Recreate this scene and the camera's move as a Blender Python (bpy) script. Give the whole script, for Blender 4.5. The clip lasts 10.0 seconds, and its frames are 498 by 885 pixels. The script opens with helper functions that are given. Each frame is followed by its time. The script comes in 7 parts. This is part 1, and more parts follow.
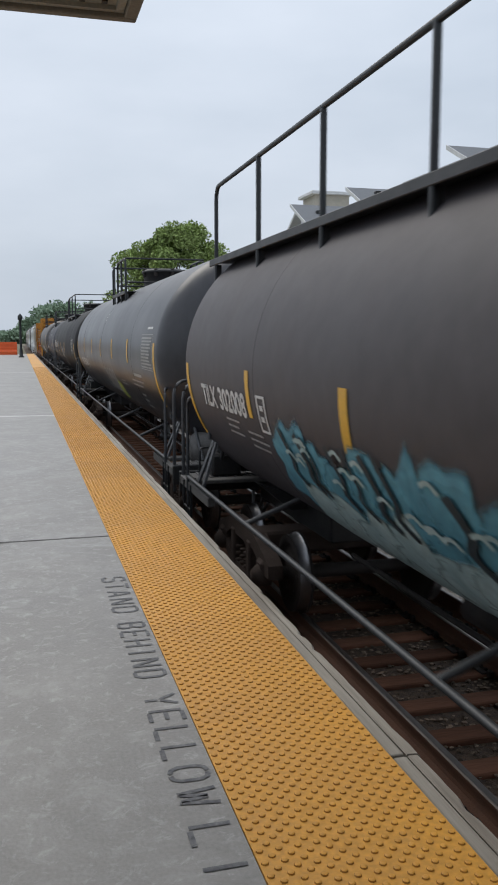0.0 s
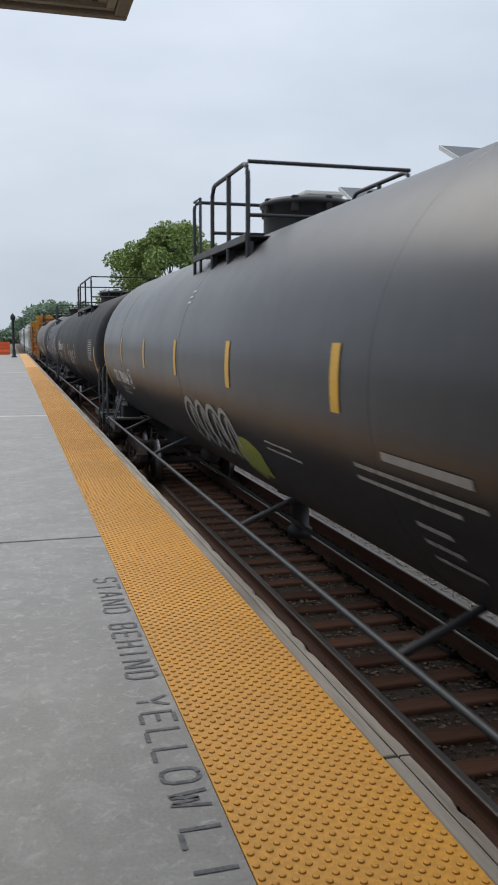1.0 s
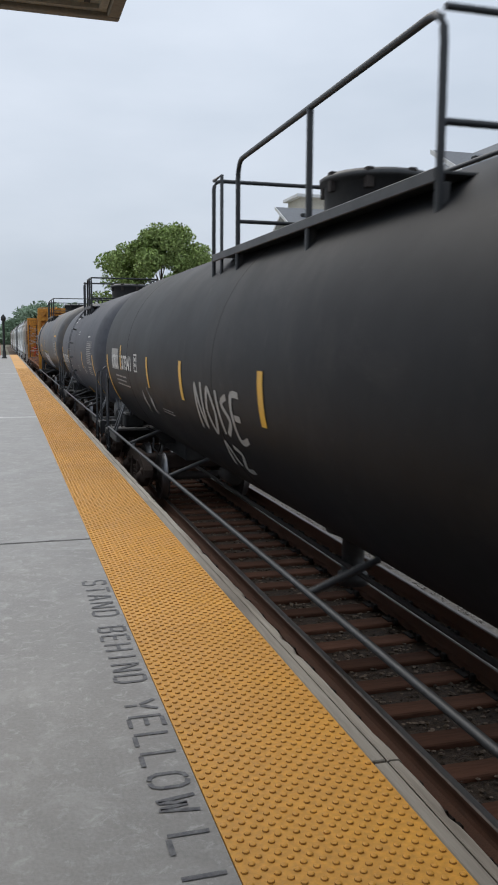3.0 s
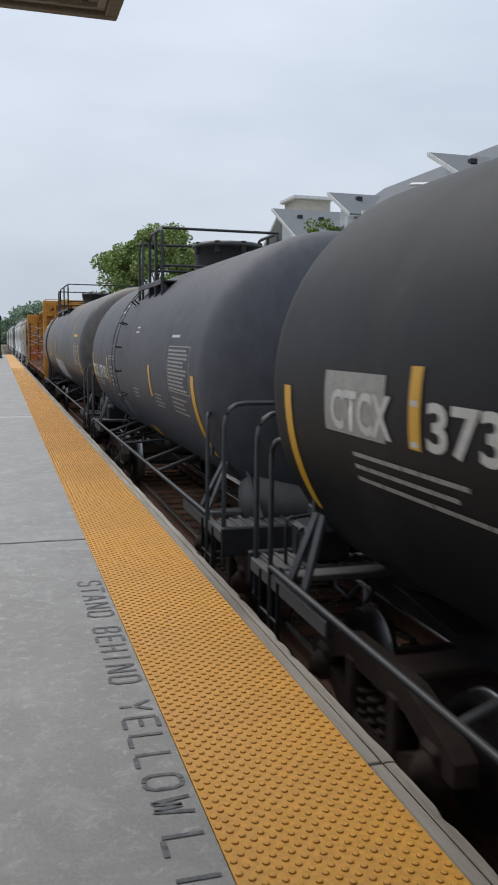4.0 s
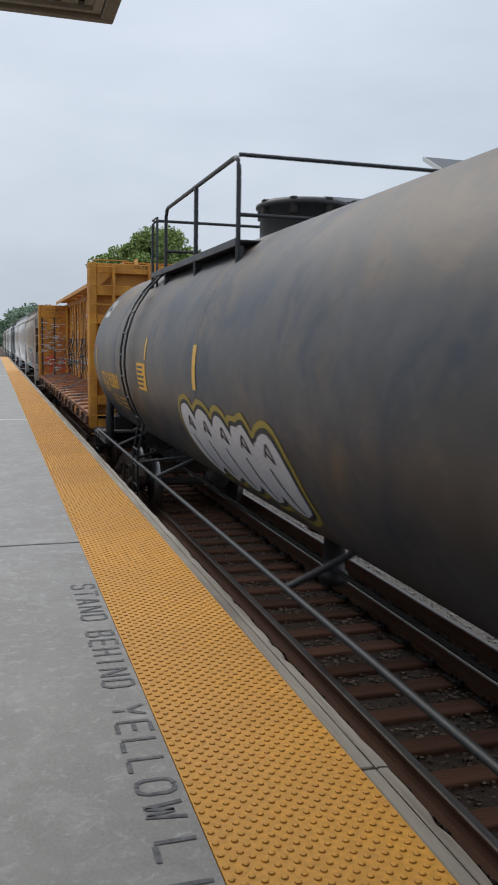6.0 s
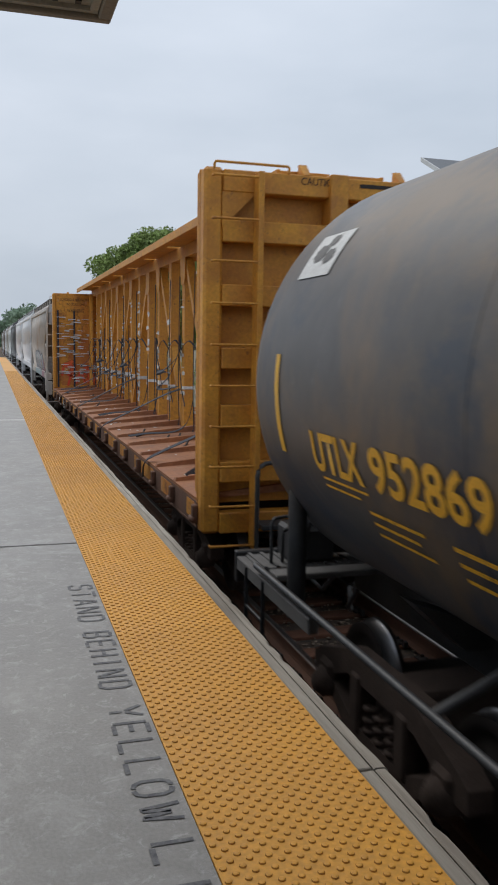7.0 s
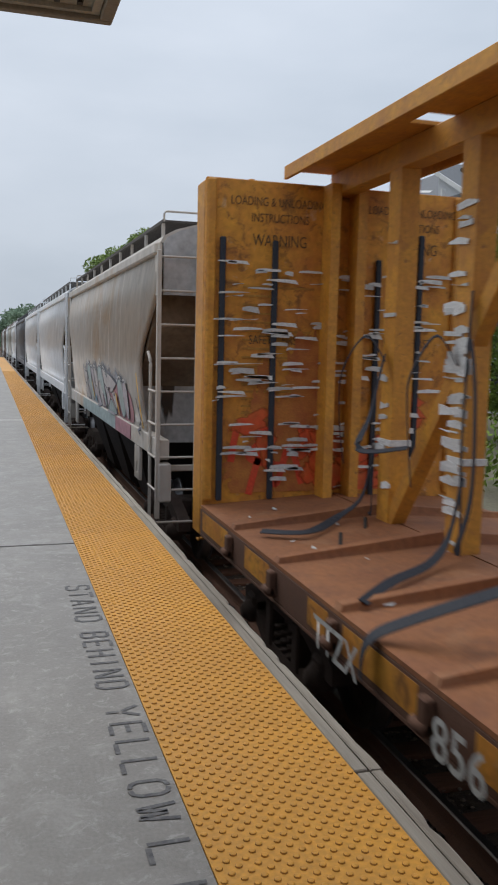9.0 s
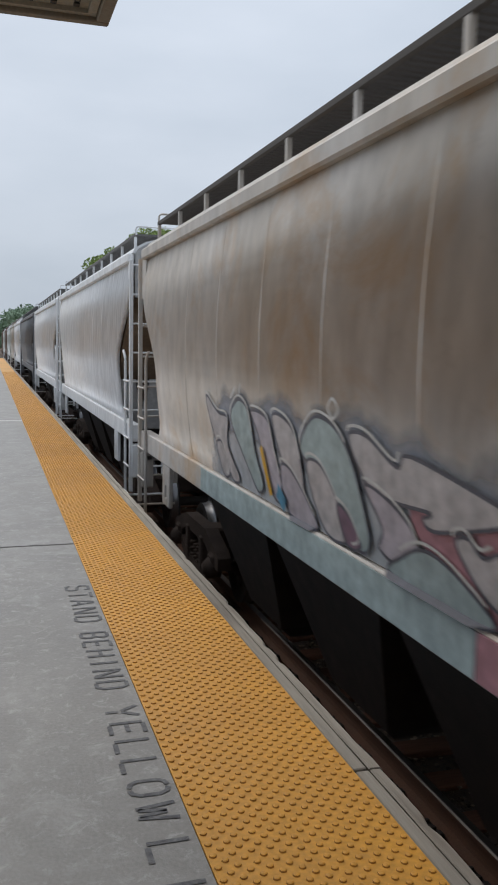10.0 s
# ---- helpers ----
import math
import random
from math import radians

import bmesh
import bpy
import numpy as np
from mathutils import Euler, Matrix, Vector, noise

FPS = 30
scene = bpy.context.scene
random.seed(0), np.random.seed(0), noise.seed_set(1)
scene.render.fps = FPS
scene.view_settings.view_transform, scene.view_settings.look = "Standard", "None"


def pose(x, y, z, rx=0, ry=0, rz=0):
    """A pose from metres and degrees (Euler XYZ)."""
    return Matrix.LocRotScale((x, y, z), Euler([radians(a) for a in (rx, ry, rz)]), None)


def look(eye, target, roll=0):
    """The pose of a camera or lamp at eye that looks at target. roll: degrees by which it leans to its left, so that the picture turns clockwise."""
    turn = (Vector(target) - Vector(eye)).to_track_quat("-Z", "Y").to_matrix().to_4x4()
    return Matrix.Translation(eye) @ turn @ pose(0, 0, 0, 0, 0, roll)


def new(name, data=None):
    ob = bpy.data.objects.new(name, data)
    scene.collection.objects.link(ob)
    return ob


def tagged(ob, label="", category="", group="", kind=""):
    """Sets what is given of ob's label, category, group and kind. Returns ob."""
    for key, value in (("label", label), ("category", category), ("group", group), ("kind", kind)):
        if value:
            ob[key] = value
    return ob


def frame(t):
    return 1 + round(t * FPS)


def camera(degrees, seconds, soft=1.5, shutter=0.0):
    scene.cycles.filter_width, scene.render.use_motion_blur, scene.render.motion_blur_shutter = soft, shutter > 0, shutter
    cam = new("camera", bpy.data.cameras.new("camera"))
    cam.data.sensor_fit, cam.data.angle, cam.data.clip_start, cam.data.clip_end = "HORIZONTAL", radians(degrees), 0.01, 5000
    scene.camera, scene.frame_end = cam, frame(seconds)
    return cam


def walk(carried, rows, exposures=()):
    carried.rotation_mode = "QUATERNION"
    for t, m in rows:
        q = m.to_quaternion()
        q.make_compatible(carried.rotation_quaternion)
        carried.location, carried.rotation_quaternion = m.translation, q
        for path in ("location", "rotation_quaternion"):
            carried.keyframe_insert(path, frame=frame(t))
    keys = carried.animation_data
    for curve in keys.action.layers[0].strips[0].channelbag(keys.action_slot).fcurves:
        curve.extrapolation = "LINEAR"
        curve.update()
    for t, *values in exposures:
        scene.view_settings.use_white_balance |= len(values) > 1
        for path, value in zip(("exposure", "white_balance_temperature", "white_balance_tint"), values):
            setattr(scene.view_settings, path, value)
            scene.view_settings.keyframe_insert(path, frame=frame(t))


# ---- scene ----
# camera: held by hand on the platform, nearly still, slowly turning
cam = camera(33.0, 10.0, soft=1.85, shutter=0.16)
EYE_Z = 1.455
walk(cam, [(t, pose(x, y, EYE_Z + z, 90 + pitch, roll, yaw)) for t, yaw, pitch, roll, x, y, z in (
    (0.0, -15.203, -7.149, -0.005, -0.012, -0.012, 0.003),
    (0.5, -15.45, -7.18, 0.02, -0.004, -0.006, 0.004),
    (1.0, -15.648, -7.165, 0.02, 0.0, 0.0, 0.002),
    (1.5, -15.801, -7.19, 0.05, 0.003, 0.0, 0.004),
    (2.0, -15.965, -7.116, -0.12, 0.001, 0.005, 0.003),
    (3.5, -16.375, -6.95, -0.491, 0.004, 0.014, 0.002),
    (4.0, -16.518, -6.915, -0.666, 0.002, 0.019, 0.0),
    (4.5, -16.613, -6.85, -0.85, 0.001, 0.02, 0.0),
    (5.0, -16.689, -6.817, -0.88, 0.003, 0.021, 0.001),
    (6.5, -16.894, -6.651, -0.93, 0.008, 0.022, 0.002),
    (7.0, -16.949, -6.65, -0.93, 0.011, 0.027, 0.001),
    (7.5, -16.998, -6.615, -1.057, 0.009, 0.028, 0.0),
    (8.0, -17.01, -6.577, -1.19, 0.009, 0.03, -0.001),
    (8.5, -17.046, -6.541, -1.3, 0.006, 0.026, -0.002),
    (9.0, -17.067, -6.531, -1.32, 0.006, 0.021, 0.0),
    (9.5, -17.072, -6.547, -1.2, 0.009, 0.014, 0.003),
    (10.0, -17.099, -6.561, -1.078, 0.011, 0.012, 0.003))],
    exposures=((0.0, 0.2), (5.2, 0.2), (6.3, 0.13), (10.0, 0.1)))

# the plan, in metres: y runs along the track away from the camera, the platform's top is z = 0
RAIL_Z = -1.5            # top of the rails
TRACK_X = 3.55           # middle of the track
TIE_Z = RAIL_Z - 0.185   # top of the ties
TACT_X0, TACT_X1, EDGE_X = 0.585, 1.195, 1.295
SPEEDS = ((0.0, 11.05), (10.0, 11.05))
LONG = 1.333             # scale of the lengths laid out along the tank cars


def gone(t):
    """Metres that the train has rolled at t seconds."""
    total = 0.0
    for (t0, v0), (t1, v1) in zip(SPEEDS, SPEEDS[1:]):
        if t <= t0:
            break
        e = min(t, t1)
        ve = v0 + (v1 - v0) * (e - t0) / (t1 - t0)
        total += (v0 + ve) / 2 * (e - t0)
    return total


# ---- light: a bright overcast sky with a very soft sun ----
world = bpy.data.worlds.new("overcast_sky")
scene.world = world
world.use_nodes = True
wn, wl = world.node_tree.nodes, world.node_tree.links
wn.clear()
w_out = wn.new("ShaderNodeOutputWorld")
w_bg = wn.new("ShaderNodeBackground")
w_sky = wn.new("ShaderNodeTexSky")
w_sky.sky_type, w_sky.sun_disc = "NISHITA", False
w_sky.sun_elevation, w_sky.sun_rotation = radians(52), radians(-18)
w_sky.dust_density = 4.0
w_scale = wn.new("ShaderNodeVectorMath")
w_scale.operation = "SCALE"
w_scale.inputs["Scale"].default_value = 0.9
w_coord = wn.new("ShaderNodeTexCoord")
w_map = wn.new("ShaderNodeMapping")
w_map.inputs["Scale"].default_value = (1.6, 1.6, 4.5)
w_noise = wn.new("ShaderNodeTexNoise")
w_noise.inputs["Scale"].default_value = 1.3
w_noise.inputs["Detail"].default_value = 5.0
w_ramp = wn.new("ShaderNodeValToRGB")
w_ramp.color_ramp.elements[0].position, w_ramp.color_ramp.elements[0].color = 0.3, (5.2, 5.95, 6.95, 1)
w_ramp.color_ramp.elements[1].position, w_ramp.color_ramp.elements[1].color = 0.72, (7.1, 7.75, 8.75, 1)
w_mix = wn.new("ShaderNodeMix")
w_mix.data_type = "RGBA"
w_mix.inputs[0].default_value = 0.92
wl.new(w_coord.outputs["Generated"], w_map.inputs["Vector"])
wl.new(w_map.outputs["Vector"], w_noise.inputs["Vector"])
wl.new(w_noise.outputs["Fac"], w_ramp.inputs["Fac"])
wl.new(w_sky.outputs["Color"], w_scale.inputs[0])
wl.new(w_scale.outputs["Vector"], w_mix.inputs[6])
wl.new(w_ramp.outputs["Color"], w_mix.inputs[7])
w_xyz = wn.new("ShaderNodeSeparateXYZ")
wl.new(w_coord.outputs["Generated"], w_xyz.inputs["Vector"])
w_lift = wn.new("ShaderNodeMapRange")
w_lift.inputs["From Min"].default_value, w_lift.inputs["From Max"].default_value = 0.0, 0.5
w_lift.inputs["To Min"].default_value, w_lift.inputs["To Max"].default_value = 0.86, 1.06
wl.new(w_xyz.outputs["Z"], w_lift.inputs["Value"])
w_grade = wn.new("ShaderNodeVectorMath")
w_grade.operation = "SCALE"
wl.new(w_mix.outputs[2], w_grade.inputs[0])
wl.new(w_lift.outputs["Result"], w_grade.inputs["Scale"])
wl.new(w_grade.outputs["Vector"], w_bg.inputs["Color"])
w_bg.inputs["Strength"].default_value = 0.1
wl.new(w_bg.outputs["Background"], w_out.inputs["Surface"])
sun = new("sun", bpy.data.lights.new("sun", "SUN"))
sun.data.energy, sun.data.angle, sun.data.color = 1.15, radians(45), (1.0, 0.94, 0.85)
sun.matrix_world = look((-10, 30, 40), (0, 0, 0))
scene.view_settings.exposure = 0.0


# ---- materials ----
def material(name, base, rough=0.7, metal=0.0, second=None, scale=4.0, amount=0.5, grain=60.0, bump=0.15, stretch=(1, 1, 1),
             vary=0.0, island=False, spec=0.5, dist=0.01):
    """A procedural surface: two colours by a broad noise, fine grain in brightness and relief."""
    m = bpy.data.materials.new(name)
    m.use_nodes = True
    nt = m.node_tree
    n, l = nt.nodes, nt.links
    b = n["Principled BSDF"]
    b.inputs["Roughness"].default_value, b.inputs["Metallic"].default_value = rough, metal
    b.inputs["Specular IOR Level"].default_value = spec
    tc = n.new("ShaderNodeTexCoord")
    mp = n.new("ShaderNodeMapping")
    mp.inputs["Scale"].default_value = stretch
    l.new(tc.outputs["Object"], mp.inputs["Vector"])
    big = n.new("ShaderNodeTexNoise")
    big.inputs["Scale"].default_value, big.inputs["Detail"].default_value = scale, 6.0
    big.inputs["Roughness"].default_value = 0.62
    fine = n.new("ShaderNodeTexNoise")
    fine.inputs["Scale"].default_value, fine.inputs["Detail"].default_value = grain, 4.0
    l.new(mp.outputs["Vector"], big.inputs["Vector"])
    l.new(mp.outputs["Vector"], fine.inputs["Vector"])
    ramp = n.new("ShaderNodeValToRGB")
    e = ramp.color_ramp.elements
    e[0].position, e[1].position = 0.5 - 0.18, 0.5 + 0.2
    second = second or tuple(c * 0.75 for c in base)
    e[0].color = (*second, 1)
    e[1].color = (*base, 1)
    l.new(big.outputs["Fac"], ramp.inputs["Fac"])
    mix = n.new("ShaderNodeMix")
    mix.data_type = "RGBA"
    mix.inputs[0].default_value = amount
    mix.inputs[6].default_value = (*base, 1)
    l.new(ramp.outputs["Color"], mix.inputs[7])
    hsv = n.new("ShaderNodeHueSaturation")
    l.new(mix.outputs[2], hsv.inputs["Color"])
    rng = n.new("ShaderNodeMapRange")
    rng.inputs["From Min"].default_value, rng.inputs["From Max"].default_value = 0.25, 0.75
    rng.inputs["To Min"].default_value, rng.inputs["To Max"].default_value = 0.82, 1.18
    l.new(fine.outputs["Fac"], rng.inputs["Value"])
    value = rng.outputs["Result"]
    if vary:
        src = n.new("ShaderNodeNewGeometry").outputs["Random Per Island"] if island else n.new("ShaderNodeObjectInfo").outputs["Random"]
        r2 = n.new("ShaderNodeMapRange")
        r2.inputs["To Min"].default_value, r2.inputs["To Max"].default_value = 1 - vary, 1 + vary
        l.new(src, r2.inputs["Value"])
        mul = n.new("ShaderNodeMath")
        mul.operation = "MULTIPLY"
        l.new(value, mul.inputs[0])
        l.new(r2.outputs["Result"], mul.inputs[1])
        value = mul.outputs["Value"]
    l.new(value, hsv.inputs["Value"])
    l.new(hsv.outputs["Color"], b.inputs["Base Color"])
    rr = n.new("ShaderNodeMapRange")
    rr.inputs["To Min"].default_value, rr.inputs["To Max"].default_value = max(0.05, rough - 0.12), min(1, rough + 0.12)
    l.new(big.outputs["Fac"], rr.inputs["Value"])
    l.new(rr.outputs["Result"], b.inputs["Roughness"])
    if bump:
        bp = n.new("ShaderNodeBump")
        bp.inputs["Strength"].default_value, bp.inputs["Distance"].default_value = bump, dist
        l.new(fine.outputs["Fac"], bp.inputs["Height"])
        l.new(bp.outputs["Normal"], b.inputs["Normal"])
    return m


CONCRETE = material("concrete", (0.205, 0.193, 0.178), 0.48, second=(0.155, 0.146, 0.134), scale=0.9, amount=0.9, grain=70, bump=0.1, vary=0.05, spec=0.85)
def blotches(m, colour, scale, low, high, strength):
    """Lays irregular worn patches of another colour over a material."""
    n, l = m.node_tree.nodes, m.node_tree.links
    b = n["Principled BSDF"]
    src = b.inputs["Base Color"].links[0].from_socket
    tc = n.new("ShaderNodeTexCoord")
    a = n.new("ShaderNodeTexNoise")
    a.inputs["Scale"].default_value, a.inputs["Detail"].default_value, a.inputs["Roughness"].default_value = scale, 9.0, 0.72
    a.inputs["Distortion"].default_value = 0.6
    l.new(tc.outputs["Object"], a.inputs["Vector"])
    r = n.new("ShaderNodeMapRange")
    r.inputs["From Min"].default_value, r.inputs["From Max"].default_value = low, high
    r.inputs["To Max"].default_value = strength
    l.new(a.outputs["Fac"], r.inputs["Value"])
    x = n.new("ShaderNodeMix")
    x.data_type = "RGBA"
    x.inputs[7].default_value = (*colour, 1)
    l.new(r.outputs["Result"], x.inputs[0])
    l.new(src, x.inputs[6])
    l.new(x.outputs[2], b.inputs["Base Color"])
    return m


def spray(name, base, second, scale=5.0, gap=0.9):
    """Spray paint: covers by the mesh's own "cover" value, broken up by a noise."""
    m = material(name, base, 0.6, second=second, scale=scale, amount=0.9, grain=12, bump=0.0)
    n, l = m.node_tree.nodes, m.node_tree.links
    at = n.new("ShaderNodeAttribute")
    at.attribute_name = "cover"
    tc = n.new("ShaderNodeTexCoord")
    ns = n.new("ShaderNodeTexNoise")
    ns.inputs["Scale"].default_value, ns.inputs["Detail"].default_value = scale, 6.0
    l.new(tc.outputs["Object"], ns.inputs["Vector"])
    ma = n.new("ShaderNodeMath")
    ma.operation = "MULTIPLY_ADD"
    ma.inputs[1].default_value = gap
    l.new(ns.outputs["Fac"], ma.inputs[0])
    l.new(at.outputs["Fac"], ma.inputs[2])
    r = n.new("ShaderNodeMapRange")
    r.inputs["From Min"].default_value, r.inputs["From Max"].default_value = 0.42 + gap * 0.4, 0.72 + gap * 0.45
    l.new(ma.outputs["Value"], r.inputs["Value"])
    l.new(r.outputs["Result"], n["Principled BSDF"].inputs["Alpha"])
    return m


def covered(me, values):
    a = me.attributes.new("cover", "FLOAT", "POINT")
    a.data.foreach_set("value", values)
    return me


CONCRETE_DARK = material("old_concrete", (0.22, 0.21, 0.2), 0.9, scale=1.5)
JOINT = material("joint_sealant", (0.13, 0.125, 0.12), 0.9)
JOINT_PALE = material("pale_joint", (0.62, 0.61, 0.59), 0.8)
YELLOW = material("tactile_yellow", (0.70, 0.325, 0.026), 0.55, second=(0.60, 0.28, 0.035), scale=2.2, amount=0.7, grain=45, bump=0.1, vary=0.09)
# darker amber for the dome flanks, with their shading put into the colour
YELLOW_SHADE = material("tactile_dome_shade", (0.44, 0.195, 0.02), 0.75, second=(0.36, 0.165, 0.03), scale=6, amount=0.8, grain=45, bump=0.1)
PAINT_GREY = material("stencil_paint", (0.1, 0.1, 0.11), 0.85, second=(0.22, 0.22, 0.22), scale=30, amount=0.8, grain=90)
TIMBER = material("weathered_timber", (0.40, 0.365, 0.31), 0.85, second=(0.17, 0.14, 0.11), scale=9, amount=0.9, grain=40, bump=0.5, stretch=(1, 0.06, 1), vary=0.1)
RAIL_RUST = material("rail_rust", (0.15, 0.07, 0.042), 0.85, second=(0.09, 0.048, 0.032), scale=6, grain=90, bump=0.3)
RAIL_TOP = material("rail_head", (0.27, 0.25, 0.24), 0.42, 1.0, second=(0.16, 0.12, 0.1), scale=3, stretch=(1, 0.1, 1), bump=0.05)
TIE = material("tie_wood", (0.17, 0.08, 0.05), 0.95, spec=0.1, second=(0.085, 0.045, 0.03), scale=5, amount=0.8, grain=50, bump=0.5, stretch=(0.12, 1, 1), vary=0.3)
TIE_PALE = material("tie_wood_pale", (0.36, 0.27, 0.19), 0.92, second=(0.17, 0.13, 0.1), scale=5, amount=0.8, grain=50, bump=0.5, stretch=(0.12, 1, 1), vary=0.25)
BALLAST = material("ballast", (0.125, 0.088, 0.062), 0.95, spec=0.2, second=(0.055, 0.045, 0.04), scale=18, amount=0.9, grain=60, bump=0.8, dist=0.03)
BALLAST_PALE = material("ballast_pale", (0.40, 0.355, 0.30), 0.95, second=(0.18, 0.16, 0.14), scale=18, amount=0.9, grain=60, bump=0.8, dist=0.03)
STONE = material("ballast_stone", (0.19, 0.142, 0.105), 0.95, spec=0.2, vary=0.7, island=True)
STONE_PALE = material("ballast_stone_pale", (0.36, 0.325, 0.29), 0.95, vary=0.4, island=True)
IRON = material("dark_iron", (0.032, 0.029, 0.028), 0.75, spec=0.3, second=(0.055, 0.038, 0.03), scale=5, grain=60, bump=0.2)
STEEL_BLACK = material("black_steel", (0.022, 0.023, 0.025), 0.5, second=(0.045, 0.042, 0.04), scale=4, amount=0.7, grain=40, bump=0.08)
HANDRAIL = material("handrail_grey", (0.055, 0.057, 0.062), 0.5, second=(0.07, 0.07, 0.07), scale=6, bump=0.05)
RAILING = material("railing_black", (0.02, 0.022, 0.025), 0.45, bump=0.05)
GRATE = material("walkway_grate", (0.15, 0.145, 0.14), 0.8, second=(0.085, 0.08, 0.075), scale=8)
WHEEL = material("wheel_steel", (0.035, 0.028, 0.025), 0.75, 0.2, scale=6)
TREAD = material("wheel_tread", (0.26, 0.26, 0.27), 0.4, 1.0, bump=0.0)
TRUCK = material("truck_casting", (0.085, 0.062, 0.052), 0.85, spec=0.25, second=(0.05, 0.036, 0.03), scale=5, amount=0.8, bump=0.3)
REFLECTIVE = material("reflective_yellow", (0.72, 0.40, 0.02), 0.45, second=(0.5, 0.28, 0.03), scale=9, grain=90, bump=0.05)
DECAL = material("decal_white", (0.62, 0.62, 0.6), 0.6, second=(0.42, 0.41, 0.39), scale=12, grain=90, bump=0.0)
DECAL_GREY = material("decal_grey", (0.36, 0.35, 0.33), 0.6, second=(0.2, 0.2, 0.19), scale=12, grain=90, bump=0.0)
DECAL_YELLOW = material("decal_yellow", (0.78, 0.42, 0.03), 0.6, scale=12, bump=0.0)
RED = material("red_paint", (0.55, 0.05, 0.035), 0.6, scale=10, bump=0.0)
BEAM = material("beam_ochre", (0.64, 0.30, 0.032), 0.58, second=(0.46, 0.18, 0.025), scale=3.2, amount=0.85, grain=26, bump=0.15, vary=0.07)
BEAM_WORN = material("beam_ochre_rusty", (0.68, 0.32, 0.035), 0.7, second=(0.46, 0.16, 0.03), scale=2.6, amount=0.85, grain=14, bump=0.2)
DECK = material("deck_rust", (0.345, 0.138, 0.052), 0.7, second=(0.21, 0.078, 0.036), scale=1.8, amount=0.8, grain=20, bump=0.25, vary=0.08)
STRAP = material("nylon_strap", (0.042, 0.047, 0.06), 0.7, spec=0.2, bump=0.05)
TAPE = material("torn_white_wrap", (0.66, 0.66, 0.65), 0.55, second=(0.4, 0.39, 0.37), scale=20, vary=0.25)
WALL_SIDING = material("house_siding", (0.60, 0.62, 0.65), 0.85, second=(0.53, 0.55, 0.58), scale=1.2)
SHINGLE = material("roof_shingle", (0.19, 0.2, 0.215), 0.92, second=(0.15, 0.157, 0.168), scale=2.0, grain=14, bump=0.4, dist=0.03)
TRIM = material("white_trim", (0.72, 0.72, 0.71), 0.7)
GLASS = material("window_glass", (0.03, 0.035, 0.04), 0.12, spec=0.6, bump=0.0)
BARK = material("bark", (0.11, 0.08, 0.06), 0.95, grain=20, bump=0.6, stretch=(1, 1, 0.2))
LEAF = material("leaf_green", (0.33, 0.41, 0.15), 0.7, spec=0.15, second=(0.22, 0.30, 0.10), scale=0.35, amount=0.8, grain=3, bump=0.0, vary=0.45, island=True)
LEAF_LIGHT = material("leaf_light_green", (0.19, 0.27, 0.05), 0.7, spec=0.15, second=(0.11, 0.18, 0.036), scale=0.5, amount=0.8, grain=3, bump=0.0, vary=0.45, island=True)
# paler, bluer green: the distance haze is mixed into this leaf colour
LEAF_FAR = material("leaf_far", (0.30, 0.385, 0.27), 0.95, spec=0.05, second=(0.235, 0.315, 0.225), scale=0.05, amount=0.8, grain=0.6, bump=0.0, vary=0.16, island=True)
GRASS = material("verge_grass", (0.12, 0.12, 0.07), 0.95, second=(0.17, 0.15, 0.11), scale=0.4, amount=0.9, grain=8, bump=0.5, dist=0.05)
CANOPY = material("canopy_tan", (0.30, 0.26, 0.205), 0.6, second=(0.26, 0.225, 0.18), scale=2, bump=0.03)
CANOPY_IN = material("canopy_soffit", (0.50, 0.46, 0.38), 0.65, second=(0.31, 0.285, 0.235), scale=2, bump=0.03)
HOPPER_END = material("hopper_end_grey", (0.52, 0.53, 0.54), 0.65, second=(0.3, 0.29, 0.28), scale=2, amount=0.8, grain=12, bump=0.05)
RUSTY = material("slope_rust", (0.26, 0.20, 0.145), 0.8, second=(0.12, 0.075, 0.045), scale=1.6, amount=0.9, grain=14, bump=0.1)
ORANGE = material("orange_plastic", (0.85, 0.13, 0.025), 0.5, bump=0.02)
LAMP_BLACK = material("lamp_black", (0.02, 0.022, 0.022), 0.5, bump=0.02)


blotches(CONCRETE, (0.29, 0.277, 0.26), 1.3, 0.46, 0.7, 0.6)
blotches(CONCRETE, (0.34, 0.33, 0.315), 4.5, 0.5, 0.68, 0.55)
blotches(CONCRETE, (0.42, 0.41, 0.395), 17.0, 0.54, 0.66, 0.5)
blotches(CONCRETE, (0.22, 0.215, 0.21), 1.1, 0.55, 0.74, 0.5)
blotches(BEAM, (0.33, 0.13, 0.03), 4.0, 0.53, 0.68, 0.65)
blotches(BEAM, (0.42, 0.17, 0.028), 1.8, 0.48, 0.64, 0.6)
blotches(BEAM, (0.14, 0.06, 0.03), 13.0, 0.6, 0.68, 0.7)
blotches(BEAM_WORN, (0.42, 0.13, 0.03), 1.6, 0.5, 0.68, 0.7)
blotches(BEAM_WORN, (0.55, 0.48, 0.38), 4.0, 0.6, 0.7, 0.5)
blotches(DECK, (0.40, 0.22, 0.12), 2.4, 0.55, 0.72, 0.5)
blotches(DECK, (0.09, 0.045, 0.03), 1.3, 0.56, 0.72, 0.4)
blotches(YELLOW, (0.36, 0.2, 0.07), 2.6, 0.56, 0.76, 0.4)
blotches(BEAM, (0.16, 0.06, 0.025), 9.0, 0.6, 0.68, 0.6)
blotches(BEAM_WORN, (0.10, 0.04, 0.02), 6.0, 0.53, 0.64, 0.65)
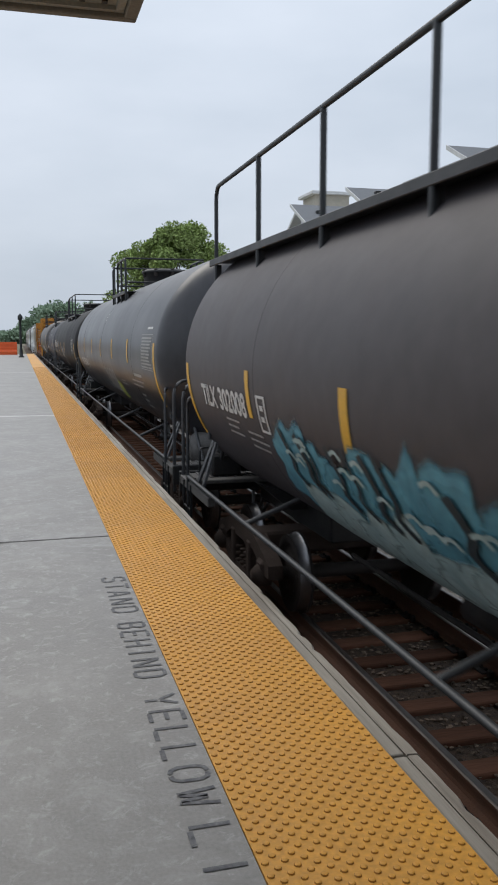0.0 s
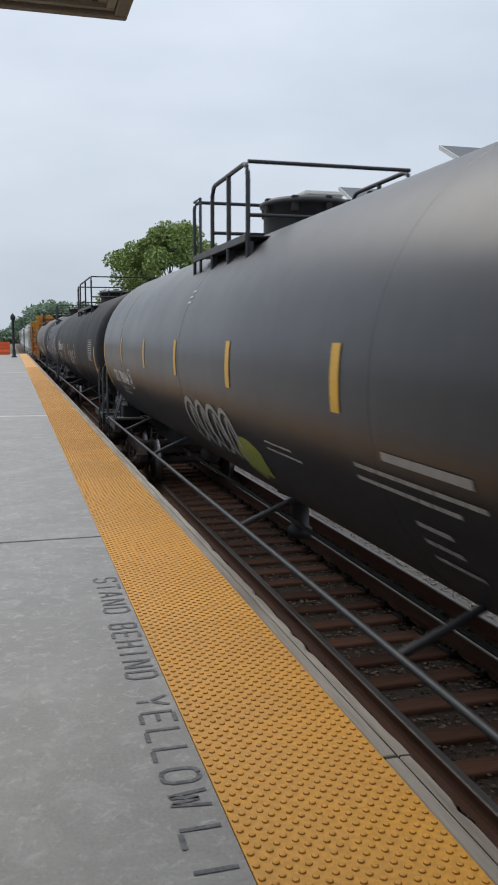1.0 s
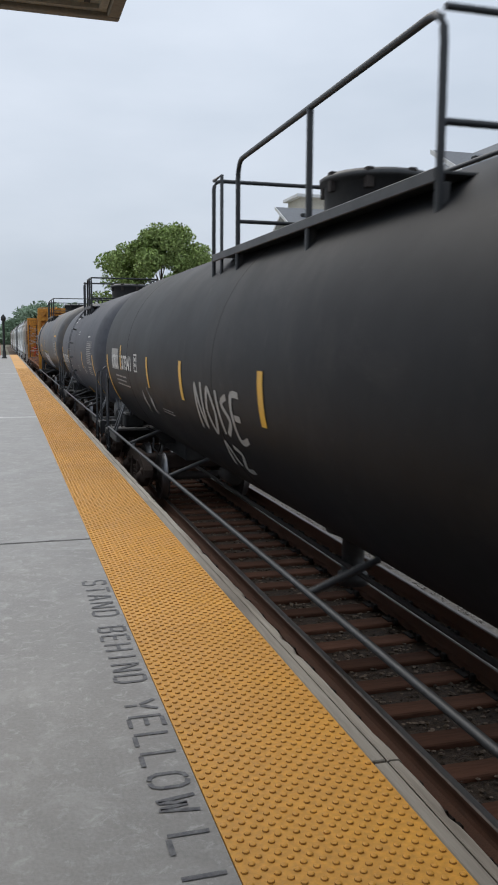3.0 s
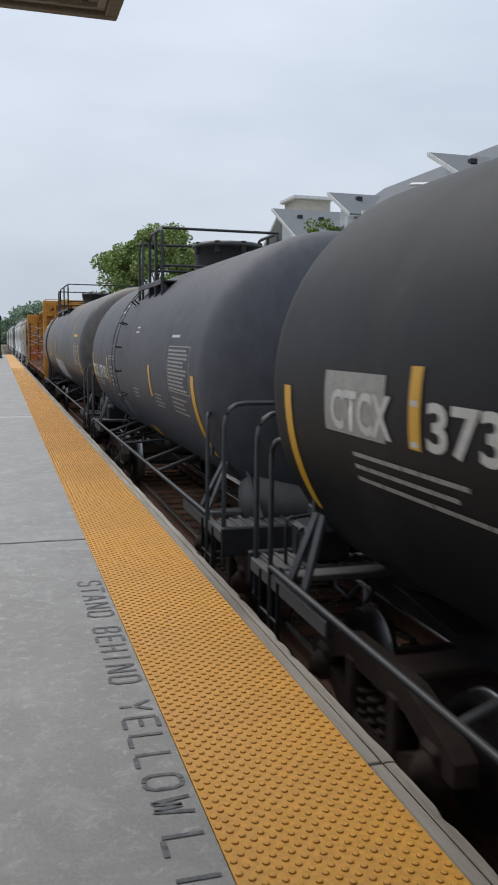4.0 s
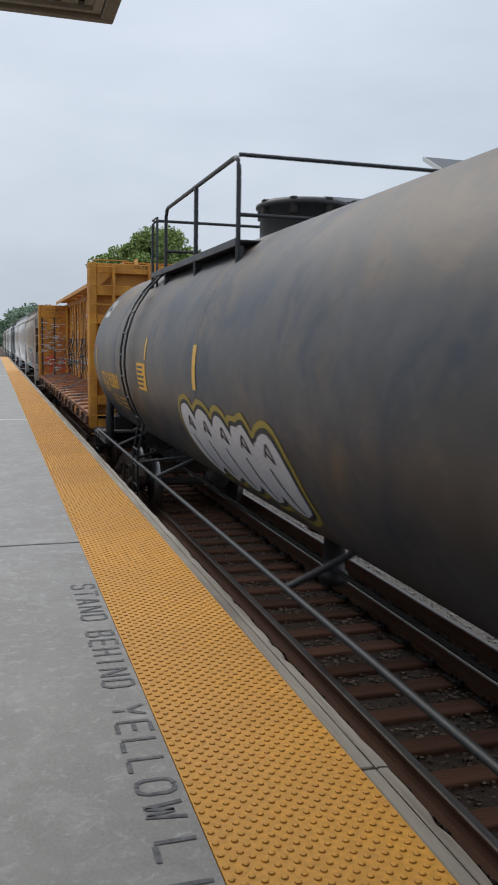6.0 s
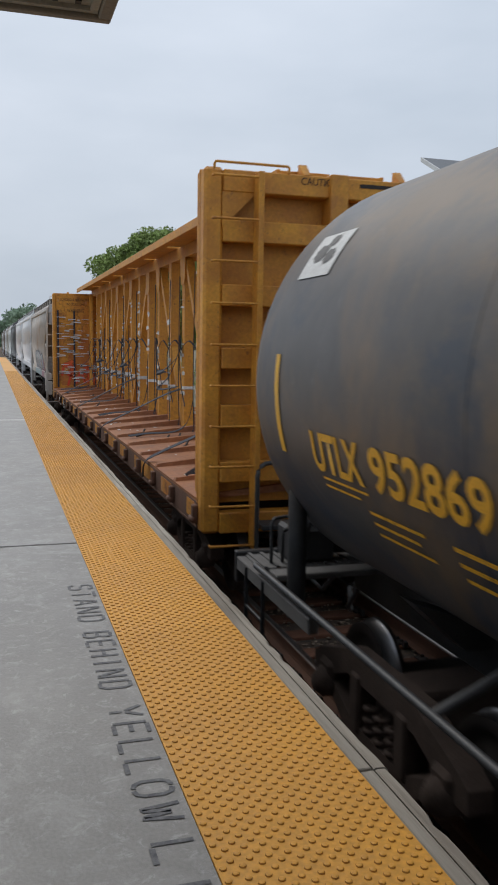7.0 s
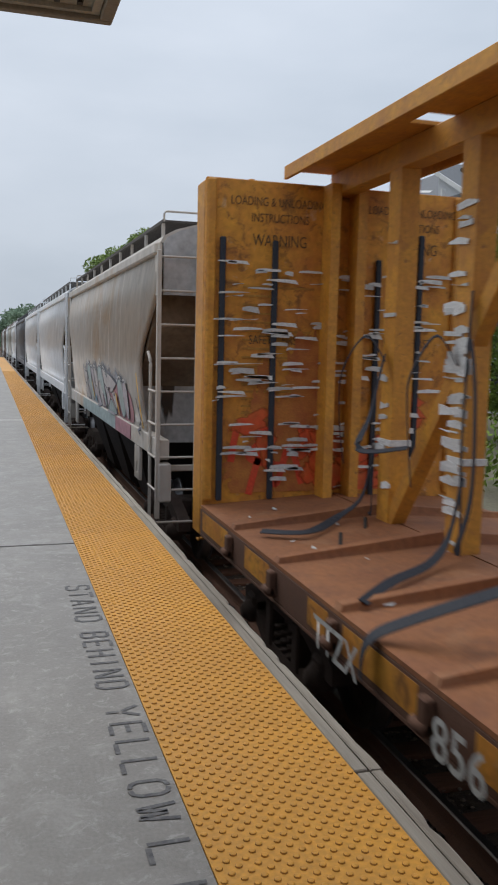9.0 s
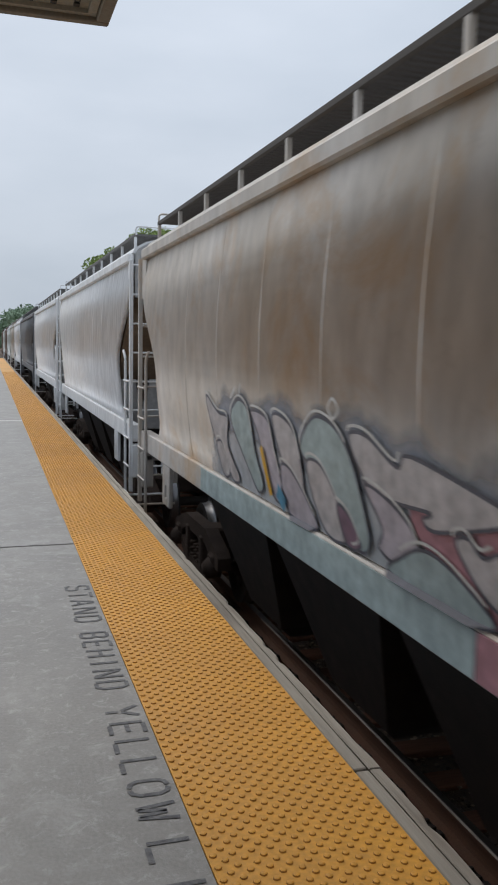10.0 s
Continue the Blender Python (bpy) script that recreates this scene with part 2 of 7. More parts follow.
blotches(DECK, (0.11, 0.055, 0.04), 3.5, 0.56, 0.7, 0.5)


# ---- mesh helpers ----
class MB:
    """Collects vertices and faces for one mesh."""

    def __init__(self):
        self.v, self.f, self.mi, self.smooth = [], [], [], []

    def add(self, verts, faces, mi=0, smooth=False):
        o = len(self.v)
        self.v.extend(tuple(p) for p in verts)
        for q in faces:
            self.f.append(tuple(i + o for i in q))
            self.mi.append(mi)
            self.smooth.append(smooth)
        return self

    def box(self, x0, x1, y0, y1, z0, z1, c=0.0, mi=0):
        """A box; c: the width of its chamfered edges."""
        c = min(c, (x1 - x0) * 0.45, (y1 - y0) * 0.45, (z1 - z0) * 0.45)
        if c <= 0:
            vs = [(x, y, z) for z in (z0, z1) for y in (y0, y1) for x in (x0, x1)]
            fs = [(0, 2, 3, 1), (4, 5, 7, 6), (0, 1, 5, 4), (2, 6, 7, 3), (0, 4, 6, 2), (1, 3, 7, 5)]
            return self.add(vs, fs, mi)
        vs, idx = [], {}
        lo, hi = (x0, y0, z0), (x1, y1, z1)
        for sx in (0, 1):
            for sy in (0, 1):
                for sz in (0, 1):
                    s = (sx, sy, sz)
                    for a in range(3):
                        p = [(hi[k] - c if s[k] else lo[k] + c) for k in range(3)]
                        p[a] = hi[a] if s[a] else lo[a]
                        idx[(s, a)] = len(vs)
                        vs.append(tuple(p))
        fs = []
        for a in range(3):
            b, d = (a + 1) % 3, (a + 2) % 3
            for side in (0, 1):
                loop = []
                for sb, sd in ((0, 0), (1, 0), (1, 1), (0, 1)):
                    s = [0, 0, 0]
                    s[a], s[b], s[d] = side, sb, sd
                    loop.append(idx[(tuple(s), a)])
                fs.append(tuple(loop if side else loop[::-1]))
            for sb in (0, 1):
                for sd in (0, 1):
                    s0, s1 = [0, 0, 0], [0, 0, 0]
                    s0[a], s1[a] = 0, 1
                    s0[b] = s1[b] = sb
                    s0[d] = s1[d] = sd
                    s0, s1 = tuple(s0), tuple(s1)
                    q = (idx[(s0, b)], idx[(s1, b)], idx[(s1, d)], idx[(s0, d)])
                    fs.append(q if sb != sd else q[::-1])
        for s in {k[0] for k in idx}:
            q = (idx[(s, 0)], idx[(s, 1)], idx[(s, 2)])
            fs.append(q if sum(s) % 2 else q[::-1])
        return self.add(vs, fs, mi)

    def tube(self, pts, r, n=8, mi=0, caps=True):
        """A round bar along a line of points."""
        pts = [Vector(p) for p in pts]
        rings = []
        for i, p in enumerate(pts):
            d = (pts[min(i + 1, len(pts) - 1)] - pts[max(i - 1, 0)]).normalized()
            ref = Vector((0, 0, 1)) if abs(d.z) < 0.9 else Vector((1, 0, 0))
            a = d.cross(ref).normalized()
            b = d.cross(a)
            rings.append([p + (a * math.cos(k * 2 * math.pi / n) + b * math.sin(k * 2 * math.pi / n)) * r for k in range(n)])
        vs = [q for ring in rings for q in ring]
        fs = [(i * n + k, i * n + (k + 1) % n, (i + 1) * n + (k + 1) % n, (i + 1) * n + k) for i in range(len(pts) - 1) for k in range(n)]
        self.add(vs, fs, mi, True)
        if caps:
            self.add(rings[0], [tuple(range(n))[::-1]], mi)
            self.add(rings[-1], [tuple(range(n))], mi)
        return self

    def lathe(self, profile, n=24, axis="z", at=(0, 0, 0), mi=0, smooth=True):
        """A turned body: profile of (radius, height) along the axis."""
        vs = []
        for r, hgt in profile:
            for k in range(n):
                a = 2 * math.pi * k / n
                c, s = r * math.cos(a), r * math.sin(a)
                p = {"z": (c, s, hgt), "y": (s, hgt, c), "x": (hgt, c, s)}[axis]
                vs.append((p[0] + at[0], p[1] + at[1], p[2] + at[2]))
        fs = [(i * n + k, i * n + (k + 1) % n, (i + 1) * n + (k + 1) % n, (i + 1) * n + k) for i in range(len(profile) - 1) for k in range(n)]
        self.add(vs, fs, mi, smooth)
        return self

    def prism(self, outline, y0, y1, plane="xz", mi=0):
        """An outline (counter-clockwise pairs) pulled along the third axis."""
        n = len(outline)
        put = {"xz": lambda a, b, d: (a, d, b), "yz": lambda a, b, d: (d, a, b), "xy": lambda a, b, d: (a, b, d)}[plane]
        vs = [put(a, b, y0) for a, b in outline] + [put(a, b, y1) for a, b in outline]
        fs = [(k, (k + 1) % n, (k + 1) % n + n, k + n) for k in range(n)] + [tuple(range(n))[::-1], tuple(range(n, 2 * n))]
        return self.add(vs, fs, mi)

    def mesh(self, name, *mats):
        me = bpy.data.meshes.new(name)
        me.from_pydata(self.v, [], self.f)
        for m in mats:
            me.materials.append(m)
        me.polygons.foreach_set("material_index", self.mi)
        me.polygons.foreach_set("use_smooth", self.smooth)
        me.update()
        return me


def fix(me):
    """Turns all faces of a closed mesh outwards."""
    bm = bmesh.new()
    bm.from_mesh(me)
    bmesh.ops.recalc_face_normals(bm, faces=bm.faces)
    bm.to_mesh(me)
    bm.free()
    return me


def part(name, mb, mats, parent, label="", at=None, turned=True):
    mats = mats if isinstance(mats, (list, tuple)) else [mats]
    me = mb.mesh(name, *mats) if isinstance(mb, MB) else mb
    if turned and isinstance(mb, MB):
        fix(me)
    ob = new(name, me)
    ob.parent = parent
    if at is not None:
        ob.matrix_basis = at
    if label:
        ob["label"] = label
    return ob


def thing(name, mb, mats, label, category, kind="", group="", at=None, turned=True):
    ob = part(name, mb, mats, None, "", at, turned)
    return tagged(ob, label, category, group, kind)


def base(name, label, category, at, group="", kind=""):
    ob = new(name)
    ob.empty_display_size = 0.2
    ob.matrix_basis = at
    return tagged(ob, label, category, group, kind)


def text_mesh(body, size, width=1.0, thick=0.0, bold=0.0):
    """The letters of Blender's own font as a flat mesh, starting at the origin."""
    cu = bpy.data.curves.new("lettering", "FONT")
    cu.body, cu.size, cu.extrude, cu.resolution_u = body, size, thick, 3
    cu.offset = bold * size
    ob = bpy.data.objects.new("lettering", cu)
    scene.collection.objects.link(ob)
    me = bpy.data.meshes.new_from_object(ob.evaluated_get(bpy.context.evaluated_depsgraph_get()))
    bpy.data.objects.remove(ob)
    for v in me.vertices:
        v.co.x *= width
    return me


# ---- the setting ----
GROUND_Z = -1.86


def build_ground():
    g = MB()
    g.box(-600, 900, -300, 1500, GROUND_Z - 0.5, GROUND_Z)
    thing("ground", g, GRASS, "flat grassy ground reaching the horizon", "ground", "structure")
    # ballast bed, a low bank under both tracks
    b = MB()
    xs = [EDGE_X + 0.02, 2.0, 2.4, 4.75, 5.0, 5.3, 8.2, 9.3]
    zs = [-1.80, -1.76, -1.73, -1.73, -1.735, -1.73, -1.73, GROUND_Z - 0.05]
    ys = [-25 + 0.25 * i for i in range(240)] + [35 + 5 * i for i in range(60)]
    vs, fs, mi = [], [], []
    for y in ys:
        for x, z in zip(xs, zs):
            vs.append((x, y, z + 0.015 * noise.noise((x * 3, y * 3, 0))))
    n = len(xs)
    for i in range(len(ys) - 1):
        for k in range(n - 1):
            b.add([], [])
            fs.append((i * n + k, i * n + k + 1, (i + 1) * n + k + 1, (i + 1) * n + k))
            mi.append(0 if k < 4 else 1)
    b.v, b.f, b.mi, b.smooth = vs, fs, mi, [True] * len(fs)
    thing("ballast_bed", b, [BALLAST, BALLAST_PALE], "dark oily crushed stone ballast bed under the tracks", "ballast", "structure", turned=False)


def build_stones():
    rng = random.Random(5)
    ico = [(0, 0, 1), (0.89, 0, 0.45), (0.28, 0.85, 0.45), (-0.72, 0.53, 0.45), (-0.72, -0.53, 0.45), (0.28, -0.85, 0.45), (0, 0, -0.6)]
    faces = [(0, 1, 2), (0, 2, 3), (0, 3, 4), (0, 4, 5), (0, 5, 1), (6, 2, 1), (6, 3, 2), (6, 4, 3), (6, 5, 4), (6, 1, 5)]
    for mat, x0, x1, y0, y1, count, label in ((STONE, 1.6, 4.9, 1.5, 22.0, 12000, "loose dark crushed stones between the ties"),
                                              (STONE_PALE, 4.9, 8.0, 4.0, 34.0, 12000, "loose pale crushed stones beside the track")):
        s = MB()
        for _ in range(count):
            x, y, r = rng.uniform(x0, x1), rng.uniform(y0, y1), rng.uniform(0.014, 0.03)
            a, sx, sy, sz = rng.uniform(0, 6.28), rng.uniform(0.7, 1.4), rng.uniform(0.7, 1.3), rng.uniform(0.5, 0.9)
            ca, sa = math.cos(a), math.sin(a)
            z = -1.725 + rng.uniform(-0.01, 0.012)
            s.add([(x + r * (p[0] * sx * ca - p[1] * sy * sa), y + r * (p[0] * sx * sa + p[1] * sy * ca), z + r * p[2] * sz) for p in ico], faces)
        thing("ballast_stones", s, mat, label, "gravel", "stuff", turned=False)


def build_platform():
    plat = base("platform", "long high-level concrete platform with a yellow tactile edge", "platform", pose(0, 0, 0), kind="structure")
    body = MB()
    body.box(-7, EDGE_X - 0.05, -16, 76, GROUND_Z - 0.1, -0.16)
    part("platform_base", body, CONCRETE_DARK, plat)
    lip = MB()
    lip.box(-7, TACT_X0, -16, 76, -0.16, -0.012)
    part("joint_fill", lip, JOINT, plat)
    joints = [-13.8, -3.85, 6.12, 16.09, 26.06, 36.0, 46.0, 56.0, 66.0, 76.0]
    for y0, y1 in zip(joints, joints[1:]):
        for x0, x1 in ((-7, -3.2), (-3.195, TACT_X0 - 0.001)):
            s = MB()
            s.box(x0, x1, y0 + 0.016, y1 - 0.012, -0.14, 0, 0.002)
            part("slab", s, CONCRETE, plat)
    for y in (16.09, 36.0):
        j = MB()
        j.box(-7, TACT_X0 - 0.004, y - 0.07, y + 0.07, -0.1, 0.003, 0.003)
        part("joint_cover", j, JOINT_PALE, plat, "pale metal joint cover strip")
    crack = MB()
    n = 60
    vs = []
    for i in range(n + 1):
        f = i / n
        x = TACT_X0 - 0.005 - 1.5 * f
        mid_y = 6.122 + 0.02 * noise.noise((f * 7, 2, 0)) + 0.012 * noise.noise((f * 25, 5, 0)) - 0.03 * f
        w = 0.004 + 0.016 * max(0.0, noise.noise((f * 9, 0, 4)) + 0.35) * (1 - f)
        vs += [(x, mid_y - w, 0.0018), (x, mid_y + w, 0.0018)]
    crack.add(vs, [(2 * i, 2 * i + 1, 2 * i + 3, 2 * i + 2) for i in range(n)])
    part("joint_crack", crack, JOINT, plat, "dark ragged crack along the joint", turned=False)
    # tactile panels with rows of truncated domes, staggered
    pitch = 0.0407
    step = pitch * math.sqrt(2)
    length = step * 20
    sides = 8

    def panel(domes, half_open):
        p = MB()
        p.box(0, TACT_X1 - TACT_X0, 0.0002, length - 0.0002, -0.1, 0.004, 0.0004)
        if domes:
            rows = 40
            for i in range(rows):
                y = (i + 0.5) * step / 2
                off = 0.25 if i % 2 else 0.75
                for k in range(11):
                    x = (k + off) * step + 0.002
                    if x > TACT_X1 - TACT_X0 - 0.016:
                        continue
                    ring = []
                    for r, z in ((0.0118, 0.0036), (0.0098, 0.0082), (0.006, 0.0095)):
                        ring += [(x + r * math.cos(2 * math.pi * q / sides), y + r * math.sin(2 * math.pi * q / sides), z) for q in range(sides)]
                    fs = [(u * sides + q, u * sides + (q + 1) % sides, (u + 1) * sides + (q + 1) % sides, (u + 1) * sides + q) for u in (0, 1) for q in range(sides)]
                    top = tuple(range(2 * sides, 3 * sides))
                    # flanks take the darker yellow as painted shade, tops stay plain
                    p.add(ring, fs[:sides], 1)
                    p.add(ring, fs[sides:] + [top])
        me = p.mesh("tactile_panel", YELLOW, YELLOW_SHADE)
        return me
    near, far = panel(True, 0), panel(False, 0)
    y = -10 * length + 0.65
    while y < 75.5:
        ob = new("tactile_panel", near if 0 < y < 42 else far)
        ob.parent = plat
        ob.location = (TACT_X0, y, 0)
        y += length
    # rubbing timbers along the edge, two boards deep, chipped on the outside
    rng = random.Random(3)
    y = -16.98
    seg = 4.88
    k = 0
    while y < 72:
        w = MB()
        w.box(TACT_X1 + 0.004, TACT_X1 + 0.055, y + 0.008, y + seg - 0.008, -0.2, 0.002, 0.004)
        part("inner_timber", w, TIMBER, plat)
        o = MB()
        n = 70 if -3 < y < 22 else 8
        ring = []
        for i in range(n + 1):
            yy = y + 0.005 + (seg - 0.01) * i / n
            chip = 0.006 * noise.noise((k * 3.1, yy * 1.3, 0)) + 0.006 * noise.noise((k, yy * 6, 3))
            if rng.random() < 0.06:
                chip -= 0.014
            x0, x1 = TACT_X1 + 0.062, EDGE_X + 0.012 + chip
            zt = 0.0 + 0.004 * noise.noise((1, yy * 4, k))
            ring.append([(x0, yy, -0.22), (x0, yy, zt - 0.004), (x0 + 0.006, yy, zt), (x1 - 0.012, yy, zt - 0.002), (x1, yy, zt - 0.016), (x1 - 0.004, yy, -0.22)])
        vs = [p for r in ring for p in r]
        fs = [(i * 6 + q, i * 6 + (q + 1) % 6, (i + 1) * 6 + (q + 1) % 6, (i + 1) * 6 + q) for i in range(n) for q in range(6)]
        fs += [tuple(range(6)), tuple(range(n * 6, n * 6 + 6))[::-1]]
        o.add(vs, fs)
        part("outer_timber", o, TIMBER, plat, "split weathered rubbing timber")
        y += seg
        k += 1
    # stencilled warning along the yellow strip, read from the track side
    letters = (("STAND", 5.04, 4.31), ("BEHIND", 4.19, 3.42), ("YELLOW", 3.28, 2.38), ("LINE", 2.295, 1.66))
    for word, ya, yb in letters:
        cell = (ya - yb) / len(word)
        for i, ch in enumerate(word):
            width = cell * 0.72
            y_start = ya - i * cell - 0.01 + (0.025 if word == "LINE" else 0.0)
            m = MB()
            for line in STENCIL[ch]:
                st = stroke([(0.009 + a * (width - 0.018), 0.009 + b * 0.128) for a, b in line], 0.0185, 1)
                m.add([(0.42 + p[1], y_start - p[0], 0.0025) for p in st.v], st.f)
            part("painted_letter", m, PAINT_GREY, plat, turned=False)


# strokes of a stencil alphabet on a unit square, with the bridges left open
HALF_O = ((0.42, 1.0), (0.15, 0.94), (0.0, 0.75), (0.0, 0.25), (0.15, 0.06), (0.42, 0.0))
STENCIL = {
    "S": (((1, 0.8), (0.85, 1), (0.15, 1), (0, 0.85), (0, 0.65), (0.15, 0.54)), ((0.32, 0.51), (0.85, 0.47), (1, 0.35), (1, 0.15), (0.85, 0), (0.15, 0), (0, 0.18))),
    "T": (((0, 1), (1, 1)), ((0.5, 0.86), (0.5, 0))),
    "A": (((0, 0), (0.42, 1)), ((0.58, 1), (1, 0)), ((0.34, 0.34), (0.66, 0.34))),
    "N": (((0, 0), (0, 1)), ((0.14, 0.95), (0.86, 0.05)), ((1, 1), (1, 0))),
    "D": (((0, 0), (0, 1)), ((0.18, 1), (0.75, 1), (1, 0.8), (1, 0.2), (0.75, 0), (0.18, 0))),
    "B": (((0, 0), (0, 1)), ((0.18, 1), (0.78, 1), (0.95, 0.88), (0.95, 0.66), (0.78, 0.55)), ((0.2, 0.5), (0.78, 0.48), (1, 0.36), (1, 0.14), (0.78, 0), (0.18, 0))),
    "E": (((0, 0), (0, 1)), ((0.18, 1), (1, 1)), ((0.18, 0.5), (0.85, 0.5)), ((0.18, 0), (1, 0))),
    "H": (((0, 0), (0, 1)), ((1, 0), (1, 1)), ((0.16, 0.5), (0.84, 0.5))),
    "I": (((0.5, 0), (0.5, 1)),),
    "Y": (((0, 1), (0.44, 0.5)), ((1, 1), (0.56, 0.5)), ((0.5, 0.4), (0.5, 0))),
    "L": (((0, 0), (0, 1)), ((0.18, 0), (1, 0))),
    "O": (HALF_O, tuple((1 - a, b) for a, b in HALF_O)),
    "W": (((0, 1), (0.22, 0)), ((0.3, 0.05), (0.47, 0.75)), ((0.53, 0.75), (0.7, 0.05)), ((0.78, 0), (1, 1)))}


def build_tracks():
    # flat-bottomed rail, upright, foot at -0.185
    prof = [(-0.075, -0.185), (0.075, -0.185), (0.075, -0.172), (0.018, -0.15), (0.010, -0.12), (0.010, -0.055), (0.034, -0.04), (0.036, -0.012), (0.026, 0.0),
            (-0.026, 0.0), (-0.036, -0.012), (-0.034, -0.04), (-0.010, -0.055), (-0.010, -0.12), (-0.018, -0.15), (-0.075, -0.172)]
    for cx, shine in ((TRACK_X, True), (TRACK_X + 4.0, False)):
        for side in (-1, 1):
            x = cx + side * (0.70 if shine else 0.7525)
            r = MB()
            r.prism(prof, -60, 400)
            me = fix(r.mesh("rail", RAIL_RUST, RAIL_TOP))
            for p in me.polygons:
                if p.normal.z > 0.5 and p.center.z > -0.02:
                    p.material_index = 1
            ob = new("rail", me)
            ob.location = (x, 0, RAIL_Z)
            tagged(ob, "worn steel rail with rusty web and polished head", "rail", "rails", "structure")
    # contact rail beside the far running rail, on its chairs
    t = MB()
    t.prism([(a * 0.9, b + 0.02) for a, b in prof], -60, 400)
    me = fix(t.mesh("contact_rail", RAIL_RUST, RAIL_TOP))
    for p in me.polygons:
        if p.normal.z > 0.5 and p.center.z > -0.02:
            p.material_index = 1
    ob = new("guard_rail", me)
    ob.location = (TRACK_X + 1.16, 0, RAIL_Z - 0.01)
    tagged(ob, "second dark steel rail close beside the far running rail", "rail", "rails", "structure")
    # ties
    rng = random.Random(11)
    for cx, mat, half, y0, y1, label in ((TRACK_X, TIE, 1.36, -4, 85, "dark weathered wooden tie under the rails"), (TRACK_X + 3.85, TIE_PALE, 1.5, -2, 85, "pale weathered wooden tie of the far track")):
        meshes = []
        for k in range(5):
            m = MB()
            vs = []
            m.box(-half, half, -0.11, 0.11, -0.17, 0, 0.012)
            me = fix(m.mesh("tie", mat))
            for v in me.vertices:
                v.co += Vector((0.02 * noise.noise((k, v.co.y * 9, 1)), 0.012 * noise.noise((k * 2, v.co.x * 2, 5)), 0.008 * noise.noise((k * 5, v.co.x * 3, v.co.y * 9))))
            meshes.append(me)
        bed = base("track_ties", label, "railway ties", pose(cx, 0, TIE_Z), kind="structure")
        y = y0
        while y < y1:
            ob = new("tie", meshes[rng.randrange(5)])
            ob.parent = bed
            ob.matrix_basis = pose(rng.uniform(-0.04, 0.04), y + rng.uniform(-0.03, 0.03), rng.uniform(-0.006, 0.004), 0, 0, rng.uniform(-1.2, 1.2))
            y += 0.54
        if mat is TIE:
            plates = MB()
            yy = y0
            while yy < 45:
                for rx in (-0.70, 0.70, 1.16):
                    plates.box(rx - 0.17, rx + 0.17, yy - 0.09, yy + 0.09, -0.004, 0.014, 0.004)
                    for sx in (-0.1, 0.1):
                        for sy in (-0.045, 0.045):
                            plates.box(rx + sx - 0.014, rx + sx + 0.014, yy + sy - 0.014, yy + sy + 0.014, 0.0, 0.04, 0.004)
                    plates.box(rx - 0.13, rx - 0.08, yy - 0.16, yy - 0.1, -0.02, 0.05, 0.01)
                yy += 0.54
            part("tie_plates", plates, IRON, bed, "iron tie plates with spikes", turned=False)["kind"] = "stuff"


def build_canopy():
    """The tip of the platform roof over the camera: tan fascia and a ribbed soffit."""
    x1, y1, z = 0.56, 4.1, 2.903
    c = base("platform_canopy", "tan metal platform canopy with a ribbed soffit", "canopy", pose(0, 0, 0))
    f = MB()
    f.box(-5.5, x1, y1 - 0.05, y1, z, z + 0.3, 0.006)
    part("front_fascia", f, CANOPY, c)
    f = MB()
    f.box(x1 - 0.06, x1, -10, y1 - 0.052, z, z + 0.3, 0.006)
    part("side_fascia", f, CANOPY, c)
    s = MB()
    s.box(-5.5, x1 - 0.062, -10, y1 - 0.052, z + 0.04, z + 0.08)
    s.box(-5.5, x1 - 0.062, y1 - 0.085, y1 - 0.054, z + 0.02, z + 0.041)
    s.box(x1 - 0.1, x1 - 0.064, -10, y1 - 0.087, z + 0.02, z + 0.041)
    part("soffit", s, CANOPY_IN, c)
    for i in range(30):
        x = x1 - 0.155 - 0.099 * i
        for j in range(2):
            r = MB()
            y = y1 - 0.115 - 1.6 * j
            r.box(x - 0.013, x + 0.013, y - 0.035, y, z + 0.03, z + 0.0395)
            r.box(x - 0.013, x - 0.008, y - 1.4, y - 0.035, z + 0.034, z + 0.0395)
            r.box(x + 0.008, x + 0.013, y - 1.4, y - 0.035, z + 0.034, z + 0.0395)
            part("vent_slot", r, LAMP_BLACK, c)
    r = MB()
    r.box(-5.5, x1, -10, y1, z + 0.3, z + 0.36, 0.01)
    part("roof_deck", r, CANOPY, c)
    for y in (-8.0, -3.0, 2.0):
        p = MB()
        p.box(-2.6, -2.35, y - 0.12, y + 0.12, 0, z + 0.05, 0.01)
        part("column", p, CANOPY, c)


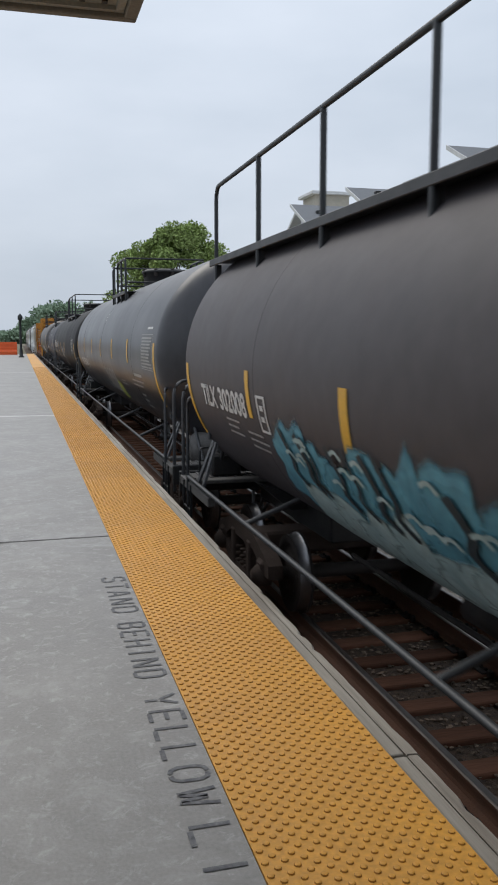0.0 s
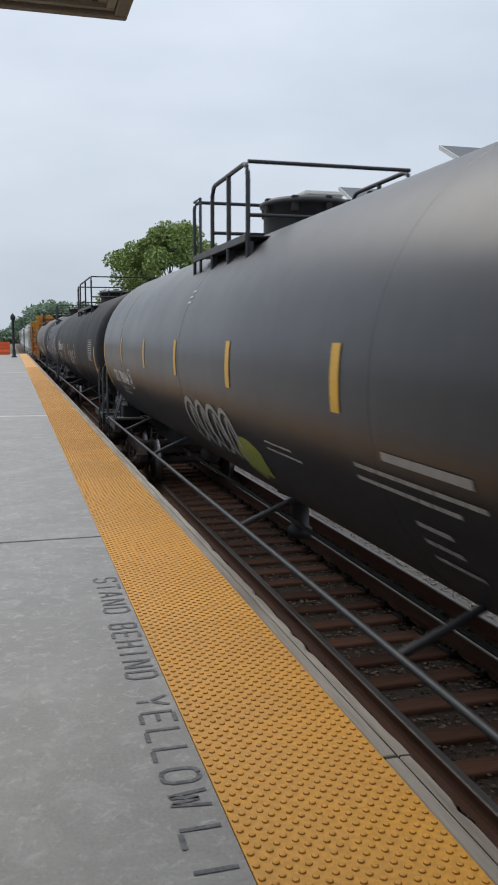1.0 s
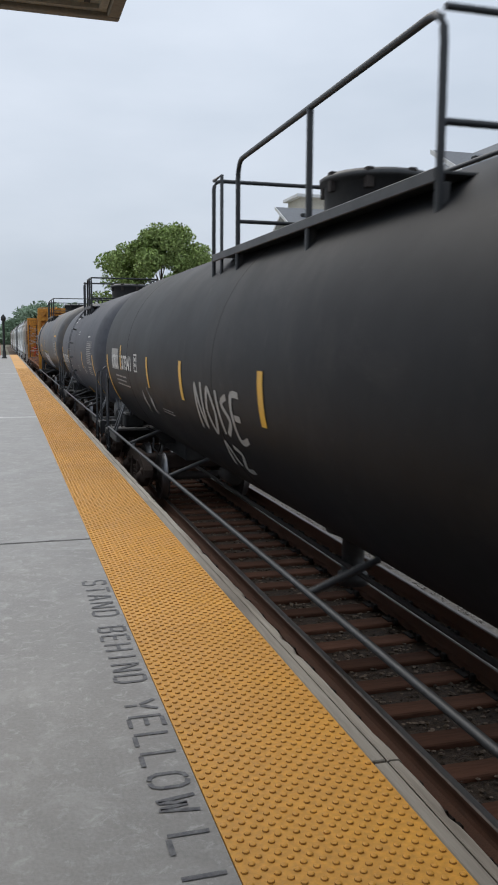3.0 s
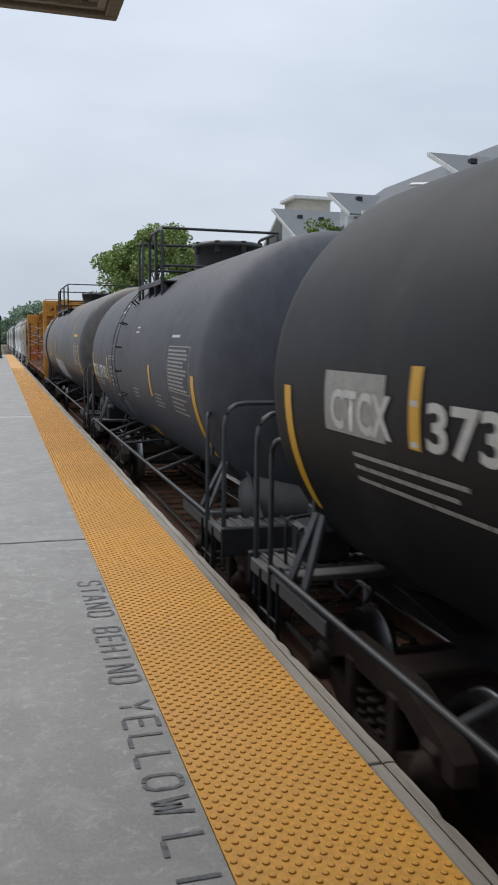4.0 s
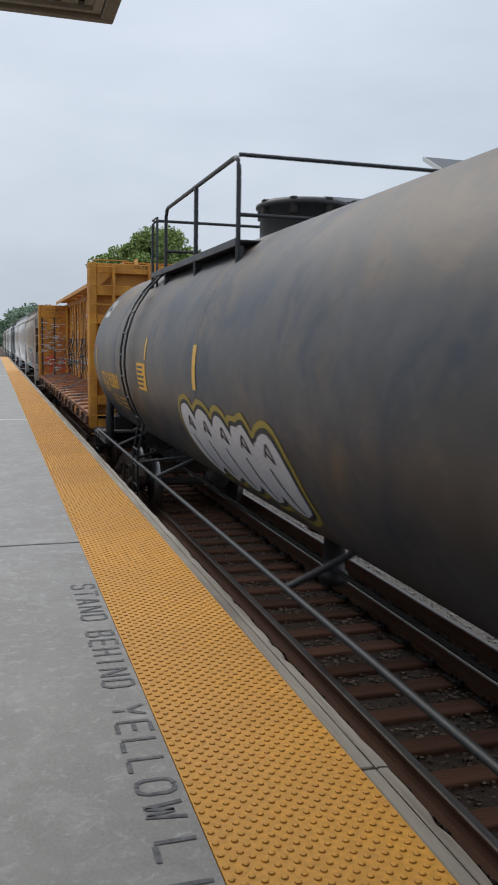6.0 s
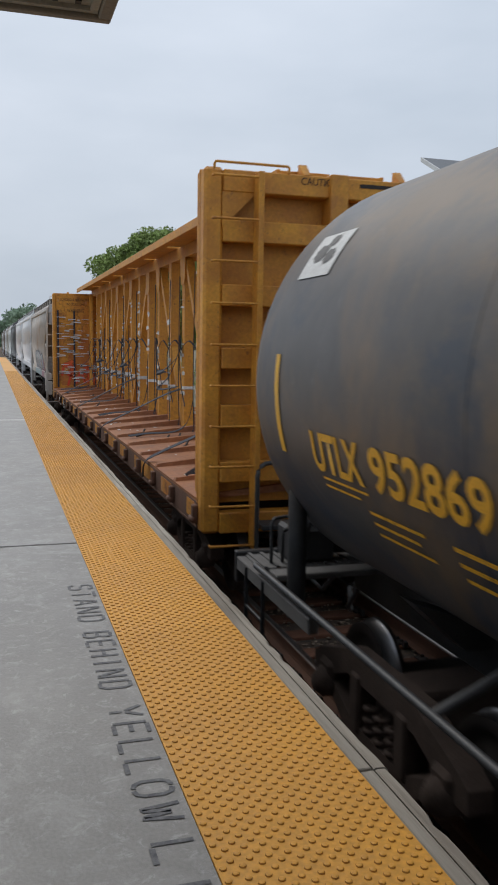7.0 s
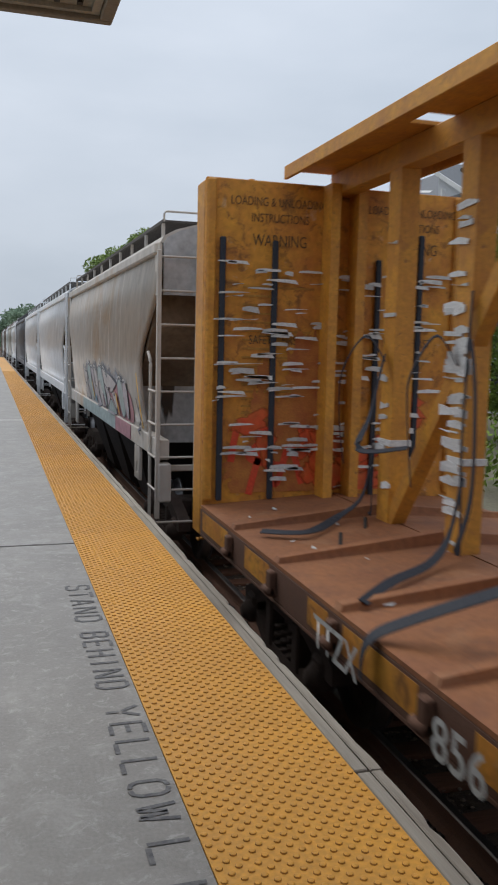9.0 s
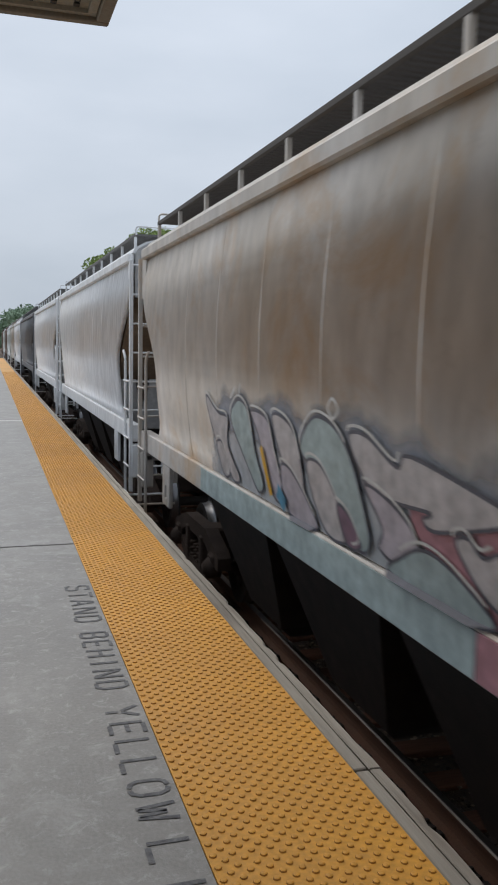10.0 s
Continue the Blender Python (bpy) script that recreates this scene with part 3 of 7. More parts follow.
def build_platform_end():
    lamp = base("platform_lamp", "slim black lamp post standing on the platform", "lamp post", pose(0.12, 63.3, 0))
    m = MB()
    m.lathe([(0.2, 0), (0.2, 0.06), (0.13, 0.1), (0.12, 0.5), (0.09, 0.6), (0.08, 2.6), (0.1, 2.65)], 12)
    part("post", m, LAMP_BLACK, lamp)
    m = MB()
    m.lathe([(0.06, 2.6), (0.17, 2.72), (0.17, 2.95), (0.02, 3.12), (0.0, 3.2)], 12)
    part("lantern", m, LAMP_BLACK, lamp)
    for i, x in enumerate((-0.95, -2.6)):
        b = base("water_barrier", "bright orange plastic water-filled barrier", "barrier", pose(x, 73.4, 0), group="orange barriers")
        m = MB()
        m.prism([(-0.3, 0), (0.3, 0), (0.3, 0.25), (0.14, 0.42), (0.1, 1.05), (-0.1, 1.05), (-0.14, 0.42), (-0.3, 0.25)], -0.78, 0.78, "yz")
        part("shell", m, ORANGE, b)
        for zz in (0.5, 0.8):
            m = MB()
            m.box(-0.72, 0.72, -0.155, -0.1, zz, zz + 0.07, 0.01)
            part("rib", m, ORANGE, b)


# ---- plants ----
def leaf_cloud(mb, rng, centre, radii, count, size):
    cx, cy, cz = centre
    for _ in range(count):
        while True:
            p = Vector((rng.uniform(-1, 1), rng.uniform(-1, 1), rng.uniform(-1, 1)))
            if 0.25 < p.length < 1:
                break
        p = Vector((cx + p.x * radii[0], cy + p.y * radii[1], cz + p.z * radii[2]))
        n = Vector((rng.gauss(0, 1), rng.gauss(0, 1), rng.gauss(0.5, 1))).normalized()
        a = n.orthogonal().normalized()
        a.rotate(Matrix.Rotation(rng.uniform(0, 6.28), 3, n))
        b = n.cross(a)
        s = size * rng.uniform(0.6, 1.3)
        mb.add([p - a * s, p - a * 0.2 * s + b * s * 0.45, p + a * s, p - a * 0.2 * s - b * s * 0.45 + n * s * 0.15], [(0, 1, 2, 3)])


def tree(name, label, at, height, crown, seed, leaf, mat, clumps, per, spread=1.0, trunk=0.25, low=0.35):
    rng = random.Random(seed)
    t = base(name, label, "tree", at)
    w = MB()
    lean = rng.uniform(-0.03, 0.03)
    stem = [(lean * height * f, 0.02 * height * math.sin(3 * f), height * 0.75 * f) for f in (0, 0.25, 0.5, 0.75, 1)]
    for i in range(4):
        w.lathe([(trunk * (1 - 0.2 * i), stem[i][2]), (trunk * (0.8 - 0.2 * i) + 0.02, stem[i + 1][2] + 0.02)], 9, at=(stem[i][0], stem[i][1], 0))
    cl = MB()
    tips = []
    for k in range(clumps):
        a = rng.uniform(0, 6.28)
        zf = rng.uniform(low, 1.0)
        prof = math.sin(math.pi * min(1, max(0.08, (zf - low) / (1 - low) * 0.82 + 0.14))) ** 0.7
        r = crown * prof * rng.uniform(0.35, 1.0)
        c = (r * math.cos(a), r * math.sin(a), height * zf * 0.95)
        tips.append(c)
        rr = crown * rng.uniform(0.16, 0.3) * spread
        leaf_cloud(cl, rng, c, (rr, rr, rr * 0.75), per, leaf)
    for c in tips[: max(10, clumps // 3)]:
        z0 = min(c[2] * 0.75, height * 0.7)
        f = z0 / (height * 0.75)
        root = Vector((lean * height * f, 0, z0 * 0.9))
        mid = (root + Vector(c)) / 2 + Vector((0, 0, 0.12 * height * rng.uniform(0.0, 0.6)))
        w.tube([root, mid, c], trunk * 0.13, 5)
    part("trunk", w, BARK, t, "grey-brown bark", turned=False)
    ob = part("crown", cl, mat, t, "dense green leaves", turned=False)
    ob["kind"] = "stuff"
    return t


def build_plants():
    tree("broadleaf_tree", "tall broad deciduous tree with a lumpy green crown", pose(16.7, 90, GROUND_Z), 15.3, 6.9, 4, 0.2, LEAF, 125, 560, 0.85, 0.35, 0.25)
    tree("street_tree", "young light green tree with fine drooping twigs", pose(17.2, 27.4, GROUND_Z), 8.9, 2.7, 8, 0.11, LEAF_LIGHT, 95, 150, 0.9, 0.1, 0.14)
    tree("street_tree", "leafy green tree standing before the houses", pose(17.6, 33.6, GROUND_Z), 10.0, 2.4, 17, 0.11, LEAF_LIGHT, 80, 150, 0.9, 0.12, 0.16)
    tree("street_tree", "small light green tree before the houses", pose(24.0, 61.5, GROUND_Z), 12.9, 3.2, 12, 0.14, LEAF_LIGHT, 60, 120, 0.8, 0.12, 0.3)
    # thicket at the foot of the houses
    rng = random.Random(21)
    for i in range(7):
        h = MB()
        leaf_cloud(h, rng, (0, 0, 0.9), (1.6, 2.2, 1.2), 900, 0.1)
        thing("bush", h, LEAF if i % 2 else LEAF_LIGHT, "loose green roadside bush", "bush", group="roadside bushes",
              at=pose(12.0 + 1.2 * (i % 3), 17 + 6.5 * i, GROUND_Z), turned=False)
    # far wooded ridge
    w = MB()
    for i in range(760):
        x = rng.uniform(-45, 170)
        d = rng.uniform(0, 40)
        rise = min(1.0, max(0.0, (x + 4) / 20))
        top = 4.0 + 15.0 * rise * rise * (3 - 2 * rise) + 1.2 * math.sin(x * 0.06 + 0.9) + 0.6 * math.sin(x * 0.23)
        r = rng.uniform(3, 5.5)
        leaf_cloud(w, rng, (x, 430 + d, max(1.0, rng.uniform(0.2, 1.0) * top - r * 0.6)), (r, r, r * 0.8), 130, 1.0)
    thing("far_woods", w, LEAF_FAR, "hazy wooded ridge far behind the train", "woods", "stuff", turned=False)


# ---- houses behind the track ----
def build_houses():
    X = 26.0
    h = base("townhouse_row", "grey-sided townhouse row with dark shingle gables", "house", pose(0, 0, GROUND_Z))
    top = 12.2
    w = MB()
    w.box(X, X + 11, 24, 84, 0, top)
    part("wall", w, WALL_SIDING, h)
    # siding courses
    for k in range(30):
        s = MB()
        s.box(X - 0.02, X, 24, 84, 0.5 + 0.4 * k, 0.52 + 0.4 * k)
        part("siding_lap", s, WALL_SIDING, h)
    r = MB()
    r.prism([(X - 0.5, top - 0.15), (X + 5.2, top + 3.85), (X + 11.5, top - 0.15), (X + 11.5, top - 0.35), (X + 5.2, top + 3.6), (X - 0.5, top - 0.4)][::-1], 23.5, 66.0)
    part("main_roof", r, SHINGLE, h)
    # cross wings with single-pitch roofs: high edge away from the station, deep white soffits
    for yc, zr, half, deep in ((46.96, 14.65, 5.2, 7.0), (63.1, 14.9, 4.4, 7.0), (77.2, 15.69, 6.8, 7.0), (31.0, 14.4, 5.0, 7.0)):
        fx = X - 0.2
        drop = half * 0.5
        wall = MB()
        wall.prism([(yc - half + 0.9, 3.0), (yc - 0.75, 3.0), (yc - 0.75, zr - 0.62), (yc - half + 0.9, zr - drop + 0.2)], fx, fx + deep, "yz")
        part("wing_wall", wall, WALL_SIDING, h)
        for k in range(24):
            zz = 3.3 + 0.42 * k
            if zz < zr - drop:
                lap = MB()
                lap.box(fx - 0.02, fx, yc - half + 0.9, yc - 0.75, zz, zz + 0.025)
                part("siding_lap", lap, TRIM, h)
        roof = MB()
        roof.prism([(yc, zr), (yc, zr - 0.14), (yc - half, zr - drop - 0.14), (yc - half, zr - drop)], fx - 0.78, fx + deep, "yz")
        part("wing_roof", roof, SHINGLE, h)
        soffit = MB()
        soffit.prism([(yc - 0.02, zr - 0.145), (yc - 0.02, zr - 0.2), (yc - half, zr - drop - 0.2), (yc - half, zr - drop - 0.145)], fx - 0.76, fx + 0.5, "yz")
        part("soffit", soffit, TRIM, h, "white boarded soffit")
        rake = MB()
        rake.prism([(yc + 0.05, zr + 0.03), (yc + 0.05, zr - 0.24), (yc - half - 0.05, zr - drop - 0.26), (yc - half - 0.05, zr - drop + 0.02)], fx - 0.86, fx - 0.785, "yz")
        part("rake_board", rake, TRIM, h)
        for q, vx in ((0.3, 1.0), (0.34, 3.0)):
            v = MB()
            zz = zr - drop * q
            v.box(fx + vx, fx + vx + 0.45, yc - half * q - 0.3, yc - half * q + 0.1, zz - 0.1, zz + 0.22, 0.03)
            part("roof_vent", v, LAMP_BLACK, h)
        for level in (4.2, 7.4):
            for f in (0.3, 0.62):
                window(h, fx, yc - half * f - 0.3, level, 1.1, 1.6)
        # top balcony under the wing, with a white post: flat dark panel painted as its shaded recess
        o = MB()
        o.box(fx - 0.03, fx - 0.004, yc - half + 1.4, yc - half * 0.4, 9.6, zr - drop - 0.55)
        part("balcony_shade_panel", o, GLASS, h)
    # the far slope of the last wing
    g = MB()
    g.prism([(77.4, 15.0), (77.4, 14.7), (81.8, 12.3), (81.8, 12.6)], X - 0.5, X + 6.8, "yz")
    part("wing_roof", g, TRIM, h)
    strip = MB()
    strip.add([(X + 1.6, 50.5, 13.55), (X + 1.8, 50.5, 13.7), (X + 3.6, 58.0, 15.05), (X + 3.4, 58.0, 14.9)], [(0, 1, 2, 3)])
    part("roof_flashing", strip, TRIM, h, "pale metal flashing", turned=False)
    for yc in (39.2, 42.5, 55.0, 58.6, 70.0):
        for level in (1.2, 4.3, 7.5, 10.4):
            window(h, X, yc, level, 1.0, 1.5)
    # square dormer between two gables
    d = MB()
    d.box(X + 2.5, X + 6.0, 80.0, 83.8, 12.0, 17.2)
    dm = part("dormer", d, CANOPY_IN, h, "beige square dormer")
    d = MB()
    d.box(X + 2.0, X + 6.3, 79.6, 84.0, 17.2, 17.5, 0.03)
    part("dormer_roof", d, TRIM, dm)
    # stacked balconies beside the gables
    for yc in (42.0, 56.8):
        for level in (3.4, 6.6, 9.8):
            b = MB()
            b.box(X - 1.5, X - 0.02, yc - 1.6, yc + 1.6, level, level + 0.2, 0.01)
            bal = part("balcony", b, TRIM, h)
            for k in range(14):
                q = MB()
                q.box(X - 1.47, X - 1.43, yc - 1.55 + k * 0.237, yc - 1.51 + k * 0.237, level + 0.2, level + 1.1)
                part("baluster", q, TRIM, bal)
            q = MB()
            q.box(X - 1.49, X - 1.41, yc - 1.6, yc + 1.6, level + 1.1, level + 1.16)
            part("balcony_rail", q, TRIM, bal)
        for sgn in (-1, 1):
            q = MB()
            q.box(X - 1.5, X - 1.3, yc + sgn * 1.5 - 0.1, yc + sgn * 1.5 + 0.1, 0, 12.4)
            part("balcony_post", q, TRIM, h)


def window(h, x, y, z, w, tall):
    f = MB()
    f.box(x - 0.09, x - 0.004, y - w / 2 - 0.12, y + w / 2 + 0.12, z - 0.12, z + tall + 0.12, 0.01)
    fr = part("window", f, TRIM, h)
    p = MB()
    p.box(x - 0.105, x - 0.093, y - w / 2, y + w / 2, z, z + tall / 2 - 0.03)
    p.box(x - 0.105, x - 0.093, y - w / 2, y + w / 2, z + tall / 2 + 0.03, z + tall)
    part("pane", p, GLASS, fr)


# ---- the train; in a car's own space y runs along it, z = 0 is the top of the rails, -x is the platform's side ----
TRAIN = []


def truck(car, y, seed=0, r=0.42):
    """A two-axle freight truck: side frames with springs, bolster, wheelsets."""
    bol = MB()
    bol.box(-1.05, 1.05, -0.2, 0.2, 0.45, 0.72, 0.03)
    tr = part("truck", bol, TRUCK, car, "rusty cast truck", pose(0, y, 0))
    for sx in (-1, 1):
        f = MB()
        x0, x1 = (-1.13, -0.97) if sx < 0 else (0.97, 1.13)
        # arched top member, dropped bottom member, columns; the windows between them stay open
        f.prism([(-1.12, 0.58), (-1.12, 0.44), (-0.95, 0.44), (-0.5, 0.62), (0.5, 0.62), (0.95, 0.44), (1.12, 0.44), (1.12, 0.58), (1.0, 0.64), (0.5, 0.8), (-0.5, 0.8), (-1.0, 0.64)], x0, x1, "yz")
        f.prism([(-0.99, 0.47), (-0.45, 0.17), (0.45, 0.17), (0.99, 0.47), (0.85, 0.5), (0.38, 0.3), (-0.38, 0.3), (-0.85, 0.5)], x0, x1, "yz")
        for q in (-1, 1):
            f.box(x0 - 0.02, x1 + 0.02, min(q * 0.27, q * 0.42), max(q * 0.27, q * 0.42), 0.26, 0.68, 0.02)
            f.box(x0 - 0.035, x1 + 0.035, min(q * 0.74, q * 0.98), max(q * 0.74, q * 0.98), 0.44, 0.6, 0.04)
        part("side_frame", f, TRUCK, tr)
        for yy in (-0.17, 0.0, 0.17):
            s = MB()
            pts = [(sx * 1.07 + 0.06 * math.cos(a), yy + 0.065 * math.sin(a), 0.29 + a * 0.0125) for a in [k * math.pi / 4 for k in range(25)]]
            s.tube(pts, 0.02, 5)
            part("spring", s, TRUCK, tr)
        for yy in (-0.86, 0.86):
            b = MB()
            b.lathe([(0.0, sx * 0.12), (0.06, sx * 0.12), (0.085, sx * 0.09), (0.12, sx * 0.05), (0.12, -sx * 0.08), (0.0, -sx * 0.08)], 14, "x", (sx * 1.12, yy, r))
            part("bearing_cap", b, TRUCK, tr)
    axles = []
    for yy in (-0.86, 0.86):
        w = MB()
        w.lathe([(0.075, -0.95), (0.075, 0.95)], 10, "x")
        for sx in (-1, 1):
            o = 0.7525 * sx
            w.lathe([(0.09, o - sx * 0.09), (0.12, o - sx * 0.075), (0.33, o - sx * 0.02), (0.38, o - sx * 0.068), (r + 0.025, o - sx * 0.068), (r + 0.02, o - sx * 0.04)], 28, "x")
            w.lathe([(r + 0.02, o - sx * 0.04), (r, o - sx * 0.028), (r - 0.004, o + sx * 0.07)], 28, "x", mi=1)
            w.lathe([(r - 0.004, o + sx * 0.07), (0.34, o + sx * 0.07), (0.31, o + sx * 0.03), (0.13, o + sx * 0.055), (0.1, o + sx * 0.09), (0.0, o + sx * 0.09)], 28, "x")
            for k in range(6):
                a = k * math.pi / 3
                w.box(o + sx * 0.045 - 0.01, o + sx * 0.045 + 0.01, 0.22 * math.cos(a) - 0.02, 0.22 * math.cos(a) + 0.02, 0.22 * math.sin(a) - 0.02, 0.22 * math.sin(a) + 0.02)
        axles.append(part("wheelset", w, [WHEEL, TREAD], tr, "steel wheelset with bright treads", pose(0, yy, r), turned=False))
    car_axles.extend((a, r) for a in axles)
    return tr


car_axles = []


def coupler(car, y, sgn, long=0.34):
    c = MB()
    c.box(-0.12, 0.12, min(y, y + sgn * long * 0.8), max(y, y + sgn * long * 0.8), 0.76, 0.98, 0.03)
    c.box(-0.2, 0.16, min(y + sgn * long * 0.5, y + sgn * long), max(y + sgn * long * 0.5, y + sgn * long), 0.7, 1.02, 0.06)
    k = part("coupler", c, IRON, car, "rusty knuckle coupler")
    h = MB()
    h.tube([(-0.3, y, 0.72), (-0.34, y + sgn * 0.12, 0.5), (-0.26, y + sgn * 0.25, 0.42), (-0.2, y + sgn * long, 0.6)], 0.025, 6)
    part("air_hose", h, STEEL_BLACK, k)
    return k


def on_shell(me, R, zc, y0, z0, lift=0.006, flip=-1):
    """Lays a flat mesh (x along the car, y up) round the tank's platform side; z0 is its lower edge's height over the rail."""
    a0 = math.asin(max(-1, min(1, (z0 - zc) / R)))
    for v in me.vertices:
        a = a0 + v.co.y / R
        rr = R + lift + v.co.z
        v.co = (-rr * math.cos(a), (y0 + flip * v.co.x) * LONG, zc + rr * math.sin(a))
    return me


def sheet(w, h, nx=1, ny=6):
    m = MB()
    vs = [(w * i / nx, h * j / ny, 0) for j in range(ny + 1) for i in range(nx + 1)]
    fs = [(j * (nx + 1) + i, j * (nx + 1) + i + 1, (j + 1) * (nx + 1) + i + 1, (j + 1) * (nx + 1) + i) for j in range(ny) for i in range(nx)]
    m.add(vs, fs)
    return m


def blob(cx, cy, rx, ry, turn=0.0, power=2.4, n=28, rag=0.0, seed=0):
    """A rounded paint shape as a fan of rings, flat, so that it can be bent over a shell."""
    m = MB()
    ca, sa = math.cos(turn), math.sin(turn)
    vs = [(cx, cy, 0)]
    for f in (0.34, 0.67, 1.0):
        for k in range(n):
            a = 2 * math.pi * k / n
            q = (abs(math.cos(a)) ** power + abs(math.sin(a)) ** power) ** (-1 / power)
            q *= 1 + rag * noise.noise((math.cos(a) * 2 + seed, math.sin(a) * 2, seed * 1.7))
            x, y = f * q * math.cos(a) * rx, f * q * math.sin(a) * ry
            vs.append((cx + x * ca - y * sa, cy + x * sa + y * ca, 0))
    fs = [(0, 1 + k, 1 + (k + 1) % n) for k in range(n)]
    for g in (0, 1):
        fs += [(1 + g * n + k, 1 + (g + 1) * n + k, 1 + (g + 1) * n + (k + 1) % n, 1 + g * n + (k + 1) % n) for k in range(n)]
    m.add(vs, fs)
    return m


def stroke(points, width, n=10):
    """A painted line of even width along a few points, smoothed."""
    pts = [Vector((*p, 0)) for p in points]
    fine = []
    for i in range(len(pts) - 1):
        p0, p1, p2, p3 = pts[max(i - 1, 0)], pts[i], pts[i + 1], pts[min(i + 2, len(pts) - 1)]
        for k in range(n):
            t = k / n
            fine.append(0.5 * ((2 * p1) + (p2 - p0) * t + (2 * p0 - 5 * p1 + 4 * p2 - p3) * t * t + (3 * p1 - p0 - 3 * p2 + p3) * t ** 3))
    fine.append(pts[-1])
    m = MB()
    vs = []
    for i, p in enumerate(fine):
        d = (fine[min(i + 1, len(fine) - 1)] - fine[max(i - 1, 0)]).normalized()
        s = Vector((-d.y, d.x, 0)) * width / 2
        vs += [p - s, p + s]
    m.add(vs, [(2 * i, 2 * i + 2, 2 * i + 3, 2 * i + 1) for i in range(len(fine) - 1)])
    return m


def rail_path(pts, r, bend=0.12):
    """Points of a bent pipe with rounded corners."""
    pts = [Vector(p) for p in pts]
    out = [pts[0]]
    for a, b, c in zip(pts, pts[1:], pts[2:]):
        d0, d1 = (a - b), (c - b)
        k = min(bend, d0.length * 0.45, d1.length * 0.45)
        p, q = b + d0.normalized() * k, b + d1.normalized() * k
        for t in (0, 0.25, 0.5, 0.75, 1):
            out.append(p * (1 - t) ** 2 + b * 2 * t * (1 - t) + q * t * t)
    out.append(pts[-1])
    return out


def shell_material(name, base, second, rough, dirt, spec=0.5):
    return material(name, base, rough, spec=spec, second=second, scale=0.9, amount=0.75, grain=9, bump=0.05, stretch=(1, 0.55, 0.5), dist=0.004)


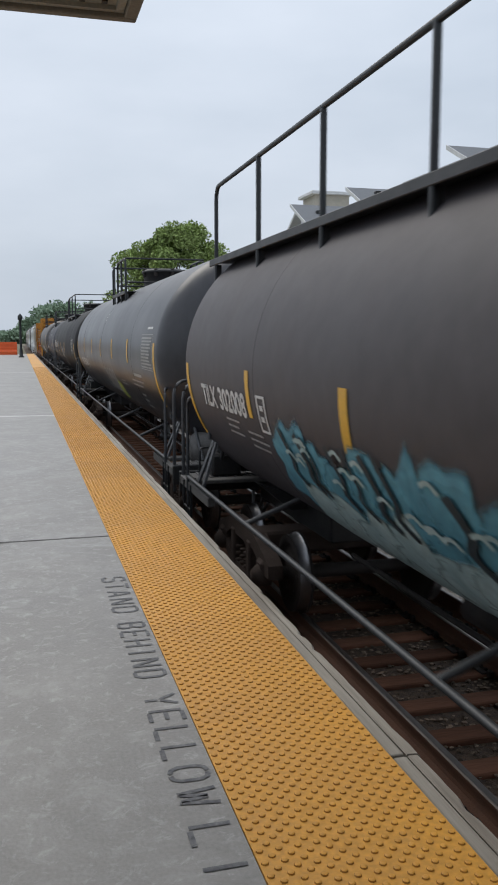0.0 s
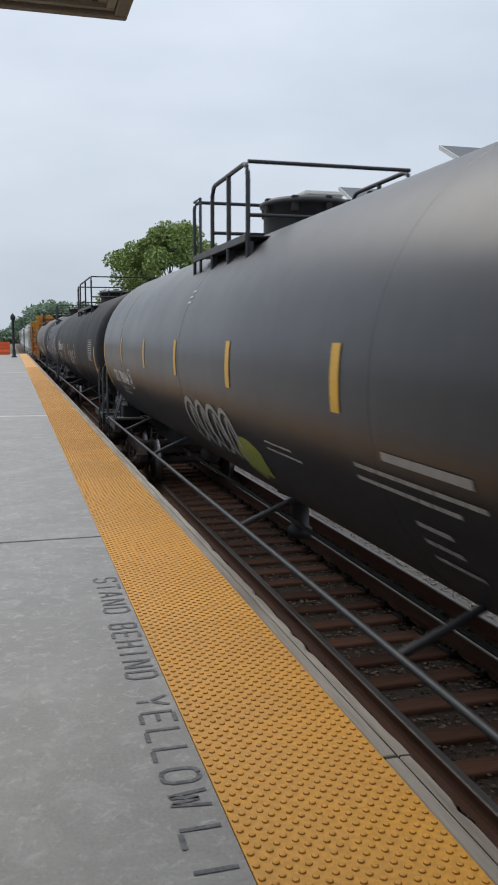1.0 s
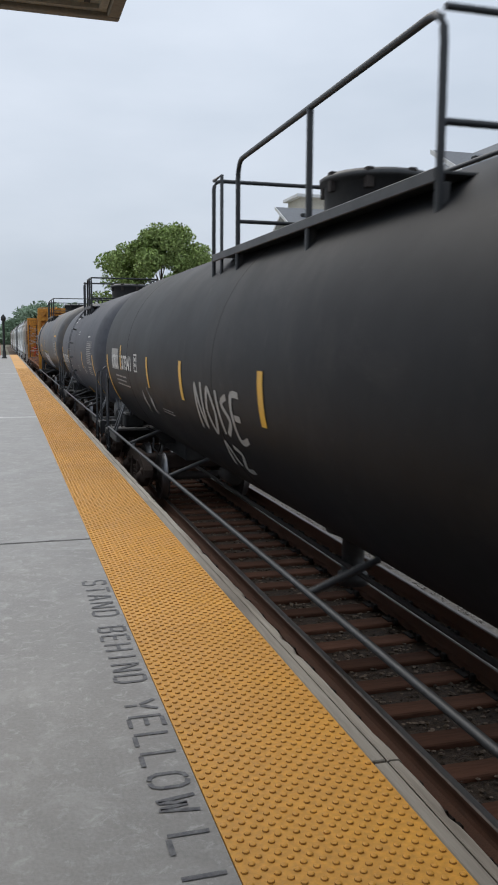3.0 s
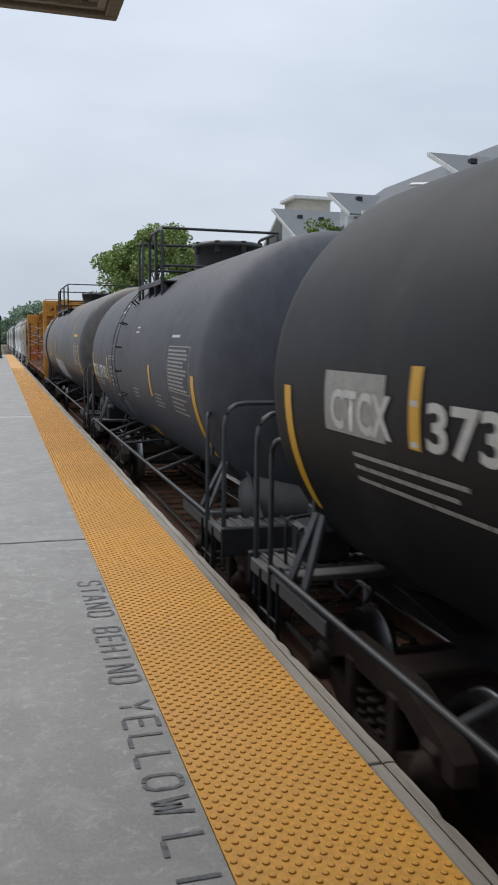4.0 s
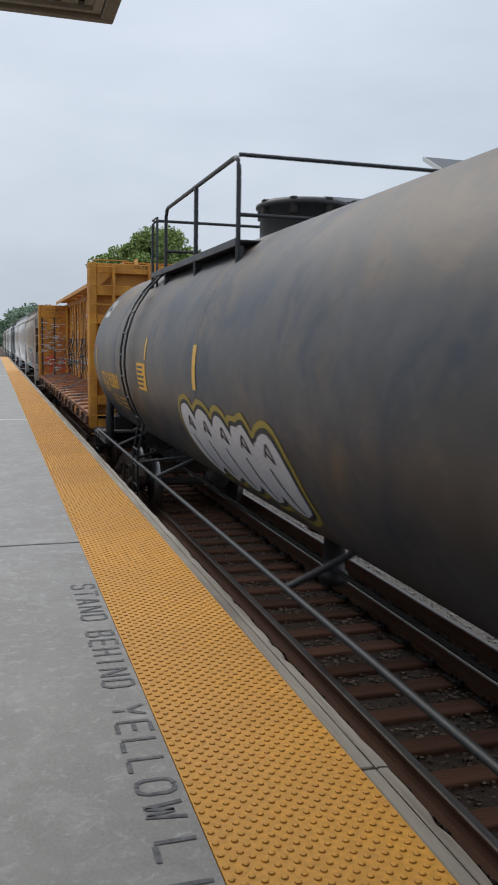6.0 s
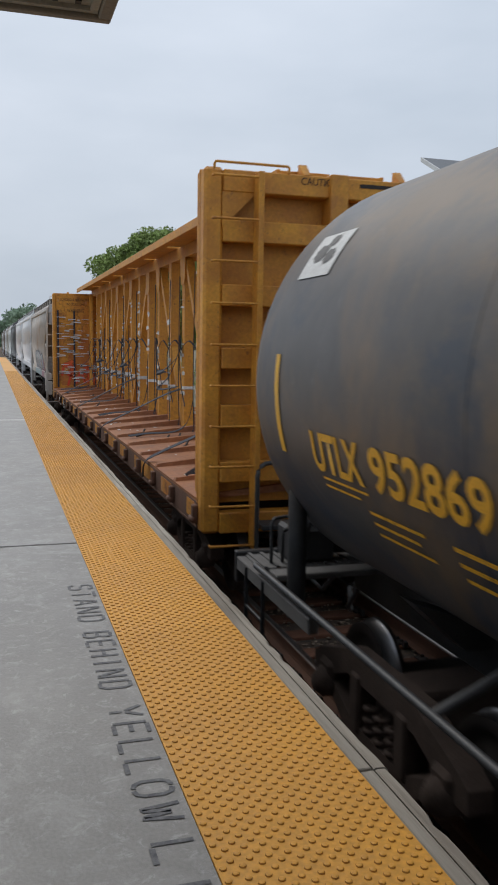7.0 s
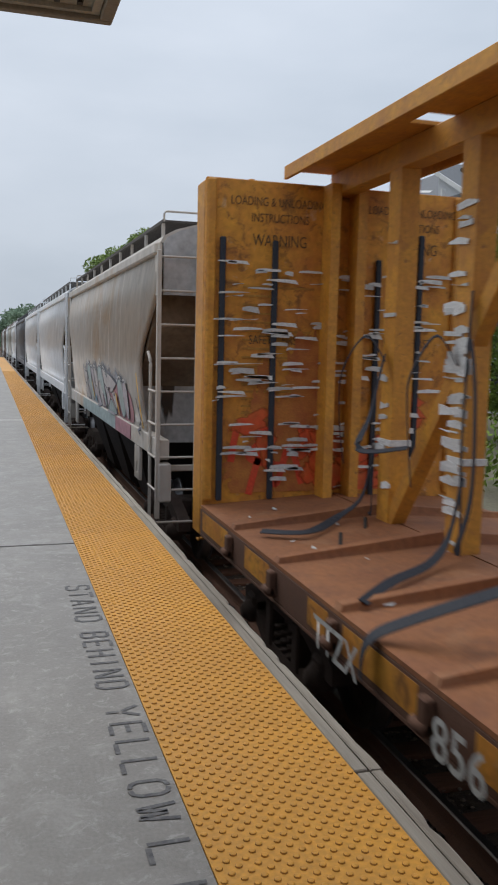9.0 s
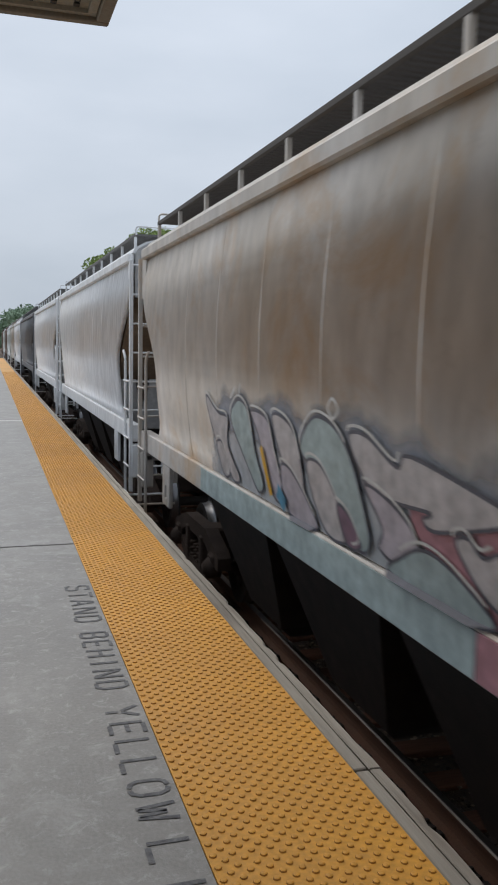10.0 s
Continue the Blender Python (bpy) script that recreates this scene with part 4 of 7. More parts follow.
def tank_car(label, y0, y1, R, zc, paint, top, marks, plate, ladder, number, hatch_y=0.0, lead=1.05, truck_in=0.9, bare_end=False, number_w=1.74):
    """A tank car whose straight barrel runs from y0 (towards the camera) to y1."""
    mid = (y0 + y1) / 2 * LONG + 0.3
    half = (y1 - y0) / 2 * LONG
    top = (top[0] * LONG, top[1] * LONG, top[2])
    hatch_y *= LONG
    car = base("tank_car", label, "tank car", pose(TRACK_X, mid, RAIL_Z), group="freight train")
    head = 0.75
    s = MB()
    prof = [(R * math.cos(a), -half - head * math.sin(a)) for a in [math.pi / 2 * k / 10 for k in range(10, -1, -1)]]
    prof += [(R * math.cos(a), half + head * math.sin(a)) for a in [math.pi / 2 * k / 10 for k in range(0, 11)]]
    s.lathe(prof, 72, "y", (0, 0, zc))
    part("tank_shell", s, paint, car, "smooth painted tank shell")
    for k in (1, 3, 5):
        m = MB()
        yy = -half + 2 * half * k / 6
        m.lathe([(R - 0.002, yy - 0.012), (R + 0.0025, yy - 0.004), (R + 0.0025, yy + 0.004), (R - 0.002, yy + 0.012)], 72, "y", (0, 0, zc))
        part("weld_seam", m, paint, car, turned=False)
    # draft sills, end platforms, trucks, couplers
    for sgn in (-1, 1):
        e = half * sgn
        m = MB()
        m.box(-0.35, 0.35, min(e - sgn * 1.9, e + sgn * 0.9), max(e - sgn * 1.9, e + sgn * 0.9), 0.72, 1.08, 0.02)
        part("draft_sill", m, STEEL_BLACK, car)
        m = MB()
        m.box(-1.42, 1.42, min(e + sgn * 0.38, e + sgn * 0.86), max(e + sgn * 0.38, e + sgn * 0.86), 1.06, 1.11, 0.008)
        for k in range(26):
            m.box(-1.4 + 0.11 * k, -1.37 + 0.11 * k, min(e + sgn * 0.38, e + sgn * 0.86), max(e + sgn * 0.38, e + sgn * 0.86), 1.11, 1.125)
        part("end_platform", m, GRATE, car, "worn grey grating")
        m = MB()
        m.box(-1.5, 1.5, min(e + sgn * 0.86, e + sgn * 0.94), max(e + sgn * 0.86, e + sgn * 0.94), 0.86, 1.14, 0.01)
        part("end_sill", m, STEEL_BLACK, car)
        # narrow cradle under the shell, set well in
        m = MB()
        ys = sorted((e - sgn * (truck_in - 0.12), e - sgn * (truck_in + 0.12)))
        m.prism([(-0.55, 0.95), (0.55, 0.95), (0.95, zc - R * 0.86), (0.5, zc - R * 0.96), (0, zc - R * 1.01), (-0.5, zc - R * 0.96), (-0.95, zc - R * 0.86)], ys[0], ys[1])
        part("saddle", m, STEEL_BLACK, car)
        truck(car, e - sgn * truck_in)
        coupler(car, e + sgn * 0.9, sgn, 0.42)
        # end handrails: a wide loop over the platform, a narrower one at the corner, and the flat struts up to the shell
        yy = e + sgn * 0.82
        if not (bare_end and sgn > 0):
            m = MB()
            m.tube(rail_path([(-1.46, yy, 0.75), (-1.46, yy, 2.35), (1.46, yy, 2.35), (1.46, yy, 0.75)], 0.02, 0.22), 0.024, 7)
            part("end_handrail", m, HANDRAIL, car, turned=False)
            y2 = e + sgn * 0.3
            m = MB()
            m.tube(rail_path([(-1.5, y2, 0.6), (-1.5, y2, 2.2), (-1.32, y2 - sgn * 0.5, 2.2), (-1.32, y2 - sgn * 0.5, 1.7)], 0.02, 0.15), 0.022, 7)
            part("corner_handrail", m, HANDRAIL, car, turned=False)
        else:
            m = MB()
            m.tube([(-1.3, e - 0.12, 0.85), (-1.3, e - 0.12, zc - R * 0.4)], 0.075, 12)
            part("shell_post", m, STEEL_BLACK, car, "stout black steel post", turned=False)
        m = MB()
        a, b = Vector((-1.47, e + sgn * 0.02, 1.0)), Vector((-1.2, e + sgn * 0.02, zc - R * 0.6))
        for dy in () if bare_end and sgn > 0 else (0.0, -0.34):
            p, q = a + Vector((0, sgn * dy, 0)), b + Vector((0, sgn * dy * 0.35, 0))
            vs = [v + Vector((dx, sgn * w, 0)) for v in (p, q) for dx, w in ((-0.015, -0.05), (0.015, -0.05), (0.015, 0.05), (-0.015, 0.05))]
            m.add(vs, [(0, 1, 5, 4), (1, 2, 6, 5), (2, 3, 7, 6), (3, 0, 4, 7), (0, 3, 2, 1), (4, 5, 6, 7)])
        m.tube([(-1.0, e + sgn * 0.62, 1.15), (-1.05, e + sgn * 0.1, zc - R * 0.58)], 0.026, 6)
        part("end_strut", m, HANDRAIL, car, "flat grey strut up to the shell")
        m = MB()
        m.box(-1.5, -1.42, min(e - sgn * 0.9, e + sgn * 0.86), max(e - sgn * 0.9, e + sgn * 0.86), 0.98, 1.1, 0.01)
        m.box(-1.42, -0.4, min(e + sgn * 0.0, e + sgn * 0.2), max(e + sgn * 0.0, e + sgn * 0.2), 1.1, 1.15, 0.008)
        part("side_step_board", m, GRATE, car, "worn grey side board")
        # side steps below the platform corner
        m = MB()
        for zz in (0.42, 0.75):
            m.tube([(-1.5, e + sgn * 0.1, zz), (-1.5, e + sgn * 0.55, zz)], 0.016, 6)
        m.tube([(-1.5, e + sgn * 0.1, 1.08), (-1.5, e + sgn * 0.1, 0.4)], 0.018, 6)
        m.tube([(-1.5, e + sgn * 0.55, 1.08), (-1.5, e + sgn * 0.55, 0.4)], 0.018, 6)
        part("sill_step", m, RAILING, car, turned=False)
    # air reservoir on the front platform
    m = MB()
    m.lathe([(0.0, -0.55), (0.2, -0.53), (0.27, -0.42), (0.27, 0.42), (0.2, 0.53), (0.0, 0.55)], 18, "x", (-0.55, -half - 0.2, 1.28))
    part("air_reservoir", m, GRATE, car, "dull grey air reservoir")
    m = MB()
    m.box(-1.15, -0.75, half + 0.42, half + 0.8, 1.12, 1.42, 0.03)
    m.box(-1.05, -0.85, half + 0.5, half + 0.7, 1.42, 1.6, 0.03)
    m.lathe([(0.0, -0.25), (0.13, -0.25), (0.15, -0.2), (0.15, 0.2), (0.0, 0.22)], 14, "x", (-0.5, half + 0.6, 1.3))
    for k in range(3):
        m.tube(rail_path([(-1.3 + 0.1 * k, half + 0.5, 1.12), (-1.3 + 0.1 * k, half + 0.5, 1.5 - 0.1 * k), (-0.9, half + 0.66, 1.5 - 0.1 * k)], 0, 0.06), 0.015, 6)
    part("brake_valve", m, STEEL_BLACK, car, "black brake valve with pipes", turned=False)
    # long grab rail on the platform side with struts up to the shell
    for sx in (-1, 1):
        m = MB()
        m.tube([(sx * 1.5, -half - 0.3, 1.16), (sx * 1.5, half + 0.3, 1.16)], 0.026, 7)
        for yy in (-half + 2.6, -half * 0.3, half * 0.3, half - 2.6):
            m.tube([(sx * 1.5, yy, 1.16), (sx * 0.95, yy, zc - R * 0.8)], 0.028, 6)
        part("side_rail", m, HANDRAIL if sx < 0 else STEEL_BLACK, car, "long worn grey side handrail", turned=False)
    # belly: bottom outlet, brake rigging
    m = MB()
    m.lathe([(0.3, zc - R + 0.02), (0.3, zc - R - 0.12), (0.12, zc - R - 0.2), (0.12, 0.5), (0.16, 0.48), (0.16, 0.36), (0.0, 0.36)], 16)
    part("bottom_outlet", m, STEEL_BLACK, car)
    m = MB()
    m.tube([(-0.3, -half + 2.4, 0.72), (-0.3, half - 2.4, 0.72)], 0.025, 6)
    m.tube([(0.25, -half + 1.4, 0.8), (0.25, half - 1.4, 0.8)], 0.018, 6)
    m.lathe([(0.0, -0.3), (0.11, -0.3), (0.11, 0.3), (0.0, 0.3)], 14, "y", (-0.3, half * 0.45, 0.92))
    part("brake_rigging", m, IRON, car, turned=False)
    # hatch and top walkway with railing
    zt = zc + R
    m = MB()
    m.lathe([(0.52, zt - 0.12), (0.52, zt + 0.24), (0.57, zt + 0.25), (0.57, zt + 0.29), (0.5, zt + 0.33), (0.0, zt + 0.35)], 26, "z", (0, hatch_y, 0))
    hatch = part("hatch_dome", m, STEEL_BLACK, car, "round black hatch housing")
    m = MB()
    for k in range(8):
        a = k * math.pi / 4 + 0.2
        m.box(0.52 * math.cos(a) - 0.04, 0.52 * math.cos(a) + 0.04, hatch_y + 0.52 * math.sin(a) - 0.04, hatch_y + 0.52 * math.sin(a) + 0.04, zt + 0.14, zt + 0.33, 0.01)
    part("hatch_bolt", m, IRON, hatch)
    ya, yb = top[0], top[1]
    xw = 1.15
    far_x = xw if top[2] > 0.5 else 0.68
    za = zc + math.sqrt(R * R - xw * xw) - 0.02
    zr = zt + top[2]
    for sx in (-1, 1):
        m = MB()
        m.box(min(sx * 0.88, sx * xw), max(sx * 0.88, sx * xw), ya, yb + lead * 0.95, za + 0.215, za + 0.235, 0.004)
        m.box(min(sx * xw, sx * (xw + 0.03)), max(sx * xw, sx * (xw + 0.03)), ya, yb + lead * 0.95, za + 0.17, za + 0.25, 0.006)
        part("walkway", m, STEEL_BLACK, car, "black steel top walkway")
        m = MB()
        rx = -xw if sx < 0 else far_x
        m.tube(rail_path([(rx, ya, za), (rx, ya, zr), (rx, yb, zr), (rx, yb, za)], 0.02, 0.18), 0.026, 7)
        posts = max(2, round((yb - ya) / 1.9))
        for k in range(1, posts):
            yy = ya + (yb - ya) * k / posts
            m.tube([(rx, yy, za - 0.02), (rx, yy, zr)], 0.028, 6)
        part("railing", m, RAILING, car, "black pipe railing", turned=False)
        m = MB()
        for k in range(0, posts + 1):
            yy = ya + (yb - ya) * k / posts
            m = MB()
            m.box(min(sx * 1.09, sx * 1.17), max(sx * 1.09, sx * 1.17), yy - 0.02, yy + 0.02, za - 0.04, za + 0.17, 0.006)
            part("walkway_bracket", m, STEEL_BLACK, car)
    for yy, zz in () if lead < 0.5 else ((ya, zr), (yb, za + 0.45 * (zr - za)), (ya, za + 0.45 * (zr - za))):
        m = MB()
        m.tube([(-xw, yy, zz), (far_x, yy, zz)], 0.022, 6)
        part("cross_bar", m, RAILING, car, turned=False)
    m = MB()
    m.tube(rail_path([(-xw, yb + lead, za - 0.05), (-xw, yb + lead, zr - 0.02), (far_x, yb + lead, zr - 0.02), (far_x, yb + lead, za - 0.05)], 0, 0.1), 0.024, 6)
    m.tube([(-xw, yb + lead * 0.65, za - 0.03), (-xw, yb + lead * 0.65, zr - 0.02), (-xw, yb + lead, zr - 0.02)], 0.02, 6)
    if lead > 0.5:
        part("railing_end", m, RAILING, car, turned=False)
    # ladder round the shell
    for ly in [q * LONG for q in ladder]:
        m = MB()
        arc = [math.radians(a) for a in range(-34, 62, 8)]
        for dy in (-0.2, 0.2):
            way = [(-1.5, ly + dy, 0.45), (-1.5, ly + dy, 1.3)] + [(-(R + 0.1) * math.cos(a), ly + dy, zc + (R + 0.1) * math.sin(a)) for a in arc]
            if R == 1.545:
                part("ladder_stile", MB().tube(way, 0.009, 6), paint, car, turned=False)
            else:
                m.tube(way, 0.018, 6)
        for k, a in enumerate([math.radians(q) for q in range(-30 if R != 1.545 else -22, 62, 11 if R != 1.545 else 15)]):
            if R == 1.545:
                rung = MB()
                rung.tube([(-(R + 0.1) * math.cos(a), ly - 0.2, zc + (R + 0.1) * math.sin(a)), (-(R + 0.1) * math.cos(a), ly + 0.2, zc + (R + 0.1) * math.sin(a))], 0.014, 6)
                for dy in (-0.2, 0.2):
                    rung.tube([(-(R - 0.01) * math.cos(a), ly + dy, zc + (R - 0.01) * math.sin(a)), (-(R + 0.1) * math.cos(a), ly + dy, zc + (R + 0.1) * math.sin(a))], 0.014, 6)
                part("ladder_rung", rung, RAILING, car, turned=False)
                continue
            m.tube([(-(R + 0.1) * math.cos(a), ly - 0.2, zc + (R + 0.1) * math.sin(a)), (-(R + 0.1) * math.cos(a), ly + 0.2, zc + (R + 0.1) * math.sin(a))], 0.014, 6)
        for zz in (0.5, 0.8, 1.1, 1.35):
            m.tube([(-1.5, ly - 0.2, zz), (-1.5, ly + 0.2, zz)], 0.014, 6)
        for dy in (-0.2, 0.2):
            m.tube([(-1.5, ly + dy, 1.16), (-0.75, ly + dy * 3, zc - R * 0.86)], 0.022, 6)
        part("side_ladder", m, RAILING, car, "black steel ladder round the shell", turned=False)
    # yellow edge marks
    for my, w, hgt, zlow in marks:
        me = sheet(w, hgt, 1, 8).mesh("mark", REFLECTIVE)
        part("reflective_mark", on_shell(me, R, zc, my, zlow), REFLECTIVE, car, "yellow reflective strip")
    # stencil panels: lines of small dashes, or a framed plate
    rng = random.Random(int(R * 1000) + len(plate) * 7 + len(marks))
    for py, w, hgt, zlow, rows, mat in plate:
        if rows == 4 and mat is DECAL:
            for nm, bars in (("plate_frame", ((0, 0, w, 0.025), (0, hgt - 0.025, w, 0.025), (0, 0, 0.03, hgt), (w - 0.03, 0, 0.03, hgt))),
                             ("data_bar", ((0.06, hgt * 0.3, w - 0.12, 0.05),)), ("data_bar", ((0.06, hgt * 0.6, w - 0.12, 0.05),))):
                m = MB()
                for x0, z0, ww, hh in bars:
                    o = sheet(ww, hh, 2, 4)
                    m.add([(p[0] + x0, p[1] + z0, 0) for p in o.v], o.f)
                part(nm, on_shell(m.mesh("plate", mat), R, zc, py, zlow), mat, car)
            continue
        if rows == 1:
            me = sheet(w, hgt * 0.55, 2, 4).mesh("bar", mat)
            part("data_bar", on_shell(me, R, zc, py, zlow), mat, car)
            continue
        for k in range(rows):
            m = MB()
            x, end = 0.0, w * rng.uniform(0.72, 1.0)
            while x < end:
                ww = min(rng.uniform(0.05, 0.16), end - x + 0.02)
                o = sheet(ww, hgt / rows * (0.36 if rows < 7 else 0.5), 1, 2)
                m.add([(p[0] + x, p[1], 0) for p in o.v], o.f)
                x += ww + rng.choice((0.005, 0.005, 0.012))
            part("data_bar", on_shell(m.mesh("bar", mat), R, zc, py, zlow + hgt * k / rows), mat, car)
        if rows >= 8:
            m = MB()
            for x0, z0, ww, hh in ((-0.03, -0.03, w + 0.06, 0.012), (-0.03, hgt + 0.01, w + 0.06, 0.012), (-0.03, -0.03, 0.012, hgt + 0.05), (w + 0.02, -0.03, 0.012, hgt + 0.05)):
                o = sheet(ww, hh, 3, 6)
                m.add([(p[0] + x0, p[1] + z0, 0) for p in o.v], o.f)
            part("panel_frame", on_shell(m.mesh("frame", mat), R, zc, py, zlow), mat, car)
    # the car's mark and number in bold stencilled letters
    if number:
        ny, nz, size, code, figures, mat = number
        wide = number_w
        if figures == "137341":
            me = sheet(wide * 0.37, size * 1.2, 4, 4).mesh("plate", DECAL_GREY)
            part("code_plate", on_shell(me, R, zc, ny + 0.08, nz - size * 0.2, 0.004), DECAL_GREY, car, "worn pale backing patch")
        for word, x, w, nm in ((code, 0.0, wide * 0.36, "reporting_mark"), (figures, wide * 0.42, wide * 0.58, "car_number")):
            me = text_mesh(word, size, 1.0, bold=0.026)
            x1 = max(v.co.x for v in me.vertices)
            for v in me.vertices:
                v.co.x *= w / x1
                v.co.y *= 1.05
            me.materials.clear()
            me.materials.append(mat)
            part(nm, on_shell(me, R, zc, ny - x, nz - 0.03, 0.008), mat, car, "bold stencilled figures")
    TRAIN.append(car)
    return car


def tanks():
    shell_black = shell_material("shell_black", (0.037, 0.037, 0.043), (0.028, 0.026, 0.028), 0.34, 0.5)
    shell_matt = shell_material("shell_matt_black", (0.0145, 0.0145, 0.0165), (0.0105, 0.0105, 0.0115), 0.55, 0.5, 0.16)
    shell_brown = shell_material("shell_brownish_black", (0.062, 0.053, 0.056), (0.048, 0.042, 0.046), 0.58, 0.5, 0.4)
    shell_grey = shell_material("shell_dark_grey", (0.082, 0.086, 0.1), (0.066, 0.069, 0.082), 0.62, 0.5, 0.35)
    shell_worn = shell_material("shell_worn_grey", (0.08, 0.079, 0.082), (0.055, 0.046, 0.038), 0.48, 0.6)
    blotches(shell_worn, (0.145, 0.10, 0.06), 0.4, 0.47, 0.6, 0.9)
    blotches(shell_worn, (0.026, 0.036, 0.056), 0.6, 0.49, 0.6, 0.9)
    blotches(shell_worn, (0.17, 0.165, 0.16), 3.5, 0.6, 0.72, 0.35)
    for m in (shell_brown, shell_grey, shell_matt):
        blotches(m, (0.075, 0.066, 0.06), 0.5, 0.5, 0.72, 0.35)
        blotches(m, (0.1, 0.095, 0.09), 5.0, 0.62, 0.74, 0.3)
    blotches(shell_black, (0.055, 0.044, 0.036), 0.6, 0.54, 0.75, 0.5)
    R, zc = 1.57, 2.63
    c0 = tank_car("brownish-black tank car with teal graffiti and yellow marks", -6.4, 7.5, R, zc, shell_brown, (-3.0, 7.03, 0.59),
                  [(6.92, 0.1, 0.95, 1.75), (4.83, 0.09, 0.44, 2.22), (3.05, 0.11, 0.44, 2.2)],
                  [(5.6, 0.4, 0.2, 1.98, 3, DECAL_GREY), (5.0, 0.5, 0.2, 1.92, 3, DECAL_GREY), (4.58, 0.2, 0.34, 2.12, 4, DECAL)], [], (6.3, 2.24, 0.31, "TILX", "302008", DECAL), hatch_y=0.2, lead=0.3, truck_in=1.0, number_w=1.42)
    half = 6.9
    teal = material("graffiti_teal", (0.10, 0.24, 0.30), 0.6, second=(0.05, 0.14, 0.19), scale=3.5, amount=0.9, grain=12, bump=0.0)
    pale = material("graffiti_pale", (0.42, 0.47, 0.47), 0.6, second=(0.22, 0.28, 0.29), scale=4, amount=0.9, grain=12, bump=0.0)
    dark = material("graffiti_dark", (0.03, 0.035, 0.04), 0.6, bump=0.0)
    rng = random.Random(2)
    teal_spray = spray("spray_teal", (0.12, 0.34, 0.42), (0.06, 0.19, 0.25), 2.6, 0.8)
    pale_spray = spray("spray_pale", (0.50, 0.60, 0.57), (0.26, 0.38, 0.38), 2.2, 0.6)
    dark_spray = spray("spray_dark", (0.02, 0.03, 0.038), (0.03, 0.045, 0.05), 3.0, 0.8)
    fan = [1.4] + [1.2] * 28 + [0.85] * 28 + [0.0] * 28
    for i in range(22):
        y = 4.1 - i * 0.42
        me = covered(blob(0, 0.25, 0.5, 0.36 + 0.12 * rng.random(), rng.uniform(-0.5, 0.5), 2.2, rag=0.5, seed=i).mesh("paint", pale_spray), fan)
        part("graffiti_edge", on_shell(me, R, zc, y - 0.3, 1.36 + 0.03 * (i % 2), 0.0195 + 0.0003 * i), pale_spray, c0, "pale teal spray paint")
    for i in range(22):
        y = 4.1 - i * 0.42
        top = 0.34 + 0.22 * rng.random()
        me = covered(blob(0, 0.3, 0.4, top, rng.uniform(-0.5, 0.2), 2.2, rag=0.6, seed=i + 30).mesh("paint", teal_spray), fan)
        part("graffiti", on_shell(me, R, zc, y, 1.62, 0.012 + 0.0003 * i), teal_spray, c0, "teal spray paint")
        for k in range(1 + i % 2):
            dx = rng.uniform(-0.2, 0.2)
            st = stroke([(dx - 0.14, 0.62 + 0.1 * rng.random()), (dx - 0.02, 0.45), (dx - 0.06, 0.32), (dx + 0.06, 0.2)], 0.035 + 0.03 * rng.random())
            me = covered(st.mesh("paint", dark_spray), [1.05] * len(st.v))
            part("graffiti_line", on_shell(me, R, zc, y, 1.62, 0.027 + 0.0002 * i), dark_spray, c0)
        for k in range(3):
            x, z = rng.uniform(-0.25, 0.25), rng.uniform(0.3, 0.62)
            st = stroke([(x, z), (x + 0.08, z + 0.03), (x + 0.15, z - 0.02)], 0.03)
            me = covered(st.mesh("paint", pale_spray), [1.0] * len(st.v))
            part("graffiti_fleck", on_shell(me, R, zc, y, 1.64, 0.0325), pale_spray, c0)

    c1 = tank_car("black tank car with white graffiti and faint brown blotches", 9.25, 22.2, 1.6, 2.68, shell_black, (-1.2, 0.0, 0.47),
                  [(6.42, 0.1, 0.95, 1.9), (-6.33, 0.11, 1.0, 1.9), (-3.88, 0.11, 0.44, 2.48), (-1.8, 0.11, 0.44, 2.48), (0.2, 0.1, 0.44, 2.48), (2.15, 0.1, 0.44, 2.48), (4.22, 0.1, 0.44, 2.5)],
                  [(-5.4, 0.84, 0.52, 2.46, 10, DECAL_GREY), (-4.05, 1.15, 0.16, 2.08, 2, DECAL_GREY), (-4.4, 0.75, 0.1, 2.26, 1, DECAL_GREY), (-2.5, 0.7, 0.12, 2.0, 2, DECAL_GREY), (4.9, 0.9, 0.16, 1.9, 2, DECAL_GREY), (3.72, 0.22, 0.36, 2.04, 4, DECAL), (-5.75, 0.4, 0.07, 3.08, 1, DECAL), (0.05, 0.12, 0.2, 3.36, 3, DECAL), (-4.55, 0.4, 0.3, 1.72, 3, DECAL_GREY)],
                  [], (5.4, 2.12, 0.31, "CTCX", "780044", DECAL), hatch_y=-0.1, truck_in=0.86, number_w=1.58)
    for i, (dy, w) in enumerate(((0, 0.5), (0.55, 0.42), (1.1, 0.5), (1.6, 0.4))):
        ring = [(w * 0.5 * math.cos(a), 0.36 + 0.28 * math.sin(a)) for a in [k * math.pi / 6 for k in range(-3, 9)]]
        me = stroke(ring, 0.06).mesh("paint", DECAL_GREY)
        part("graffiti", on_shell(me, 1.6, 2.68, -0.2 - dy * 0.8, 1.66, 0.006), DECAL_GREY, c1, "white spray-painted letters")
        me = stroke([(-0.1, 0.0), (0.05, 0.5), (0.15, 0.2)], 0.05).mesh("paint", DECAL_GREY)
        part("graffiti_line", on_shell(me, 1.6, 2.68, -0.2 - dy * 0.8, 1.7, 0.006), DECAL_GREY, c1)
    green = material("graffiti_green", (0.30, 0.32, 0.06), 0.6, bump=0.0)
